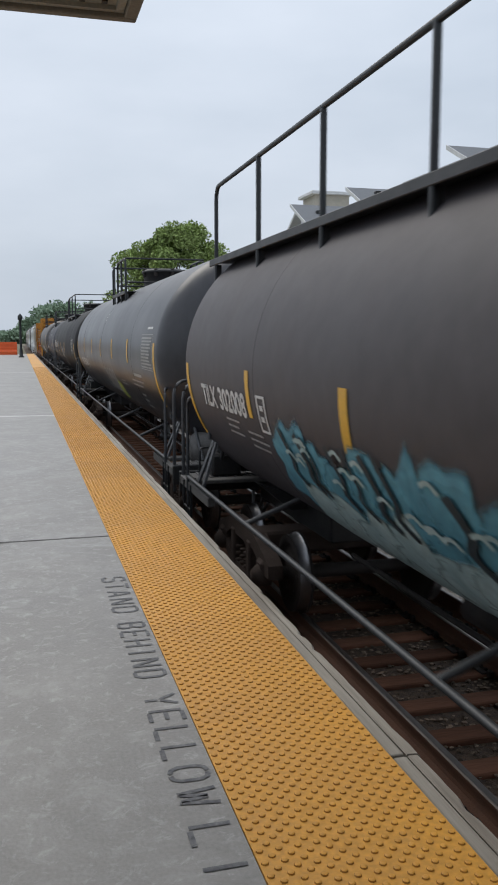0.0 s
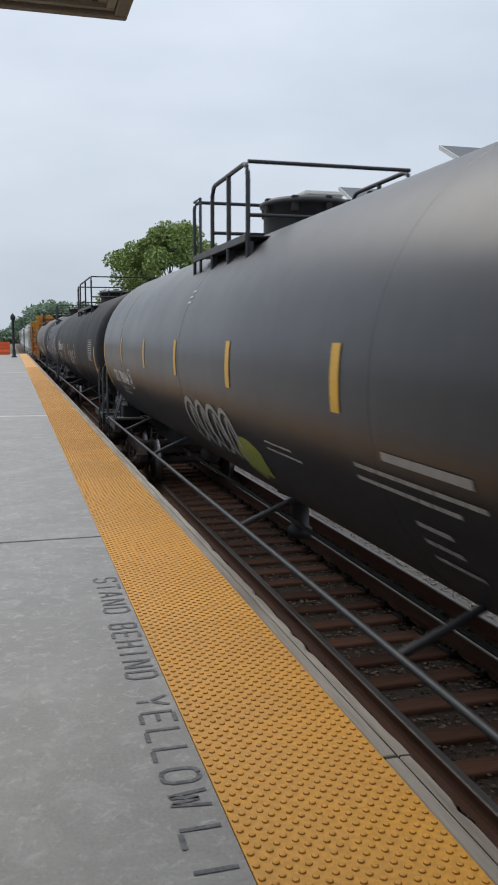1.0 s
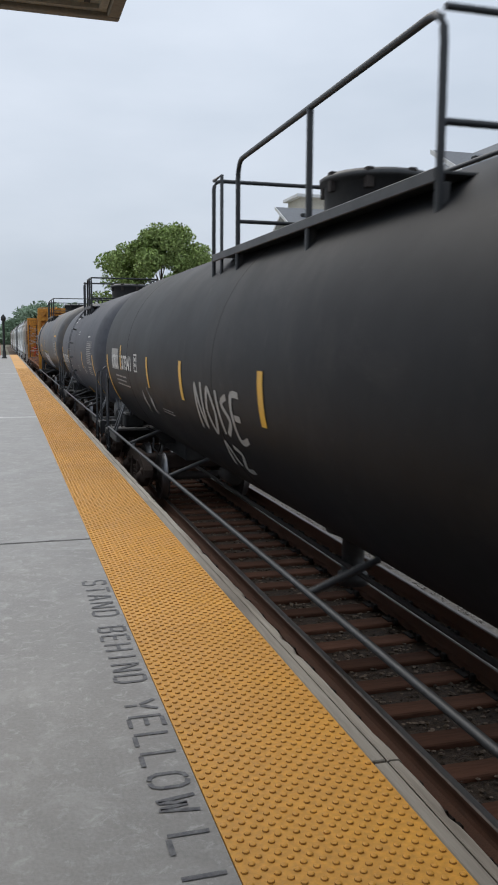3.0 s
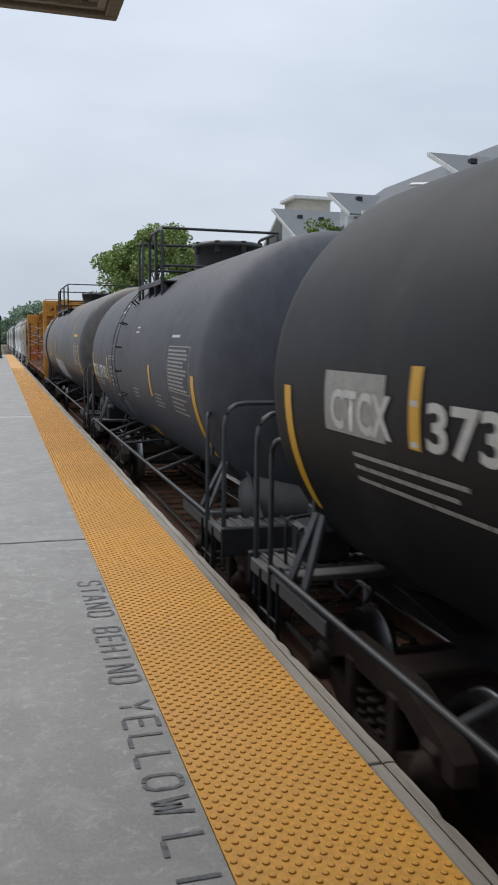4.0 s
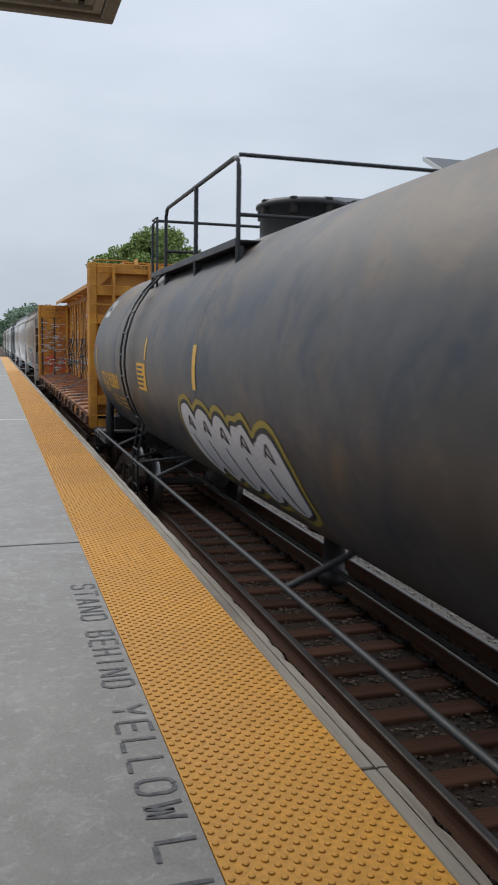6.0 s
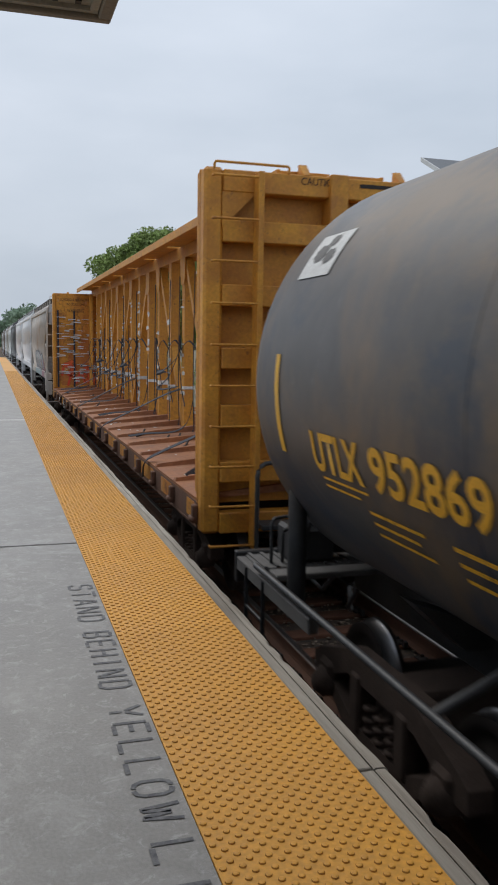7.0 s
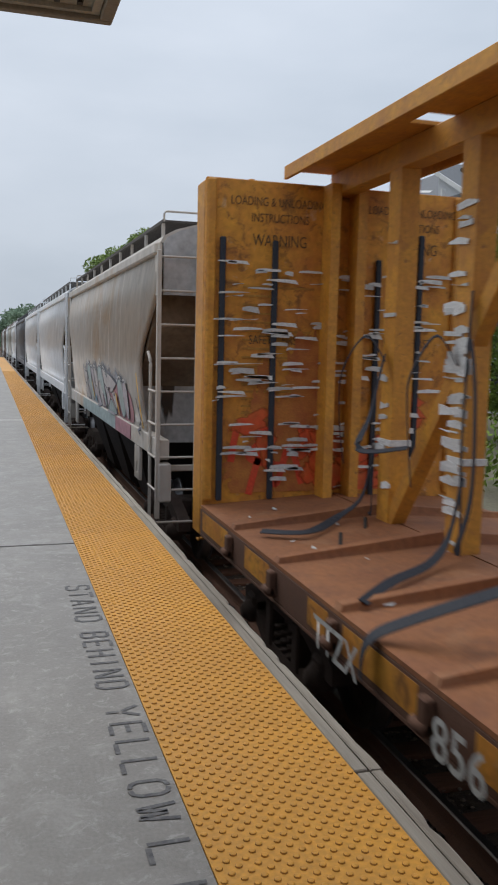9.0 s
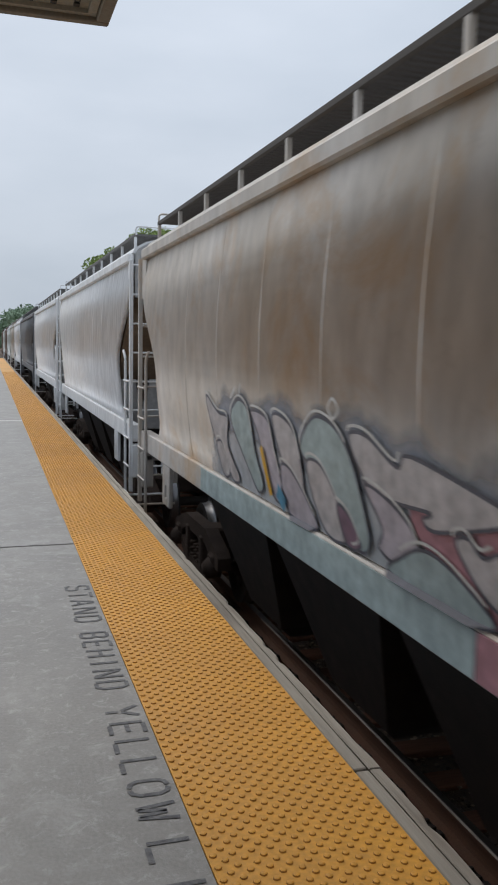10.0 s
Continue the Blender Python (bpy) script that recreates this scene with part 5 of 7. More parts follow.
    me = blob(0, 0.25, 0.36, 0.24, 0.2, 2.5, rag=0.3).mesh("paint", green)
    part("graffiti_patch", on_shell(me, 1.6, 2.68, -1.85, 1.6, 0.006), green, c1, "green paint patch")

    c2 = tank_car("matt black tank car with white scrawled graffiti", 24.1, 37.4, R, zc, shell_matt, (-2.8, 0.4, 0.59),
                  [(6.5, 0.1, 0.95, 1.75), (5.06, 0.09, 0.42, 2.42), (2.97, 0.09, 0.44, 2.26), (1.2, 0.11, 0.46, 2.25), (-1.2, 0.11, 0.46, 2.25), (-6.4, 0.12, 1.0, 1.75)],
                  [(5.62, 1.15, 0.22, 2.14, 3, DECAL_GREY), (3.85, 0.22, 0.28, 2.44, 4, DECAL), (2.45, 0.65, 0.07, 1.97, 2, DECAL_GREY), (-5.2, 0.8, 0.5, 2.36, 9, DECAL_GREY), (-6.3, 0.6, 0.2, 2.0, 3, DECAL_GREY)],
                  [], (5.84, 2.47, 0.31, "CTCX", "137341", DECAL), hatch_y=-0.3, truck_in=0.84)
    for i, pts in enumerate(([(0, 0), (0.05, 0.62), (0.22, 0.05), (0.3, 0.66)], [(0.42, 0.3), (0.55, 0.6), (0.72, 0.3), (0.55, 0.02), (0.42, 0.3)], [(0.85, 0.6), (0.9, 0.05)], [(1.2, 0.55), (1.02, 0.45), (1.2, 0.25), (1.0, 0.05)], [(1.6, 0.6), (1.35, 0.55), (1.35, 0.05), (1.62, 0.08)], [(1.38, 0.32), (1.55, 0.32)], [(0.6, -0.45), (0.72, -0.1), (0.85, -0.42)], [(0.95, -0.12), (1.15, -0.2), (0.98, -0.45), (1.25, -0.42)])):
        me = stroke([(0.85 * a, 0.8 * b) for a, b in pts], 0.062).mesh("paint", DECAL_GREY)
        part("graffiti", on_shell(me, R, zc, 0.62, 2.0, 0.006), DECAL_GREY, c2, "white scrawled spray paint")
    smear = spray("spray_grey", (0.36, 0.35, 0.34), (0.2, 0.2, 0.2), 7.0, 1.0)
    for py, w, hh in ((3.05, 0.13, 0.3), (3.5, 0.12, 0.26)):
        me = covered(blob(0, 0.1, w, hh, 0.4, 2, rag=0.5).mesh("paint", smear), [0.72] + [0.66] * 28 + [0.45] * 28 + [0.0] * 28)
        part("graffiti_smear", on_shell(me, R, zc, py, 1.96, 0.006), smear, c2)

    c3 = tank_car("dark grey tank car with stencil panels and ladder", 39.45, 47.15, 1.545, 2.6, shell_grey, (-0.82, 0.0, 0.47),
                  [(3.8, 0.1, 0.95, 1.75), (-3.6, 0.12, 0.95, 1.68), (-1.55, 0.1, 0.44, 2.17), (1.98, 0.08, 0.5, 2.12)],
                  [(-2.66, 0.86, 0.5, 2.36, 11, DECAL_GREY), (-2.72, 0.62, 0.22, 2.08, 4, DECAL_GREY), (-1.76, 0.45, 0.2, 2.06, 4, DECAL_GREY), (-0.3, 0.4, 0.18, 2.06, 3, DECAL_GREY), (1.72, 0.62, 0.1, 2.58, 2, DECAL_GREY), (1.66, 0.42, 0.4, 2.1, 5, DECAL_GREY), (3.5, 0.9, 0.2, 2.02, 3, DECAL_GREY), (1.2, 0.5, 0.3, 1.6, 5, DECAL_GREY), (-2.7, 0.34, 0.06, 2.98, 1, DECAL), (-0.5, 0.2, 0.14, 3.05, 2, DECAL), (-0.1, 0.42, 0.42, 1.42, 1, DECAL_YELLOW), (1.55, 0.36, 0.22, 3.42, 2, DECAL)],
                  [0.66], (3.72, 2.22, 0.33, "TCBX", "177192", DECAL), hatch_y=-0.45, truck_in=0.5, number_w=1.62)

    c4 = tank_car("worn grey tank car with yellow lettering and white graffiti", 49.2, 62.4, 1.6, 2.68, shell_worn, (0.0, 2.8, 0.56),
                  [(6.3, 0.06, 0.7, 2.2), (2.2, 0.075, 0.3, 2.72), (0.05, 0.11, 0.46, 2.48), (-6.4, 0.1, 0.95, 1.9)],
                  [(2.66, 0.5, 0.68, 2.3, 1, DECAL_YELLOW), (-5.4, 0.75, 0.5, 2.3, 8, DECAL_GREY), (-5.4, 0.7, 0.12, 3.0, 1, DECAL_YELLOW), (5.75, 0.5, 0.1, 2.06, 2, DECAL_YELLOW), (5.3, 0.5, 0.2, 1.86, 3, DECAL_YELLOW), (4.6, 0.5, 0.24, 1.84, 3, DECAL_YELLOW), (6.35, 0.42, 0.68, 3.42, 1, DECAL)],
                  [3.2], (5.82, 2.2, 0.34, "UTLX", "952869", DECAL_YELLOW), hatch_y=0.9, truck_in=1.25, bare_end=True, number_w=1.56)
    for dx, dy, r in ((0.12, 0.2, 0.08), (0.26, 0.16, 0.065), (0.2, 0.3, 0.055)):
        me = blob(dx, dy, r, r * 0.9, 0.3, 2, rag=0.3, seed=3).mesh("emblem", STEEL_BLACK)
        part("emblem_shape", on_shell(me, 1.6, 2.68, 6.32, 3.42, 0.009), STEEL_BLACK, c4)
    for k in range(5):
        me = sheet(0.3 + 0.04 * (k % 3), 0.03, 3, 1).mesh("bar", STEEL_BLACK)
        part("data_bar", on_shell(me, 1.6, 2.68, 2.62, 2.34 + 0.065 * k, 0.009), STEEL_BLACK, c4)
    cream = material("graffiti_white", (0.6, 0.6, 0.62), 0.55, second=(0.5, 0.5, 0.53), scale=5, bump=0.0)
    olive = material("graffiti_olive", (0.36, 0.28, 0.05), 0.6, second=(0.25, 0.19, 0.04), scale=5, bump=0.0)
    for i in range(5):
        y = 0.35 - i * 0.5
        tall = 0.7 - 0.03 * i
        for lift, grow, mat in ((0.005, 0.1, olive), (0.008, 0.045, dark), (0.011, 0.0, cream)):
            me = blob(0, 0.24, 0.29 + grow, tall * 0.62 + grow, 0.42, 2.6, rag=0.12, seed=i).mesh("paint", mat)
            part("graffiti", on_shell(me, 1.6, 2.68, y, 1.72, lift), mat, c4, "white bubble letters edged in yellow")
        for pts in ([(-0.1, 0.4), (0.0, 0.52), (0.06, 0.38), (-0.06, 0.46)], [(0.1, -0.1), (-0.1, 0.3)]):
            me = stroke(pts, 0.03).mesh("paint", dark)
            part("graffiti_line", on_shell(me, 1.6, 2.68, y, 1.72, 0.0135), dark, c4)


def ribbon(car, points, width):
    """A flat slack strap through a few points, smoothed."""
    pts = [Vector(p) for p in points]
    line = []
    for i in range(len(pts) - 1):
        p0, p1, p2, p3 = pts[max(i - 1, 0)], pts[i], pts[i + 1], pts[min(i + 2, len(pts) - 1)]
        for k in range(7):
            t = k / 7
            line.append(0.5 * ((2 * p1) + (p2 - p0) * t + (2 * p0 - 5 * p1 + 4 * p2 - p3) * t * t + (3 * p1 - p0 - 3 * p2 + p3) * t ** 3))
    line.append(pts[-1])
    m = MB()
    vs = []
    for i, p in enumerate(line):
        d = (line[min(i + 1, len(line) - 1)] - line[max(i - 1, 0)]).normalized()
        side = Vector((0.35, 0.9, 0.25))
        side = (side - d * side.dot(d)).normalized() * width / 2
        n = d.cross(side).normalized() * 0.004
        vs += [p - side - n, p + side - n, p + side + n, p - side + n]
    m.add(vs, [(4 * i + a, 4 * i + (a + 1) % 4, 4 * i + 4 + (a + 1) % 4, 4 * i + 4 + a) for i in range(len(line) - 1) for a in range(4)])
    return part("strap", m, STRAP, car, "slack blue-black nylon strap", turned=False)


def centerbeam():
    """A flat car with a central truss and two end bulkheads; straps hang on its posts."""
    y0, y1 = 86.05, 107.9
    mid, half = (y0 + y1) / 2, (y1 - y0) / 2
    car = base("centerbeam_flat_car", "empty ochre centerbeam flat car with rusty deck and loose straps", "flat car", pose(TRACK_X, mid, RAIL_Z), group="freight train")
    W, dz, ztop = 1.45, 1.3, 4.79
    m = MB()
    m.box(-0.3, 0.3, -half - 0.5, half + 0.5, 0.62, 1.1, 0.02)
    part("centre_sill", m, IRON, car)
    for sx in (-1, 1):
        m = MB()
        m.box(min(sx * (W - 0.09), sx * W), max(sx * (W - 0.09), sx * W), -half, half, dz - 0.3, dz - 0.03, 0.01)
        m.box(min(sx * (W - 0.16), sx * W), max(sx * (W - 0.16), sx * W), -half, half, dz - 0.33, dz - 0.3, 0.005)
        part("side_sill", m, RAIL_RUST, car, "dark rusty side sill")
    # deck plates in two slopes with cross risers
    bays = 18
    for k in range(bays):
        ya, yb = -half + 2 * half * k / bays, -half + 2 * half * (k + 1) / bays
        for sx in (-1, 1):
            m = MB()
            xi, xo = sx * 0.012, sx * W
            zi = dz + 0.09
            vs = [(xi, ya, zi), (xo, ya, dz), (xo, yb, dz), (xi, yb, zi), (xi, ya, zi - 0.03), (xo, ya, dz - 0.03), (xo, yb, dz - 0.03), (xi, yb, zi - 0.03)]
            m.add(vs, [(0, 1, 2, 3), (4, 7, 6, 5), (0, 4, 5, 1), (1, 5, 6, 2), (2, 6, 7, 3), (3, 7, 4, 0)])
            part("deck_plate", m, DECK, car)
            r = MB()
            r.add([(xi, ya - 0.06, zi), (xo, ya - 0.06, dz), (xo, ya + 0.06, dz), (xi, ya + 0.06, zi), (xi, ya - 0.045, zi + 0.1), (xo * 0.985, ya - 0.045, dz + 0.045), (xo * 0.985, ya + 0.045, dz + 0.045), (xi, ya + 0.045, zi + 0.1)],
                  [(0, 3, 2, 1), (4, 5, 6, 7), (0, 1, 5, 4), (1, 2, 6, 5), (2, 3, 7, 6), (3, 0, 4, 7)])
            part("deck_riser", r, DECK, car)
            # winch and stake pocket under the edge
            s = MB()
            s.box(min(sx * W, sx * (W + 0.06)), max(sx * W, sx * (W + 0.06)), ya - 0.05, ya + 0.05, dz - 0.26, dz - 0.06, 0.012)
            s.lathe([(0.0, -0.07), (0.035, -0.07), (0.035, 0.07), (0.0, 0.07)], 8, "y", (sx * (W + 0.05), ya + 0.02, dz - 0.22))
            part("strap_winch", s, RAIL_RUST, car)
            if sx < 0:
                p = MB()
                p.box(-W - 0.003, -W + 0.01, ya + 0.14, ya + 0.5 + 0.3 * ((k * 7) % 3), dz - 0.25, dz - 0.06)
                part("ochre_patch", p, BEAM_WORN, car)
    # central truss: posts, diagonals, top chord
    posts = 18
    ys = [-half + 0.72 + (2 * half - 1.0) * k / (posts - 1) for k in range(posts - 1)]
    posts -= 1
    m = MB()
    for sx in (-1, 1):
        m.box(min(sx * 0.32, sx * 0.6), max(sx * 0.32, sx * 0.6), -half, half, ztop - 0.035, ztop, 0.006)
        m.box(min(sx * 0.58, sx * 0.62), max(sx * 0.58, sx * 0.62), -half, half, ztop - 0.12, ztop + 0.012, 0.006)
        # inner strip, with slots beside every second post
        edges = [-half] + [q for k in range(1, posts, 2) for q in (ys[k] + 0.28, ys[k] + 0.58)] + [half]
        for a, b in zip(edges[::2], edges[1::2]):
            m.box(min(sx * 0.02, sx * 0.325), max(sx * 0.02, sx * 0.325), a, b, ztop - 0.033, ztop - 0.002)
    part("top_chord", m, BEAM, car, "wide ochre top chord")
    m = MB()
    m.box(-0.1, 0.1, -half, half, ztop - 0.26, ztop - 0.035, 0.008)
    part("chord_web", m, BEAM, car)
    rng = random.Random(14)
    pm = MB()
    ring = [(-0.098, -0.115), (0.085, -0.115), (0.085, -0.102), (-0.085, -0.102), (-0.085, 0.102), (0.085, 0.102), (0.085, 0.115), (-0.098, 0.115)]
    pm.add([(x, y, z) for z in (dz + 0.05, ztop - 0.25) for x, y in ring],
           [(q, (q + 1) % 8, 8 + (q + 1) % 8, 8 + q) for q in range(8)] + [(3, 2, 1, 0), (7, 4, 3, 0), (7, 6, 5, 4), (8, 9, 10, 11), (8, 11, 12, 15), (12, 13, 14, 15)])
    post_mesh = fix(pm.mesh("post", BEAM))
    for k, y in enumerate(ys):
        po = new("truss_post", post_mesh)
        po.parent = car
        po.location = (0, y, 0)
        worn = k > 8 and k % 2 == 1
        for _ in range(rng.randrange(40, 56) if worn else rng.randrange(6, 14)):
            zz = rng.choice((rng.uniform(1.6, 4.2), rng.gauss(2.7, 0.25), rng.gauss(1.95, 0.2)))
            t = MB()
            w, hgt = rng.uniform(0.1, 0.3), rng.uniform(0.012, 0.07)
            yo = rng.uniform(-0.17, 0.0)
            t.prism([(yo, zz), (yo + w, zz + rng.uniform(-0.03, 0.03)), (yo + w, zz + hgt), (yo + w * 0.5, zz + hgt + rng.uniform(-0.02, 0.03)), (yo, zz + hgt)], -0.114, -0.1, "yz")
            part("torn_wrap", t, TAPE, po)
        # long braces over two bays: they lean towards the middle of the car
        low, high = (k, k + 2) if k in (1, 3, 5) else (k, k - 2) if k in (10, 12, 14, 16) else (0, 0)
        if low != high:
            d = MB()
            side = 0.1 if high > low else -0.1
            p, q = Vector((0, ys[low] + side, dz + 0.1)), Vector((0, ys[high] - side, ztop - 0.3))
            n = Vector((0, -(q - p).z, (q - p).y)).normalized() * 0.065
            vs = [v + Vector((sx, 0, 0)) for sx in (-0.09, 0.05) for v in (p - n, p + n, q + n, q - n)]
            d.add(vs, [(0, 1, 2, 3), (7, 6, 5, 4), (0, 4, 5, 1), (1, 5, 6, 2), (2, 6, 7, 3), (3, 7, 4, 0)])
            part("diagonal_brace", d, BEAM, car)
            g = MB()
            y3 = ys[high]
            g.prism([(y3 - 0.2, ztop - 0.27), (y3 + 0.2, ztop - 0.27), (y3 + 0.2, ztop - 0.6), (y3 + 0.1, ztop - 0.75), (y3 - 0.1, ztop - 0.75), (y3 - 0.2, ztop - 0.6)], -0.118, -0.1, "yz")
            part("gusset_plate", g, BEAM, car)
        # straps hanging along the posts, some trailing over the deck
        y2 = y + rng.choice((-0.17, 0.17))
        ribbon(car, [(-0.13, y2, rng.choice((2.7, 3.4, 4.2))), (-0.14, y2 + 0.03, 2.3), (-0.13, y2, 1.5), (-0.15, y2, 1.42)], 0.06)
        if rng.random() < 0.22:
            ribbon(car, [(-0.14, y2, 2.0), (-0.25, y2 - 0.05, 1.6), (-0.5, y2 - 0.3 * rng.random(), 1.43), (-0.95, y2 - 0.6 * rng.random(), 1.39), (-1.3, y2 - 0.9 * rng.random(), 1.36)], 0.075)
        if rng.random() < 0.75:
            w = rng.uniform(0.35, 0.95)
            ribbon(car, [(-0.13, y, 2.85), (-0.22, y + w * 0.3, 2.98 + 0.1 * rng.random()), (-0.3, y + w * 0.7, 2.75), (-0.22, y + w, 2.1 + 0.4 * rng.random()), (-0.14, y + w * 1.05, 1.8)], 0.05)
        if k % 4 == 1:
            ribbon(car, [(-0.13, y + 0.14, 3.1), (-0.16, y + 0.1, 2.75), (-0.35, y + 0.5, 2.45), (-0.4, y + 0.95, 2.38), (-0.2, y + 1.25, 2.4)], 0.11)
            ribbon(car, [(-0.14, y, 2.1), (-0.4, y + 0.1, 2.0), (-0.85, y + 0.5, 1.72), (-1.3, y + 0.85, 1.45), (-1.5, y + 0.98, 1.3), (-1.53, y + 1.0, 1.08)], 0.11)
        if k % 4 == 3:
            ribbon(car, [(-0.14, y - 0.15, 2.95), (-0.2, y - 0.3, 3.0), (-0.22, y - 0.42, 2.6), (-0.2, y - 0.4, 1.9), (-0.25, y - 0.3, 1.46)], 0.1)
        if rng.random() < 0.45:
            ribbon(car, [(-0.14, y, 2.9), (-0.4, y - 0.3, 2.4), (-0.7, y - 0.75, 2.15), (-0.45, y - 1.1, 2.2)], 0.07)
        band = MB()
        band.box(-0.108, 0.1, -0.128, 0.128, rng.uniform(2.05, 2.1), rng.uniform(2.12, 2.16), 0.004)
        part("strap_band", band, TAPE, po)
    # end bulkheads
    for sgn in (-1, 1):
        e = sgn * half
        m = MB()
        zt = ztop - 0.05 if sgn < 0 else ztop - 0.16
        deep = 0.19 if sgn < 0 else 0.36
        m.box(-W, W, min(e, e - sgn * 0.05), max(e, e - sgn * 0.05), dz - 0.05, zt, 0.006)
        bh = part("bulkhead", m, BEAM_WORN if sgn > 0 else BEAM, car, "tall ochre end bulkhead")
        for sx in (-1, 1):
            f = MB()
            f.box(min(sx * W, sx * (W - 0.2)), max(sx * W, sx * (W - 0.2)), min(e + sgn * 0.002, e + sgn * deep), max(e + sgn * 0.002, e + sgn * deep), 0.95, zt, 0.03)
            part("corner_post", f, BEAM, bh)
            f = MB()
            f.box(min(sx * W, sx * (W - 0.1)), max(sx * W, sx * (W - 0.1)), min(e - sgn * 0.052, e - sgn * (0.13 if sgn < 0 else 0.1)), max(e - sgn * 0.052, e - sgn * (0.13 if sgn < 0 else 0.1)), dz + 0.05, zt - 0.01, 0.02)
            part("inner_post", f, BEAM, bh)
            f = MB()
            f.prism([(sx * 0.1, dz), (sx * 0.2, dz), (sx * 0.2, zt - 0.01), (sx * 0.1, zt - 0.01)], min(e - sgn * 0.06, e - sgn * 0.3), max(e - sgn * 0.06, e - sgn * 0.3))
            part("stiffener", f, BEAM, bh)
        for zz in (0.95, 1.5, 2.1, 2.7, 3.35, 4.0, 4.5 if sgn < 0 else 4.38):
            f = MB()
            f.box(-W + 0.2, W - 0.2, min(e + sgn * 0.002, e + sgn * 0.2), max(e + sgn * 0.002, e + sgn * 0.2), zz, zz + 0.22, 0.01)
            part("bulkhead_rib", f, BEAM, bh)
        f = MB()
        f.box(-0.1, 0.1, min(e + sgn * 0.002, e + sgn * 0.26), max(e + sgn * 0.002, e + sgn * 0.26), 1.0, zt, 0.01)
        part("bulkhead_rib", f, BEAM, bh)
        f = MB()
        for zz in [0.85 + 0.42 * k for k in range(10)]:
            f.tube([(-W + 0.06, e + sgn * 0.36, zz), (-W + 0.56, e + sgn * 0.36, zz)], 0.014, 6)
            f.tube([(-W + 0.06, e + sgn * 0.3, zz), (-W + 0.06, e + sgn * 0.36, zz)], 0.014, 6)
        f.box(-W + 0.52, -W + 0.58, min(e + sgn * 0.2, e + sgn * 0.38), max(e + sgn * 0.2, e + sgn * 0.38), 0.8, ztop - 0.1, 0.005)
        part("end_ladder", f, BEAM, bh, turned=False)
        f = MB()
        f.tube(rail_path([(-W + 0.1, e + sgn * 0.2, zt - 0.02), (-W + 0.1, e + sgn * 0.2, zt + 0.05), (-0.55, e + sgn * 0.2, zt + 0.05), (-0.55, e + sgn * 0.2, zt - 0.02)], 0, 0.06), 0.014, 6)
        if sgn < 0:
            part("top_grab", f, BEAM, bh, turned=False)
            for x in (-0.35, 0.75):
                f = MB()
                f.prism([(e - 0.2, zt - 0.02), (e - 0.02, zt - 0.02), (e - 0.02, zt + 0.11), (e - 0.06, zt + 0.11)], x - 0.04, x + 0.04, "yz")
                part("top_gusset", f, BEAM, bh)
            me = text_mesh("CAUTION", 0.105, 0.9)
            for v in me.vertices:
                v.co = (-0.42 + v.co.x, e - 0.206, 4.62 + v.co.y)
            me.materials.clear()
            me.materials.append(IRON)
            part("lettering", me, IRON, bh, "dark stencilled lettering")
            for x, w in ((0.25, 0.4), (0.75, 0.3)):
                f = MB()
                f.box(x, x + w, e - 0.206, e - 0.203, 4.63, 4.67)
                part("small_print", f, IRON, bh)
            f = MB()
            f.prism([(-W + 0.19, zt - 0.24), (-W + 0.19, zt - 0.6), (-W + 0.55, zt - 0.24)], e - 0.19, e - 0.16)
            part("corner_gusset", f, BEAM, bh)
        truck(car, e - sgn * 1.75)
        coupler(car, e + sgn * 0.45, sgn, 0.4)
        # handrail pipe by the coupler
        f = MB()
        f.tube(rail_path([(-0.95, e + sgn * 0.55, 0.6), (-0.95, e + sgn * 0.55, 1.75), (0.1, e + sgn * 0.55, 1.75)], 0, 0.15), 0.025, 7)
        f.box(-0.9, 0.6, min(e + sgn * 0.3, e + sgn * 0.6), max(e + sgn * 0.3, e + sgn * 0.6), 1.05, 1.1, 0.005)
        part("end_handrail", f, STEEL_BLACK, car, turned=False)
    # the far bulkhead's inner face: instructions, straps and torn wrapping
    e = half - 0.055
    print_ink = material("faded_print", (0.3, 0.13, 0.03), 0.8, second=(0.5, 0.25, 0.04), scale=18, amount=0.9, bump=0.0)
    ink = material("bulkhead_ink", (0.07, 0.05, 0.03), 0.8, second=(0.2, 0.1, 0.03), scale=14, amount=0.9, bump=0.0)
    for body, size, x, z in (("LOADING & UNLOADING", 0.125, -1.2, 4.38), ("INSTRUCTIONS", 0.125, -0.98, 4.22), ("WARNING", 0.17, -0.96, 3.98), ("SAFETY  FIRST", 0.13, -0.98, 2.98)):
        for sx in (0, 1.52):
            me = text_mesh(body, size, 0.72)
            for v in me.vertices:
                v.co = (x + sx + v.co.x, e - 0.004, z + v.co.y)
            me.materials.clear()
            me.materials.append(ink)
            part("lettering", me, ink, bh, "worn black lettering")
    for k in range(16):
        m = MB()
        zz = 2.55 - 0.075 * k if k < 5 else 4.0 - 0.09 * k
        m.box(-1.05, -1.05 + rng.uniform(0.2, 0.8), e - 0.0028, e - 0.002, zz, zz + 0.022)
        part("small_print", m, print_ink, bh)
    for x in (-1.28, -0.72, 0.45, 0.95):
        m = MB()
        m.box(x - 0.03, x + 0.03, e - 0.05, e - 0.006, 1.35, 4.2 - 0.5 * rng.random(), 0.01)
        part("strap", m, STRAP, bh, "slack nylon strap")
    red = material("graffiti_red", (0.68, 0.06, 0.025), 0.7, second=(0.5, 0.1, 0.03), scale=8, bump=0.0)
    scrawl = spray("spray_red", (0.66, 0.07, 0.02), (0.55, 0.14, 0.03), 5.0, 1.1)
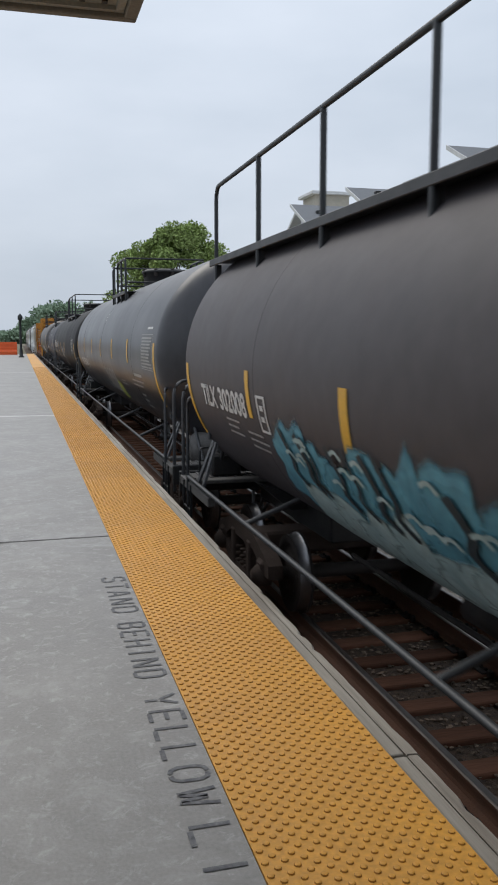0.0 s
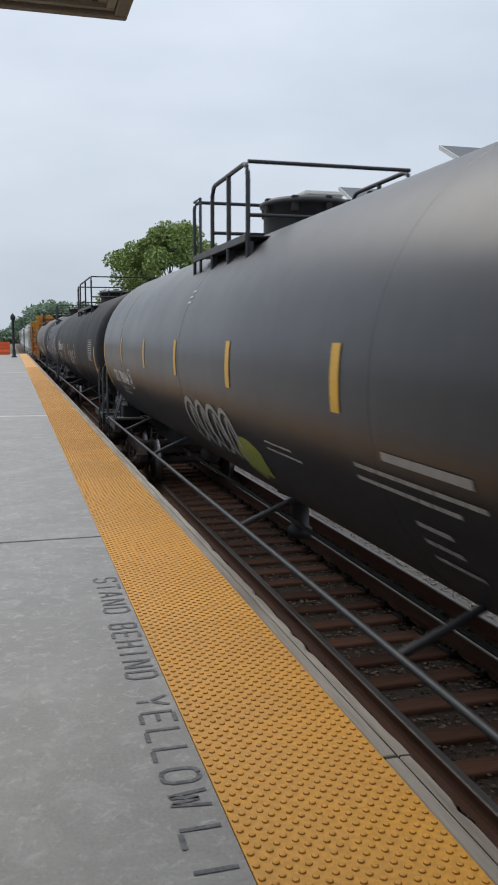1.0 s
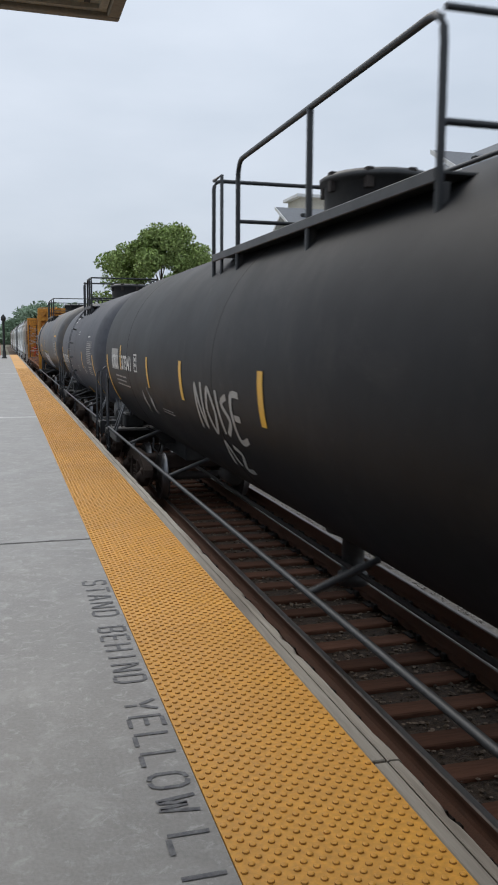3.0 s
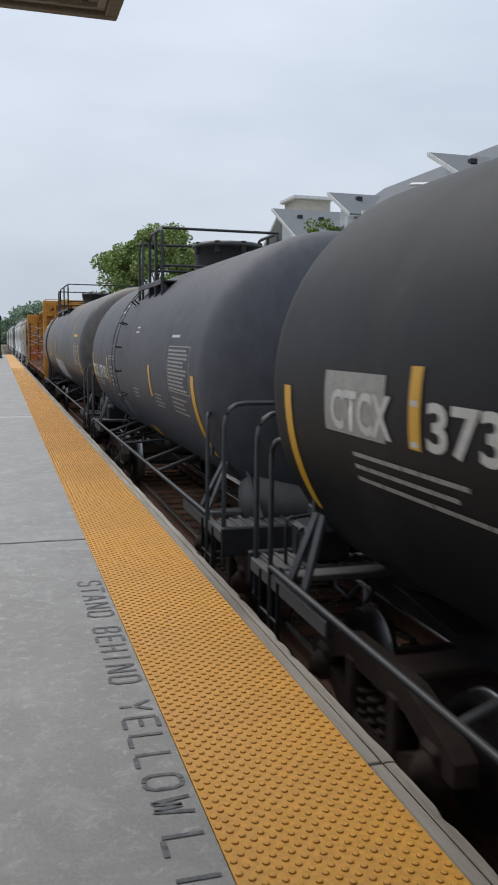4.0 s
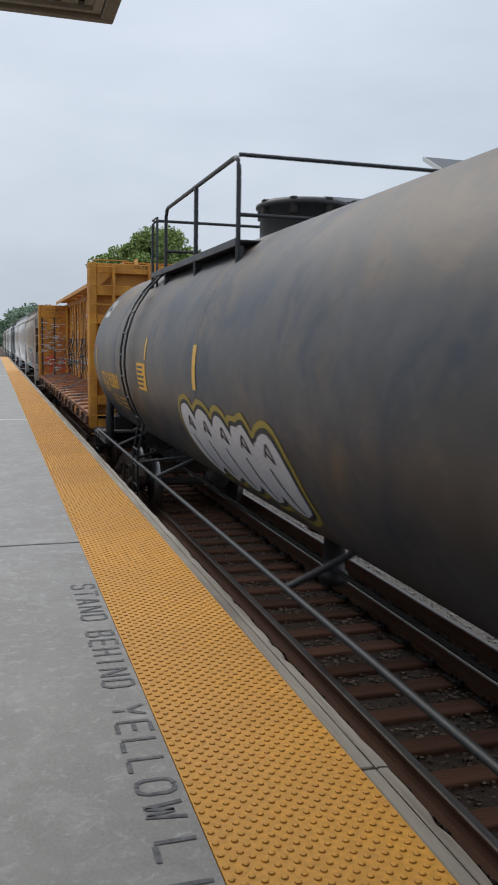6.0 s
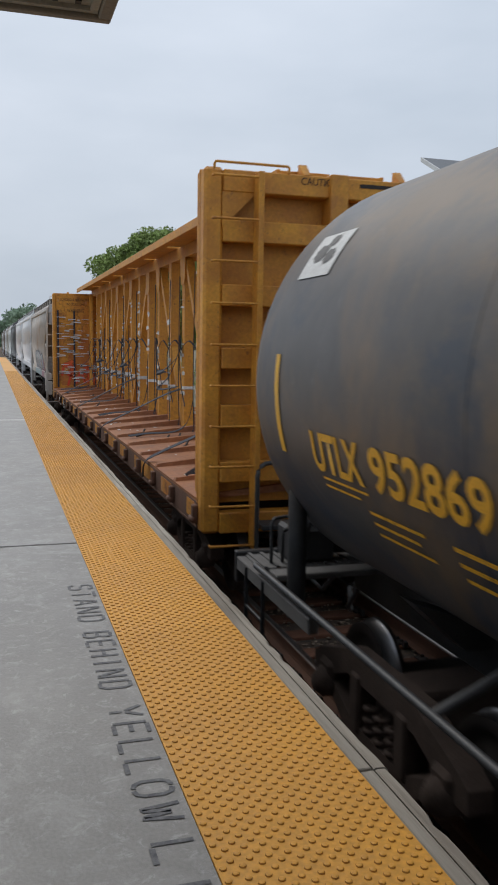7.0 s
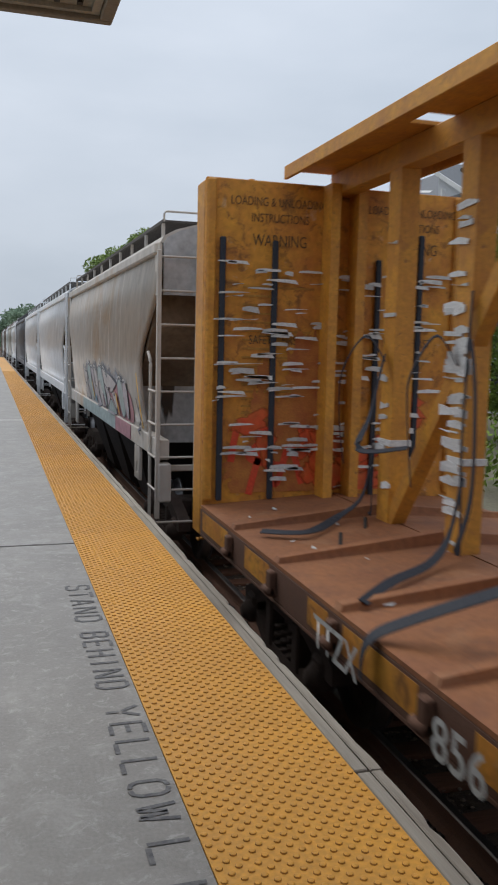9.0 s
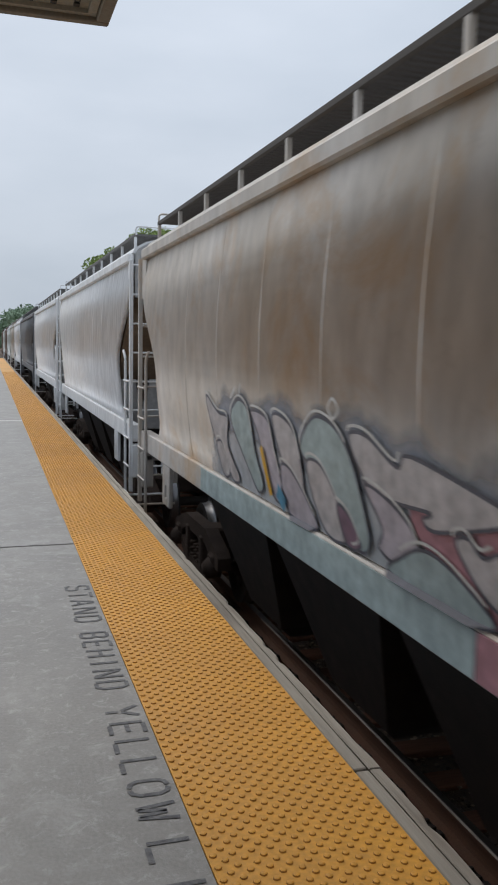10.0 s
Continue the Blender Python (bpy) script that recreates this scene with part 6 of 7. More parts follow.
    for k in range(16):
        x, zz = rng.uniform(-1.25, 0.9), 1.5 + abs(rng.gauss(0, 0.42))
        st = blob(x, zz, rng.uniform(0.15, 0.4), rng.uniform(0.1, 0.3), rng.uniform(-0.6, 0.6), 2, rag=0.9, seed=k)
        me = covered(st.mesh("paint", scrawl), [1.0] + [0.9] * 28 + [0.6] * 28 + [0.0] * 28)
        for v in me.vertices:
            v.co = (min(W - 0.02, max(-W + 0.02, v.co.x)), e - 0.0095 - 0.00004 * k, max(dz + 0.12, v.co.y))
        part("graffiti", me, scrawl, bh, "orange-red spray paint")
    for pts in ([(-1.15, 1.75), (-1.05, 2.15), (-0.75, 2.05), (-0.95, 1.8), (-0.6, 1.7)], [(-0.95, 1.4), (-0.8, 1.85), (-0.65, 1.5), (-0.5, 1.9), (-0.35, 1.5)]):
        st = stroke(pts, 0.075)
        st.v = [(p[0], e - 0.008, p[1]) for p in st.v]
        part("graffiti", st, red, bh, "red scrawl", turned=False)
    stain = material("rust_stain", (0.36, 0.10, 0.035), 0.85, second=(0.5, 0.2, 0.04), scale=5, amount=0.9, bump=0.0)
    for k in range(64):
        x, zz = -0.1 - abs(rng.gauss(0, 0.5)), 1.4 + abs(rng.gauss(0, 0.6))
        st = blob(x, zz, rng.uniform(0.05, 0.2), rng.uniform(0.08, 0.3), rng.uniform(-0.3, 0.3), 2, rag=0.9, seed=k)
        st.v = [(max(-W + 0.02, q[0]), e - 0.0035 - 0.00004 * k, max(dz + 0.12, q[1])) for q in st.v]
        part("rust_stain", st, stain, bh, turned=False)
    for k in range(170):
        m = MB()
        w, hgt = rng.uniform(0.04, 0.36), rng.uniform(0.008, 0.038)
        zz = rng.choice((3.6, 3.25, 2.95, 2.75, 2.55, 2.1, 1.9, 1.7)) + rng.gauss(0, 0.14)
        x = rng.uniform(-1.4, 1.0)
        m.prism([(x, zz), (x + w, zz + rng.uniform(-0.03, 0.03)), (x + w * rng.uniform(0.85, 1.0), zz + hgt), (x + w * 0.4, zz + hgt * 1.25), (x + w * 0.05, zz + hgt * 0.9)], e - 0.062, e - 0.052)
        part("torn_wrap", m, TAPE, bh)
    # scraps left on the deck, cross bearers below it
    m = MB()
    for k in range(70):
        x, y = -rng.uniform(0.15, 1.35), rng.uniform(-half + 0.5, half - 0.5)
        z = dz + 0.09 * (1 + x / W) + 0.012
        a, w = rng.uniform(0, 3.1), rng.uniform(0.015, 0.06)
        c_, s_ = math.cos(a) * w, math.sin(a) * w
        m.add([(x - c_, y - s_, z), (x + s_ * 0.6, y - c_ * 0.6, z), (x + c_, y + s_, z + 0.012), (x - s_ * 0.6, y + c_ * 0.6, z)], [(0, 1, 2, 3)])
    part("litter_scraps", m, TAPE, car, "white scraps of torn wrapping", turned=False)
    for k in range(bays):
        m = MB()
        yy = -half + 2 * half * (k + 0.5) / bays
        m.prism([(-1.36, dz - 0.05), (-0.3, dz - 0.05), (-0.3, 0.7), (-1.36, dz - 0.3)][::-1], yy - 0.04, yy + 0.04)
        m.prism([(1.36, dz - 0.05), (0.3, dz - 0.05), (0.3, 0.7), (1.36, dz - 0.3)], yy - 0.04, yy + 0.04)
        part("cross_bearer", m, IRON, car)
    # hooks left on the deck
    for k in range(12):
        m = MB()
        y = rng.uniform(-half + 1, half - 1)
        x = rng.uniform(-1.2, -0.4)
        m.tube(rail_path([(x, y, dz + 0.03), (x + 0.12, y + 0.1, dz + 0.05), (x + 0.2, y + 0.28, dz + 0.12)], 0, 0.05), 0.018, 5)
        part("chain_hook", m, IRON, car, turned=False)
    mark = text_mesh("TTZX", 0.3, 0.9, bold=0.01)
    for v in mark.vertices:
        v.co = (-W - 0.066, half - 3.42 - v.co.x, dz - 0.29 + v.co.y)
    mark.materials.clear()
    mark.materials.append(DECAL)
    part("reporting_mark", mark, DECAL, car, "white stencilled mark")
    number = text_mesh("856", 0.3, 0.9, bold=0.012)
    for v in number.vertices:
        v.co = (-W - 0.066, half - 4.98 - v.co.x * 1.2, dz - 0.29 + v.co.y)
    number.materials.clear()
    number.materials.append(DECAL)
    part("car_number", number, DECAL, car, "white stencilled number")
    TRAIN.append(car)


def hopper(label, y0, y1, paint, zt=4.2, zb=1.76, walk_mat=None, graffiti=False, far=False):
    """A covered hopper car with rounded sides, sloped ends, ladders and a roof walkway."""
    mid, half = (y0 + y1) / 2, (y1 - y0) / 2
    car = base("covered_hopper_car", label, "hopper car", pose(TRACK_X, mid, RAIL_Z), group="freight train")
    W = 1.58
    # side shell, slightly bulged, cut back at both ends by the slope sheets
    s = MB()
    n = 20
    prof = []
    for k in range(n + 1):
        f = k / n
        prof.append((W - 0.10 * (2 * f - 1) ** 2, zb + (zt - zb) * f))
    for sx in (-1, 1):
        vs, fs = [], []
        for x, z in prof:
            f = (z - zb) / (zt - zb)
            bend = min(1.0, max(0.0, (0.84 - f) / 0.5))
            flare = max(0.0, 0.12 - f) / 0.12
            inset = 1.1 * bend * bend * (3 - 2 * bend) - 0.3 - 0.3 * flare * flare
            for yy in (-half + inset, half - inset):
                vs.append((sx * x, yy, z))
        vs += [(sx * (x - 0.07), yy, z) for (sxx, yy, z), (x, _) in zip([v for v in vs], [p for p in prof for _ in (0, 1)])]
        m2 = 2 * (n + 1)
        for k in range(n):
            fs += [(2 * k, 2 * k + 1, 2 * k + 3, 2 * k + 2), (m2 + 2 * k, m2 + 2 * k + 2, m2 + 2 * k + 3, m2 + 2 * k + 1),
                   (2 * k, 2 * k + 2, m2 + 2 * k + 2, m2 + 2 * k), (2 * k + 1, m2 + 2 * k + 1, m2 + 2 * k + 3, 2 * k + 3)]
        fs += [(0, m2, m2 + 1, 1), (2 * n, 2 * n + 1, m2 + 2 * n + 1, m2 + 2 * n)]
        m = MB()
        m.add(vs, fs, 0, True)
        part("side_sheet", m, paint, car, "smooth steel side sheet")
        # upright weld seams between the side plates
        for k in range(1, 7):
            yy = -half + 1.2 + (2 * half - 2.4) * k / 7
            m = MB()
            vs = [(sx * (x + 0.002), yy + d, z) for x, z in prof for d in (-0.009, 0.009)] + [(sx * (x - 0.01), yy + d, z) for x, z in prof for d in (-0.009, 0.009)]
            q2 = 2 * (n + 1)
            m.add(vs, [f for q in range(n) for f in ((2 * q, 2 * q + 1, 2 * q + 3, 2 * q + 2), (2 * q, 2 * q + 2, q2 + 2 * q + 2, q2 + 2 * q), (2 * q + 1, q2 + 2 * q + 1, q2 + 2 * q + 3, 2 * q + 3))])
            part("weld_seam", m, paint, car, turned=False)
        # eave angle and side sill
        m = MB()
        m.box(min(sx * (W - 0.14), sx * (W - 0.02)), max(sx * (W - 0.14), sx * (W - 0.02)), -half - 0.36, half + 0.36, zt - 0.05, zt + 0.09, 0.02)
        part("eave_rail", m, paint, car)
        m = MB()
        m.box(min(sx * (W - 0.2), sx * (W - 0.06)), max(sx * (W - 0.2), sx * (W - 0.06)), -half - 0.55, half + 0.55, zb - 0.26, zb - 0.004, 0.012)
        part("side_sill", m, paint, car)
    # arched roof
    m = MB()
    arch = [((W - 0.08) * math.cos(a), zt + 0.08 + 0.34 * math.sin(a)) for a in [math.pi * k / 12 for k in range(13)]]
    m.prism(arch, -half - 0.4, half + 0.4)
    part("roof", m, paint, car, "low arched roof")
    # sloped ends, with the end walls between the posts
    for sgn in (-1, 1):
        e = sgn * half
        m = MB()
        pts = [(e - sgn * 0.15, zt), (e - sgn * 0.15, zt - 0.95), (e - sgn * 1.5, zb + 0.35), (e - sgn * 2.2, zb - 0.1), (e - sgn * 2.3, zb - 0.1), (e - sgn * 1.6, zb + 0.45), (e - sgn * 0.25, zt - 0.9), (e - sgn * 0.25, zt)]
        m.prism(pts, -W + 0.1, W - 0.1, "yz")
        part("slope_sheet", m, RUSTY, car, "rusty brown slope sheet")
        m = MB()
        m.box(-0.12, 0.12, min(e - sgn * 0.4, e + sgn * 0.2), max(e - sgn * 0.4, e + sgn * 0.2), 1.1, zt - 0.5, 0.01)
        m.box(-W + 0.12, W - 0.12, min(e - sgn * 1.28, e - sgn * 1.2), max(e - sgn * 1.28, e - sgn * 1.2), zb - 0.25, zb + 0.8, 0.01)
        part("end_wall", m, HOPPER_END, car, "stained grey lower end wall")
        m = MB()
        for sx in (-1, 1):
            m.box(min(sx * (W - 0.05), sx * (W - 0.22)), max(sx * (W - 0.05), sx * (W - 0.22)), min(e + sgn * 0.42, e + sgn * 0.6), max(e + sgn * 0.42, e + sgn * 0.6), zb - 0.8, zb - 0.3, 0.02)
        m.box(-W + 0.1, W - 0.1, min(e + sgn * 0.42, e + sgn * 0.47), max(e + sgn * 0.42, e + sgn * 0.47), zb - 0.42, zb - 0.34, 0.01)
        m.box(-0.3, 0.3, min(e - sgn * 2.4, e + sgn * 0.7), max(e - sgn * 2.4, e + sgn * 0.7), 0.7, 1.08, 0.02)
        part("end_sill", m, paint, car)
        m = MB()
        top_arch = [((W - 0.12) * math.cos(a), zt + 0.06 + 0.34 * math.sin(a)) for a in [math.pi * k / 12 for k in range(13)]]
        m.prism(top_arch + [(-W + 0.12, zt - 0.56), (W - 0.12, zt - 0.56)], min(e + sgn * 0.41, e + sgn * 0.45), max(e + sgn * 0.41, e + sgn * 0.45))
        part("end_panel", m, HOPPER_END, car, "pale grey upper end panel")
        # ladder with two stiles at the near corner, grab irons alone at the other
        m = MB()
        m.box(-W + 0.02, -W + 0.075, e + sgn * 0.55 - 0.03, e + sgn * 0.55 + 0.03, 0.75, zt - 0.02, 0.006)
        m.tube(rail_path([(-W + 0.04, e + sgn * 0.06, 0.55), (-W + 0.04, e + sgn * 0.06, 2.75), (-W + 0.04, e - sgn * 0.12, 2.85)], 0, 0.1), 0.022, 6)
        for k in range(9):
            zz = 0.7 + (zt - 0.8) * k / 8
            if zz < 2.7:
                m.tube([(-W + 0.02, e + sgn * 0.06, zz), (-W + 0.02, e + sgn * 0.55, zz)], 0.016, 6)
            m.tube([(-W + 0.03, e + sgn * 0.55, zz), (-W + 0.55, e + sgn * 0.55, zz)], 0.016, 6)
        m.box(-W + 0.52, -W + 0.58, min(e + sgn * 0.5, e + sgn * 0.56), max(e + sgn * 0.5, e + sgn * 0.56), 1.0, zt, 0.006)
        part("ladder", m, paint, car, "pale steel ladder", turned=False)
        # jacking pad hanging from the sill, with its slot
        m = MB()
        yj = e - sgn * 1.15
        m.box(-W + 0.07, -W + 0.12, yj - 0.2, yj - 0.05, 1.0, zb - 0.26, 0.01)
        m.box(-W + 0.07, -W + 0.12, yj + 0.05, yj + 0.2, 1.0, zb - 0.26, 0.01)
        m.box(-W + 0.07, -W + 0.12, yj - 0.05, yj + 0.05, 1.0, 1.1, 0.01)
        m.box(-W + 0.07, -W + 0.12, yj - 0.05, yj + 0.05, 1.25, zb - 0.26, 0.01)
        part("jacking_pad", m, paint, car)
        for sx in (-1, 1):
            m = MB()
            m.box(min(sx * (W - 0.09), sx * (W - 0.06)), max(sx * (W - 0.09), sx * (W - 0.06)), min(e + sgn * 0.2, e + sgn * 0.5), max(e + sgn * 0.2, e + sgn * 0.5), zt - 0.56, zt + 0.06, 0.005)
            part("end_gusset", m, paint, car)
        if sgn < 0 and not far:
            # soot and rust run down the end wall
            soot = spray("spray_soot", (0.03, 0.022, 0.018), (0.08, 0.05, 0.03), 3.0, 0.8)
            for k, (x, z, w, hh) in enumerate(((-1.05, 2.3, 0.14, 0.6), (-0.55, 2.1, 0.1, 0.45), (-0.3, 2.0, 0.12, 0.5), (0.2, 2.0, 0.2, 0.5))):
                me = covered(blob(x, z, w, hh, 0.0, 2, rag=0.4, seed=k).mesh("paint", soot), [1.0] + [0.85] * 28 + [0.55] * 28 + [0.0] * 28)
                for v in me.vertices:
                    v.co = (v.co.x, e + 1.192 - 0.001 * k, min(zb + 0.79, max(zb - 0.24, v.co.y)))
                part("soot_stain", me, soot, car)
        truck(car, e - sgn * 1.1)
        coupler(car, e + sgn * 0.55, sgn, 0.45)
        if sgn < 0 and not far:
            m = MB()
            m.lathe([(0.0, -0.5), (0.2, -0.48), (0.24, -0.4), (0.24, 0.4), (0.2, 0.48), (0.0, 0.5)], 16, "x", (-0.4, e + 0.1, 1.35))
            part("air_reservoir", m, GRATE, car, "dull grey air reservoir")
    # bottom bays down to the outlets
    for k in range(3):
        m = MB()
        w1 = (half - 2.3) / 3
        yy = (k - 1) * 2 * w1
        vs = [(x * 1.36, yy + y * w1 * 0.98, zb - 0.2) for x, y in ((-1, -1), (1, -1), (1, 1), (-1, 1))] + [(x * 0.95, yy + y * w1 * 0.45, 0.32) for x, y in ((-1, -1), (1, -1), (1, 1), (-1, 1))]
        m.add(vs, [(0, 1, 2, 3), (7, 6, 5, 4), (0, 4, 5, 1), (1, 5, 6, 2), (2, 6, 7, 3), (3, 7, 4, 0)])
        m.box(-0.8, 0.8, yy - 0.3, yy + 0.3, 0.16, 0.33, 0.01)
        part("discharge_hopper", m, IRON, car)
    m = MB()
    m.box(-0.25, 0.25, -half + 1.0, half - 1.0, 0.85, 1.3, 0.02)
    part("centre_sill", m, IRON, car)
    # roof walkway on posts, with grating
    wm = walk_mat or GRATE
    zw = zt + 0.42
    for x0, x1 in ((-1.4, -0.4), (0.4, 1.4)):
        m = MB()
        m.box(x0, x0 + 0.04, -half - 0.05, half + 0.05, zw - 0.05, zw, 0.005)
        m.box(x1 - 0.04, x1, -half - 0.05, half + 0.05, zw - 0.05, zw, 0.005)
        cnt = int((2 * half + 0.1) / (0.16 if far else 0.085))
        for k in range(cnt):
            yy = -half - 0.05 + (2 * half + 0.1) * k / cnt
            m.box(x0 + 0.04, x1 - 0.04, yy, yy + 0.042, zw - 0.035, zw - 0.008)
        part("roof_walkway", m, wm, car, "dark steel grating walkway", turned=False)
    for k in range(10):
        yy = -half + 2 * half * k / 9
        for x in (-1.4, 1.36):
            m = MB()
            m.box(x, x + 0.04, yy - 0.025, yy + 0.025, zt + 0.08, zw - 0.05, 0.004)
            part("walkway_post", m, paint, car)
    for sgn in (-1, 1):
        m = MB()
        m.tube(rail_path([(-1.38, sgn * (half + 0.05), zw - 0.03), (-1.38, sgn * (half + 0.05), zw + 0.1), (-0.45, sgn * (half + 0.05), zw + 0.1), (-0.45, sgn * (half + 0.05), zw - 0.03)], 0, 0.05), 0.014, 6)
        part("walkway_grab", m, paint, car, turned=False)
    if graffiti:
        def lay(mb, lift):
            out = []
            for p in mb.v:
                f = (p[1] - zb) / (zt - zb)
                x = W - 0.10 * (2 * f - 1) ** 2 if p[1] > zb - 0.002 else W - 0.058
                out.append((-x - lift, 2.25 - p[0], p[1]))
            mb.v = out
            return mb

        def smooth(pts, n=5):
            out = []
            for i in range(len(pts)):
                p0, p1, p2, p3 = [Vector(pts[(i + j) % len(pts)]) for j in (-1, 0, 1, 2)]
                for k in range(n):
                    t = k / n
                    out.append(0.5 * ((2 * p1) + (p2 - p0) * t + (2 * p0 - 5 * p1 + 4 * p2 - p3) * t * t + (3 * p1 - p0 - 3 * p2 + p3) * t ** 3))
            return out

        def patch(pts):
            """A flat outline cut into level bands, so that it follows the bulge of the side."""
            bm = bmesh.new()
            bm.faces.new([bm.verts.new((p[0], p[1], 0)) for p in pts])
            z = 1.5
            while z < 3.0:
                bmesh.ops.bisect_plane(bm, geom=bm.verts[:] + bm.edges[:] + bm.faces[:], plane_co=(0, z, 0), plane_no=(0, 1, 0))
                z += 0.065
            bmesh.ops.triangulate(bm, faces=bm.faces[:])
            bm.verts.index_update()
            m = MB()
            m.add([tuple(v.co) for v in bm.verts], [tuple(v.index for v in f.verts) for f in bm.faces])
            bm.free()
            return m
        cols = {nm: material("graffiti_" + nm, c, 0.6,  second=tuple(q * 0.72 for q in c), scale=5, amount=0.9, grain=10, bump=0.0) for nm, c in
                (("mint", (0.37, 0.45, 0.45)), ("lilac", (0.46, 0.42, 0.46)), ("pale", (0.5, 0.47, 0.47)), ("pink", (0.44, 0.22, 0.25)), ("blue", (0.09, 0.28, 0.42)), ("navy", (0.1, 0.1, 0.125)), ("plum", (0.24, 0.15, 0.2)))}
        rng = random.Random(6)
        # soft haze behind and above the letters, thinning out upwards
        haze = spray("spray_haze", (0.22, 0.235, 0.27), (0.30, 0.30, 0.33), 2.0, 1.0)
        wash = spray("spray_wash", (0.42, 0.42, 0.44), (0.33, 0.37, 0.40), 2.6, 1.0)
        for mat, zlow, zhigh, lf, full in ((haze, 1.765, 2.78, 0.003, 0.9), (wash, 1.765, 2.3, 0.006, 1.0)):
            g = sheet(7.0, zhigh - zlow, 40, 14)
            cover = []
            for p in g.v:
                fx, fz = p[0] / 7.0, p[1] / (zhigh - zlow)
                edge = min(1.0, fx * 7, (1 - fx) * 7)
                cover.append(full * edge * min(1.0, max(0.0, (1.0 - fz) * 2.2)))
            g.v = [(p[0] - 0.3, p[1] + zlow - 0.28 * max(0.0, p[0] - 4.2) / 2.8 * (p[1] / (zhigh - zlow)), 0) for p in g.v]
            part("graffiti_haze", covered(lay(g, lf).mesh("paint", mat), cover), mat, car, "blue-grey spray haze")
        lift = 0.016
        letters = (("pink", ((4.1, 2.1), (5.0, 2.2), (6.3, 2.1), (6.35, 1.55), (4.6, 1.55), (4.2, 1.8))),
                   ("pale", ((0.02, 2.46), (0.42, 2.3), (0.74, 2.26), (0.68, 1.95), (0.95, 1.62), (0.72, 1.56), (0.52, 1.85), (0.28, 1.95))),
                   ("pale", ((0.3, 1.9), (0.5, 1.95), (0.66, 1.64), (0.45, 1.56))),
                   ("mint", ((0.86, 2.28), (1.1, 2.5), (1.38, 2.4), (1.5, 2.0), (1.62, 1.7), (1.48, 1.58), (1.3, 1.75), (1.12, 1.95))),
                   ("lilac", ((1.46, 2.42), (1.85, 2.38), (1.98, 2.1), (2.1, 1.7), (1.9, 1.6), (1.72, 1.9), (1.62, 2.2))),
                   ("pale", ((1.98, 2.4), (2.2, 2.44), (2.45, 2.3), (2.55, 1.9), (2.4, 1.7), (2.2, 1.95))),
                   ("lilac", ((2.1, 1.95), (2.3, 1.98), (2.6, 1.75), (2.72, 1.54), (2.2, 1.54))),
                   ("mint", ((2.55, 2.2), (2.8, 2.5), (3.15, 2.46), (3.4, 2.2), (3.55, 1.7), (3.4, 1.56), (3.2, 1.75), (2.9, 2.0))),
                   ("pale", ((2.65, 2.1), (2.9, 2.12), (3.15, 1.85), (3.25, 1.6), (2.95, 1.54), (2.75, 1.75))),
                   ("plum", ((3.12, 1.85), (3.3, 1.8), (3.42, 1.6), (3.22, 1.56))),
                   ("pale", ((3.36, 2.42), (3.6, 2.46), (3.95, 2.3), (4.1, 2.4), (4.95, 2.24), (5.0, 2.2), (4.35, 1.98), (4.2, 2.02), (4.28, 2.08), (3.9, 2.06), (3.6, 2.1))),
                   ("lilac", ((3.55, 2.1), (3.85, 2.05), (4.1, 1.9), (4.12, 1.72), (3.88, 1.62), (3.68, 1.68), (3.74, 1.84))),
                   ("mint", ((3.95, 1.7), (4.2, 1.82), (4.5, 1.75), (4.75, 1.54), (3.8, 1.53))),
                   ("pale", ((4.5, 1.95), (4.6, 2.02), (4.72, 1.94), (4.86, 2.0), (4.94, 1.86), (4.9, 1.66), (4.7, 1.72))),
                   ("mint", ((5.2, 2.2), (5.5, 2.35), (5.75, 2.1), (5.8, 1.7), (5.5, 1.56), (5.3, 1.8))),
                   ("lilac", ((5.75, 2.2), (6.0, 2.3), (6.2, 2.0), (6.1, 1.6), (5.85, 1.7))))
        for k, (nm, pts) in enumerate(letters):
            line = [Vector((q[0], max(1.764, 1.775 + (q[1] - 1.54) * 0.77))) for q in smooth(pts)]
            part("graffiti", lay(patch(line), lift + 0.0012 * k), cols[nm], car, "sprayed wild letters in pale tones", turned=False)
            if nm != "pink":
                ring = [tuple(q) for q in line] + [tuple(line[0])]
                part("graffiti_outline", lay(stroke(ring, 0.021, 1), lift + 0.0012 * k + 0.0007), cols["navy"], car, turned=False)
                up = [(q[0] - 0.02, q[1] + 0.035) for q in line[:14]]
                part("graffiti_shine", lay(stroke(up, 0.018, 1), lift + 0.0012 * k + 0.0009), DECAL, car, turned=False)
        lift = 0.04
        for pts, w, mat in (([(1.72, 2.2), (1.86, 1.85)], 0.07, REFLECTIVE), ([(4.98, 2.14), (5.1, 1.8)], 0.1, REFLECTIVE), ([(7.16, 2.55), (7.26, 2.2), (7.34, 1.8)], 0.075, REFLECTIVE), ([(2.02, 1.92), (2.16, 1.82)], 0.13, cols["blue"]), ([(3.08, 2.6), (3.16, 2.66), (3.24, 2.6), (3.16, 2.54), (3.08, 2.6)], 0.02, DECAL),
                            ([(0.95, 2.52), (1.1, 2.62)], 0.02, DECAL), ([(1.2, 2.55), (1.25, 2.66)], 0.02, DECAL), ([(7.0, 2.2), (7.2, 1.9), (7.05, 1.8), (7.3, 1.7)], 0.05, cols["navy"]), ([(7.3, 2.15), (7.15, 2.0), (7.4, 1.85)], 0.05, cols["navy"])):
            part("graffiti_line", lay(stroke(pts, w), lift), mat, car, turned=False)
        strip = MB()
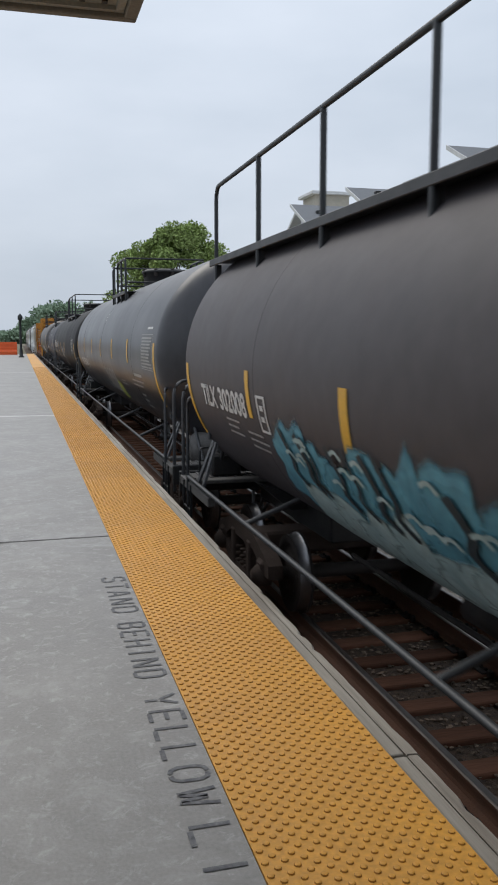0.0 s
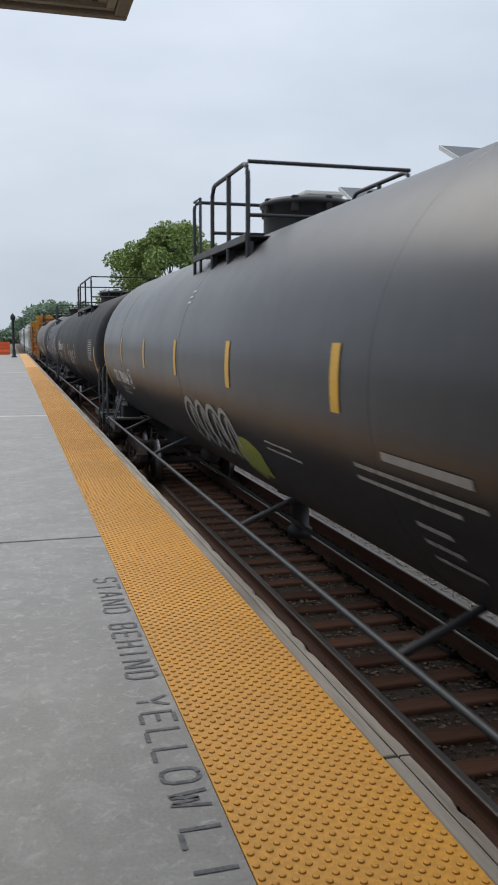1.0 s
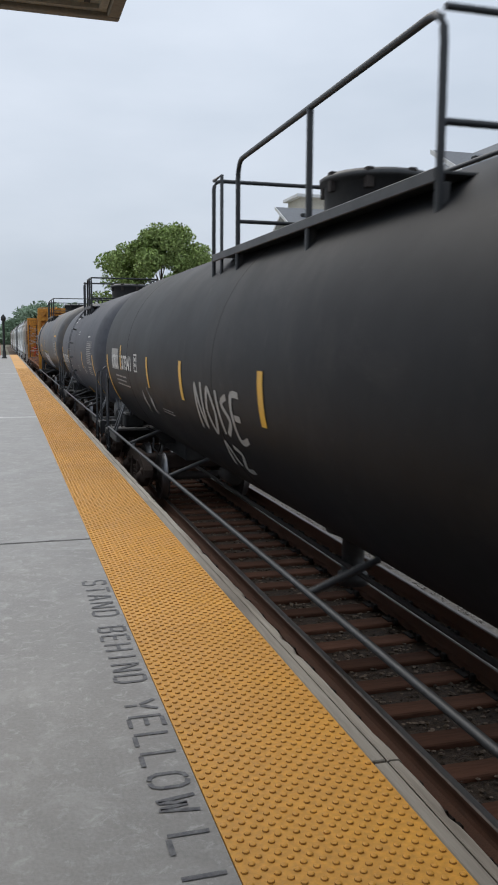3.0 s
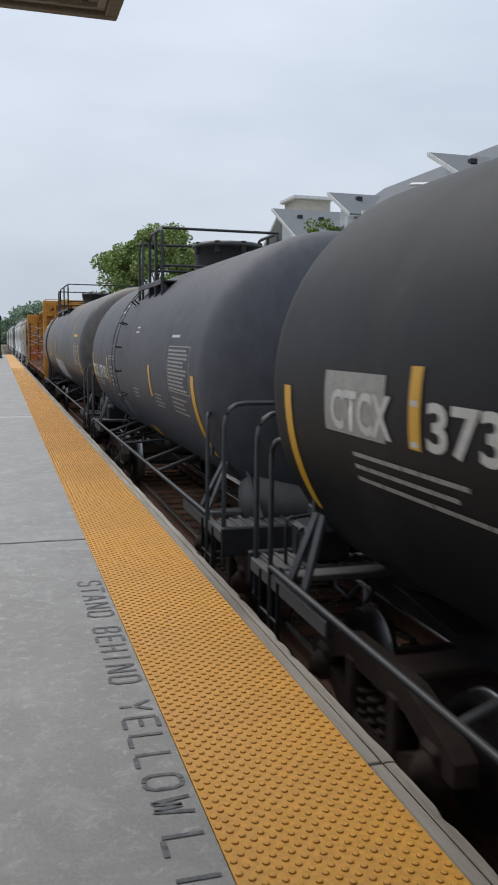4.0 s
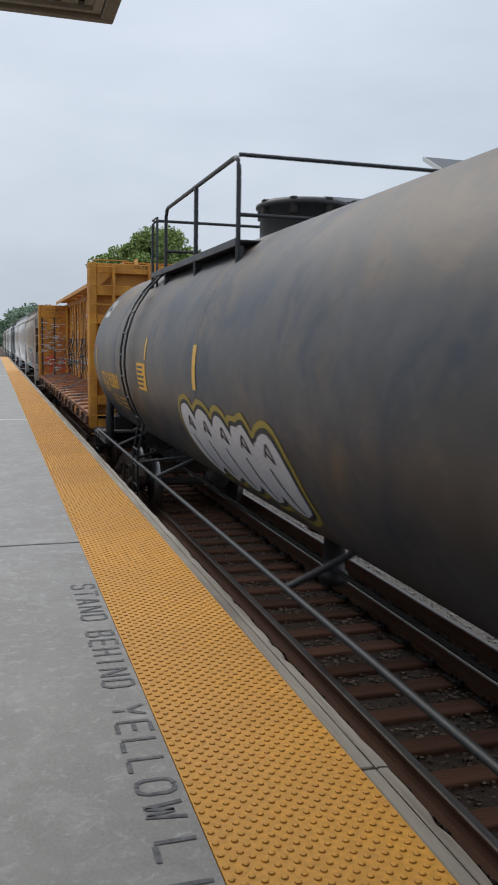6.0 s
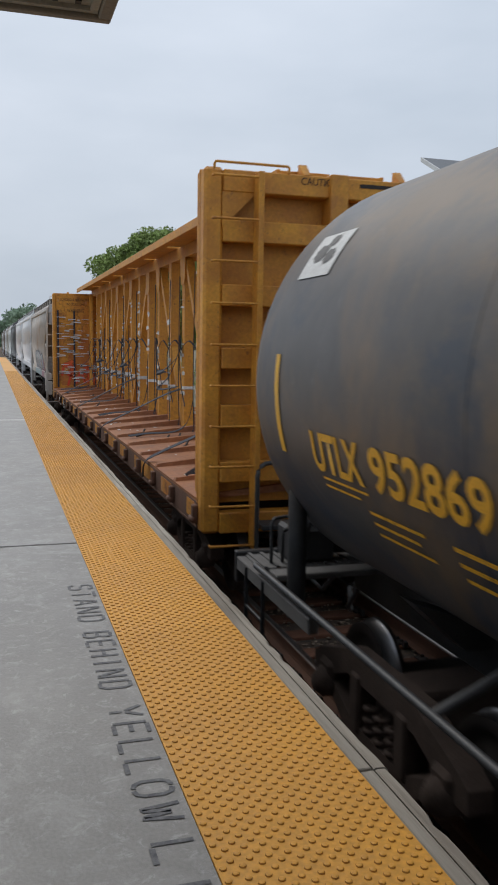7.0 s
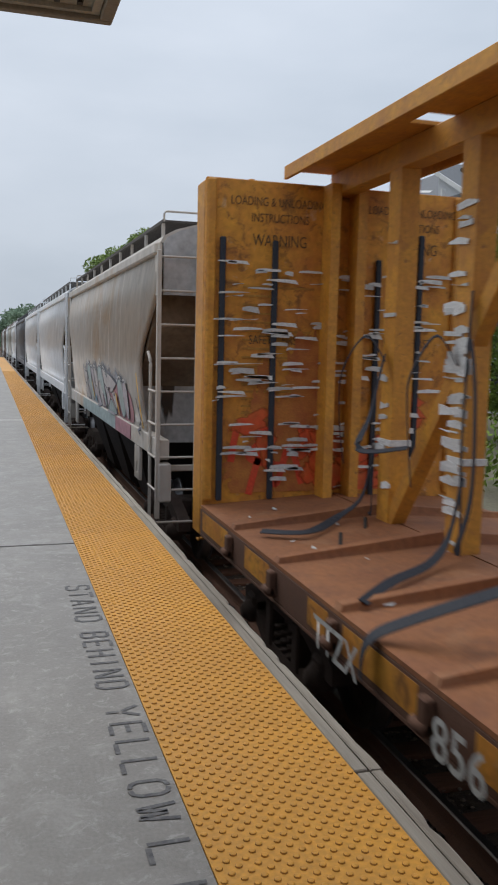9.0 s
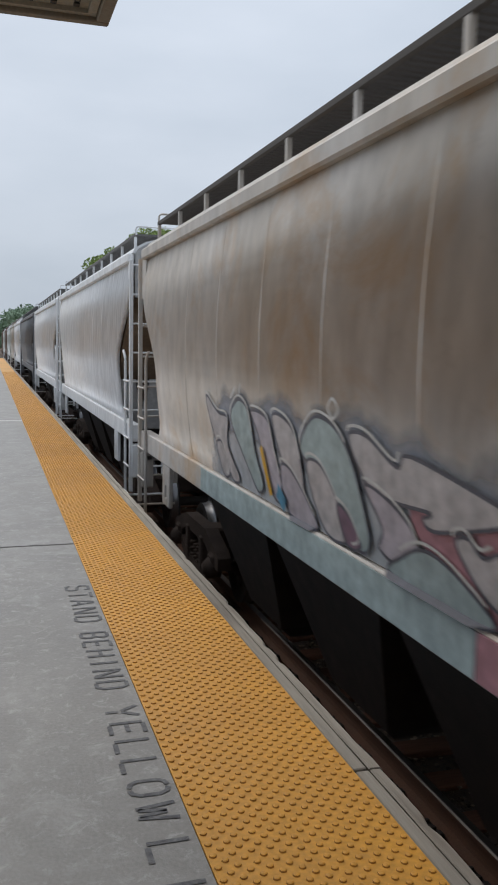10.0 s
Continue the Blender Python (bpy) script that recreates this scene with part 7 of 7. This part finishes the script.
        strip.box(-W + 0.048, -W + 0.058, -2.4, half - 3.0, zb - 0.24, zb - 0.02)
        part("painted_sill", strip, cols["mint"], car, "mint overspray")
        strip = MB()
        strip.box(-W + 0.048, -W + 0.058, -4.0, -2.41, zb - 0.24, zb - 0.02)
        part("painted_sill", strip, cols["pink"], car, "pink overspray")
    TRAIN.append(car)


def hoppers():
    tan = material("hopper_tan", (0.56, 0.53, 0.50), 0.55, second=(0.48, 0.42, 0.35), scale=0.6, amount=0.85, grain=5, bump=0.03, stretch=(1, 1.0, 0.5))
    blotches(tan, (0.46, 0.29, 0.14), 0.55, 0.52, 0.68, 0.75)
    blotches(tan, (0.3, 0.26, 0.22), 2.5, 0.56, 0.72, 0.4)
    white = material("hopper_white", (0.80, 0.81, 0.82), 0.5, second=(0.72, 0.72, 0.72), scale=0.8, amount=0.8, grain=8, bump=0.04, stretch=(1, 1.2, 0.35))
    white2 = material("hopper_pale", (0.83, 0.84, 0.85), 0.5, second=(0.75, 0.75, 0.75), scale=0.8, amount=0.8, grain=8, bump=0.04, stretch=(1, 1.2, 0.35))
    grey = material("hopper_grey", (0.16, 0.165, 0.175), 0.6, second=(0.11, 0.11, 0.115), scale=0.8, amount=0.8, grain=8, bump=0.04)
    rust = material("hopper_brown", (0.20, 0.13, 0.10), 0.7, scale=0.9, grain=8, bump=0.04)
    hopper("dusty tan covered hopper with pastel graffiti and dark walkway", 110.4, 121.6, tan, zt=4.13, graffiti=True, walk_mat=material("walkway_brown", (0.085, 0.074, 0.066), 0.8, scale=6))
    hopper("pale grey covered hopper with a grating walkway", 123.5, 135.5, white)
    hopper("white covered hopper with black end cap", 137.6, 149.4, white2)
    hopper("dark grey covered hopper", 151.8, 166.8, grey, far=True)
    hopper("white covered hopper in the distance", 169.0, 180.6, white2, far=True)
    hopper("dusty tan covered hopper in the distance", 182.6, 194.2, tan, far=True)
    hopper("white covered hopper in the distance", 196.2, 207.8, white, far=True)
    hopper("brown covered hopper in the distance", 209.8, 222.4, rust, far=True)
    hopper("pale covered hopper in the distance", 224.4, 236.0, white, far=True)
    hopper("brown covered hopper in the distance", 238.0, 250.6, rust, far=True)


def motions():
    """Rolls the train along the track and turns its wheels."""
    times = [0.25 * k for k in range(41)]
    for car in TRAIN:
        y = car.location.y
        walk(car, [(t, pose(TRACK_X, y - gone(t), RAIL_Z)) for t in times])
    for ob, r in car_axles:
        y = ob.matrix_basis.translation.y
        car = ob.parent.parent
        if car.location.y > 100 - 82 + 100:
            continue
        rows = []
        for k in range(151):
            t = min(10.0, k * 2 / 30)
            rows.append((t, pose(0, y, r, math.degrees(gone(t) / r) % 360)))
        walk(ob, rows)


build_ground()
build_platform()
build_canopy()
build_platform_end()
build_houses()
build_plants()
tanks()
centerbeam()
hoppers()
build_tracks()
build_stones()
motions()
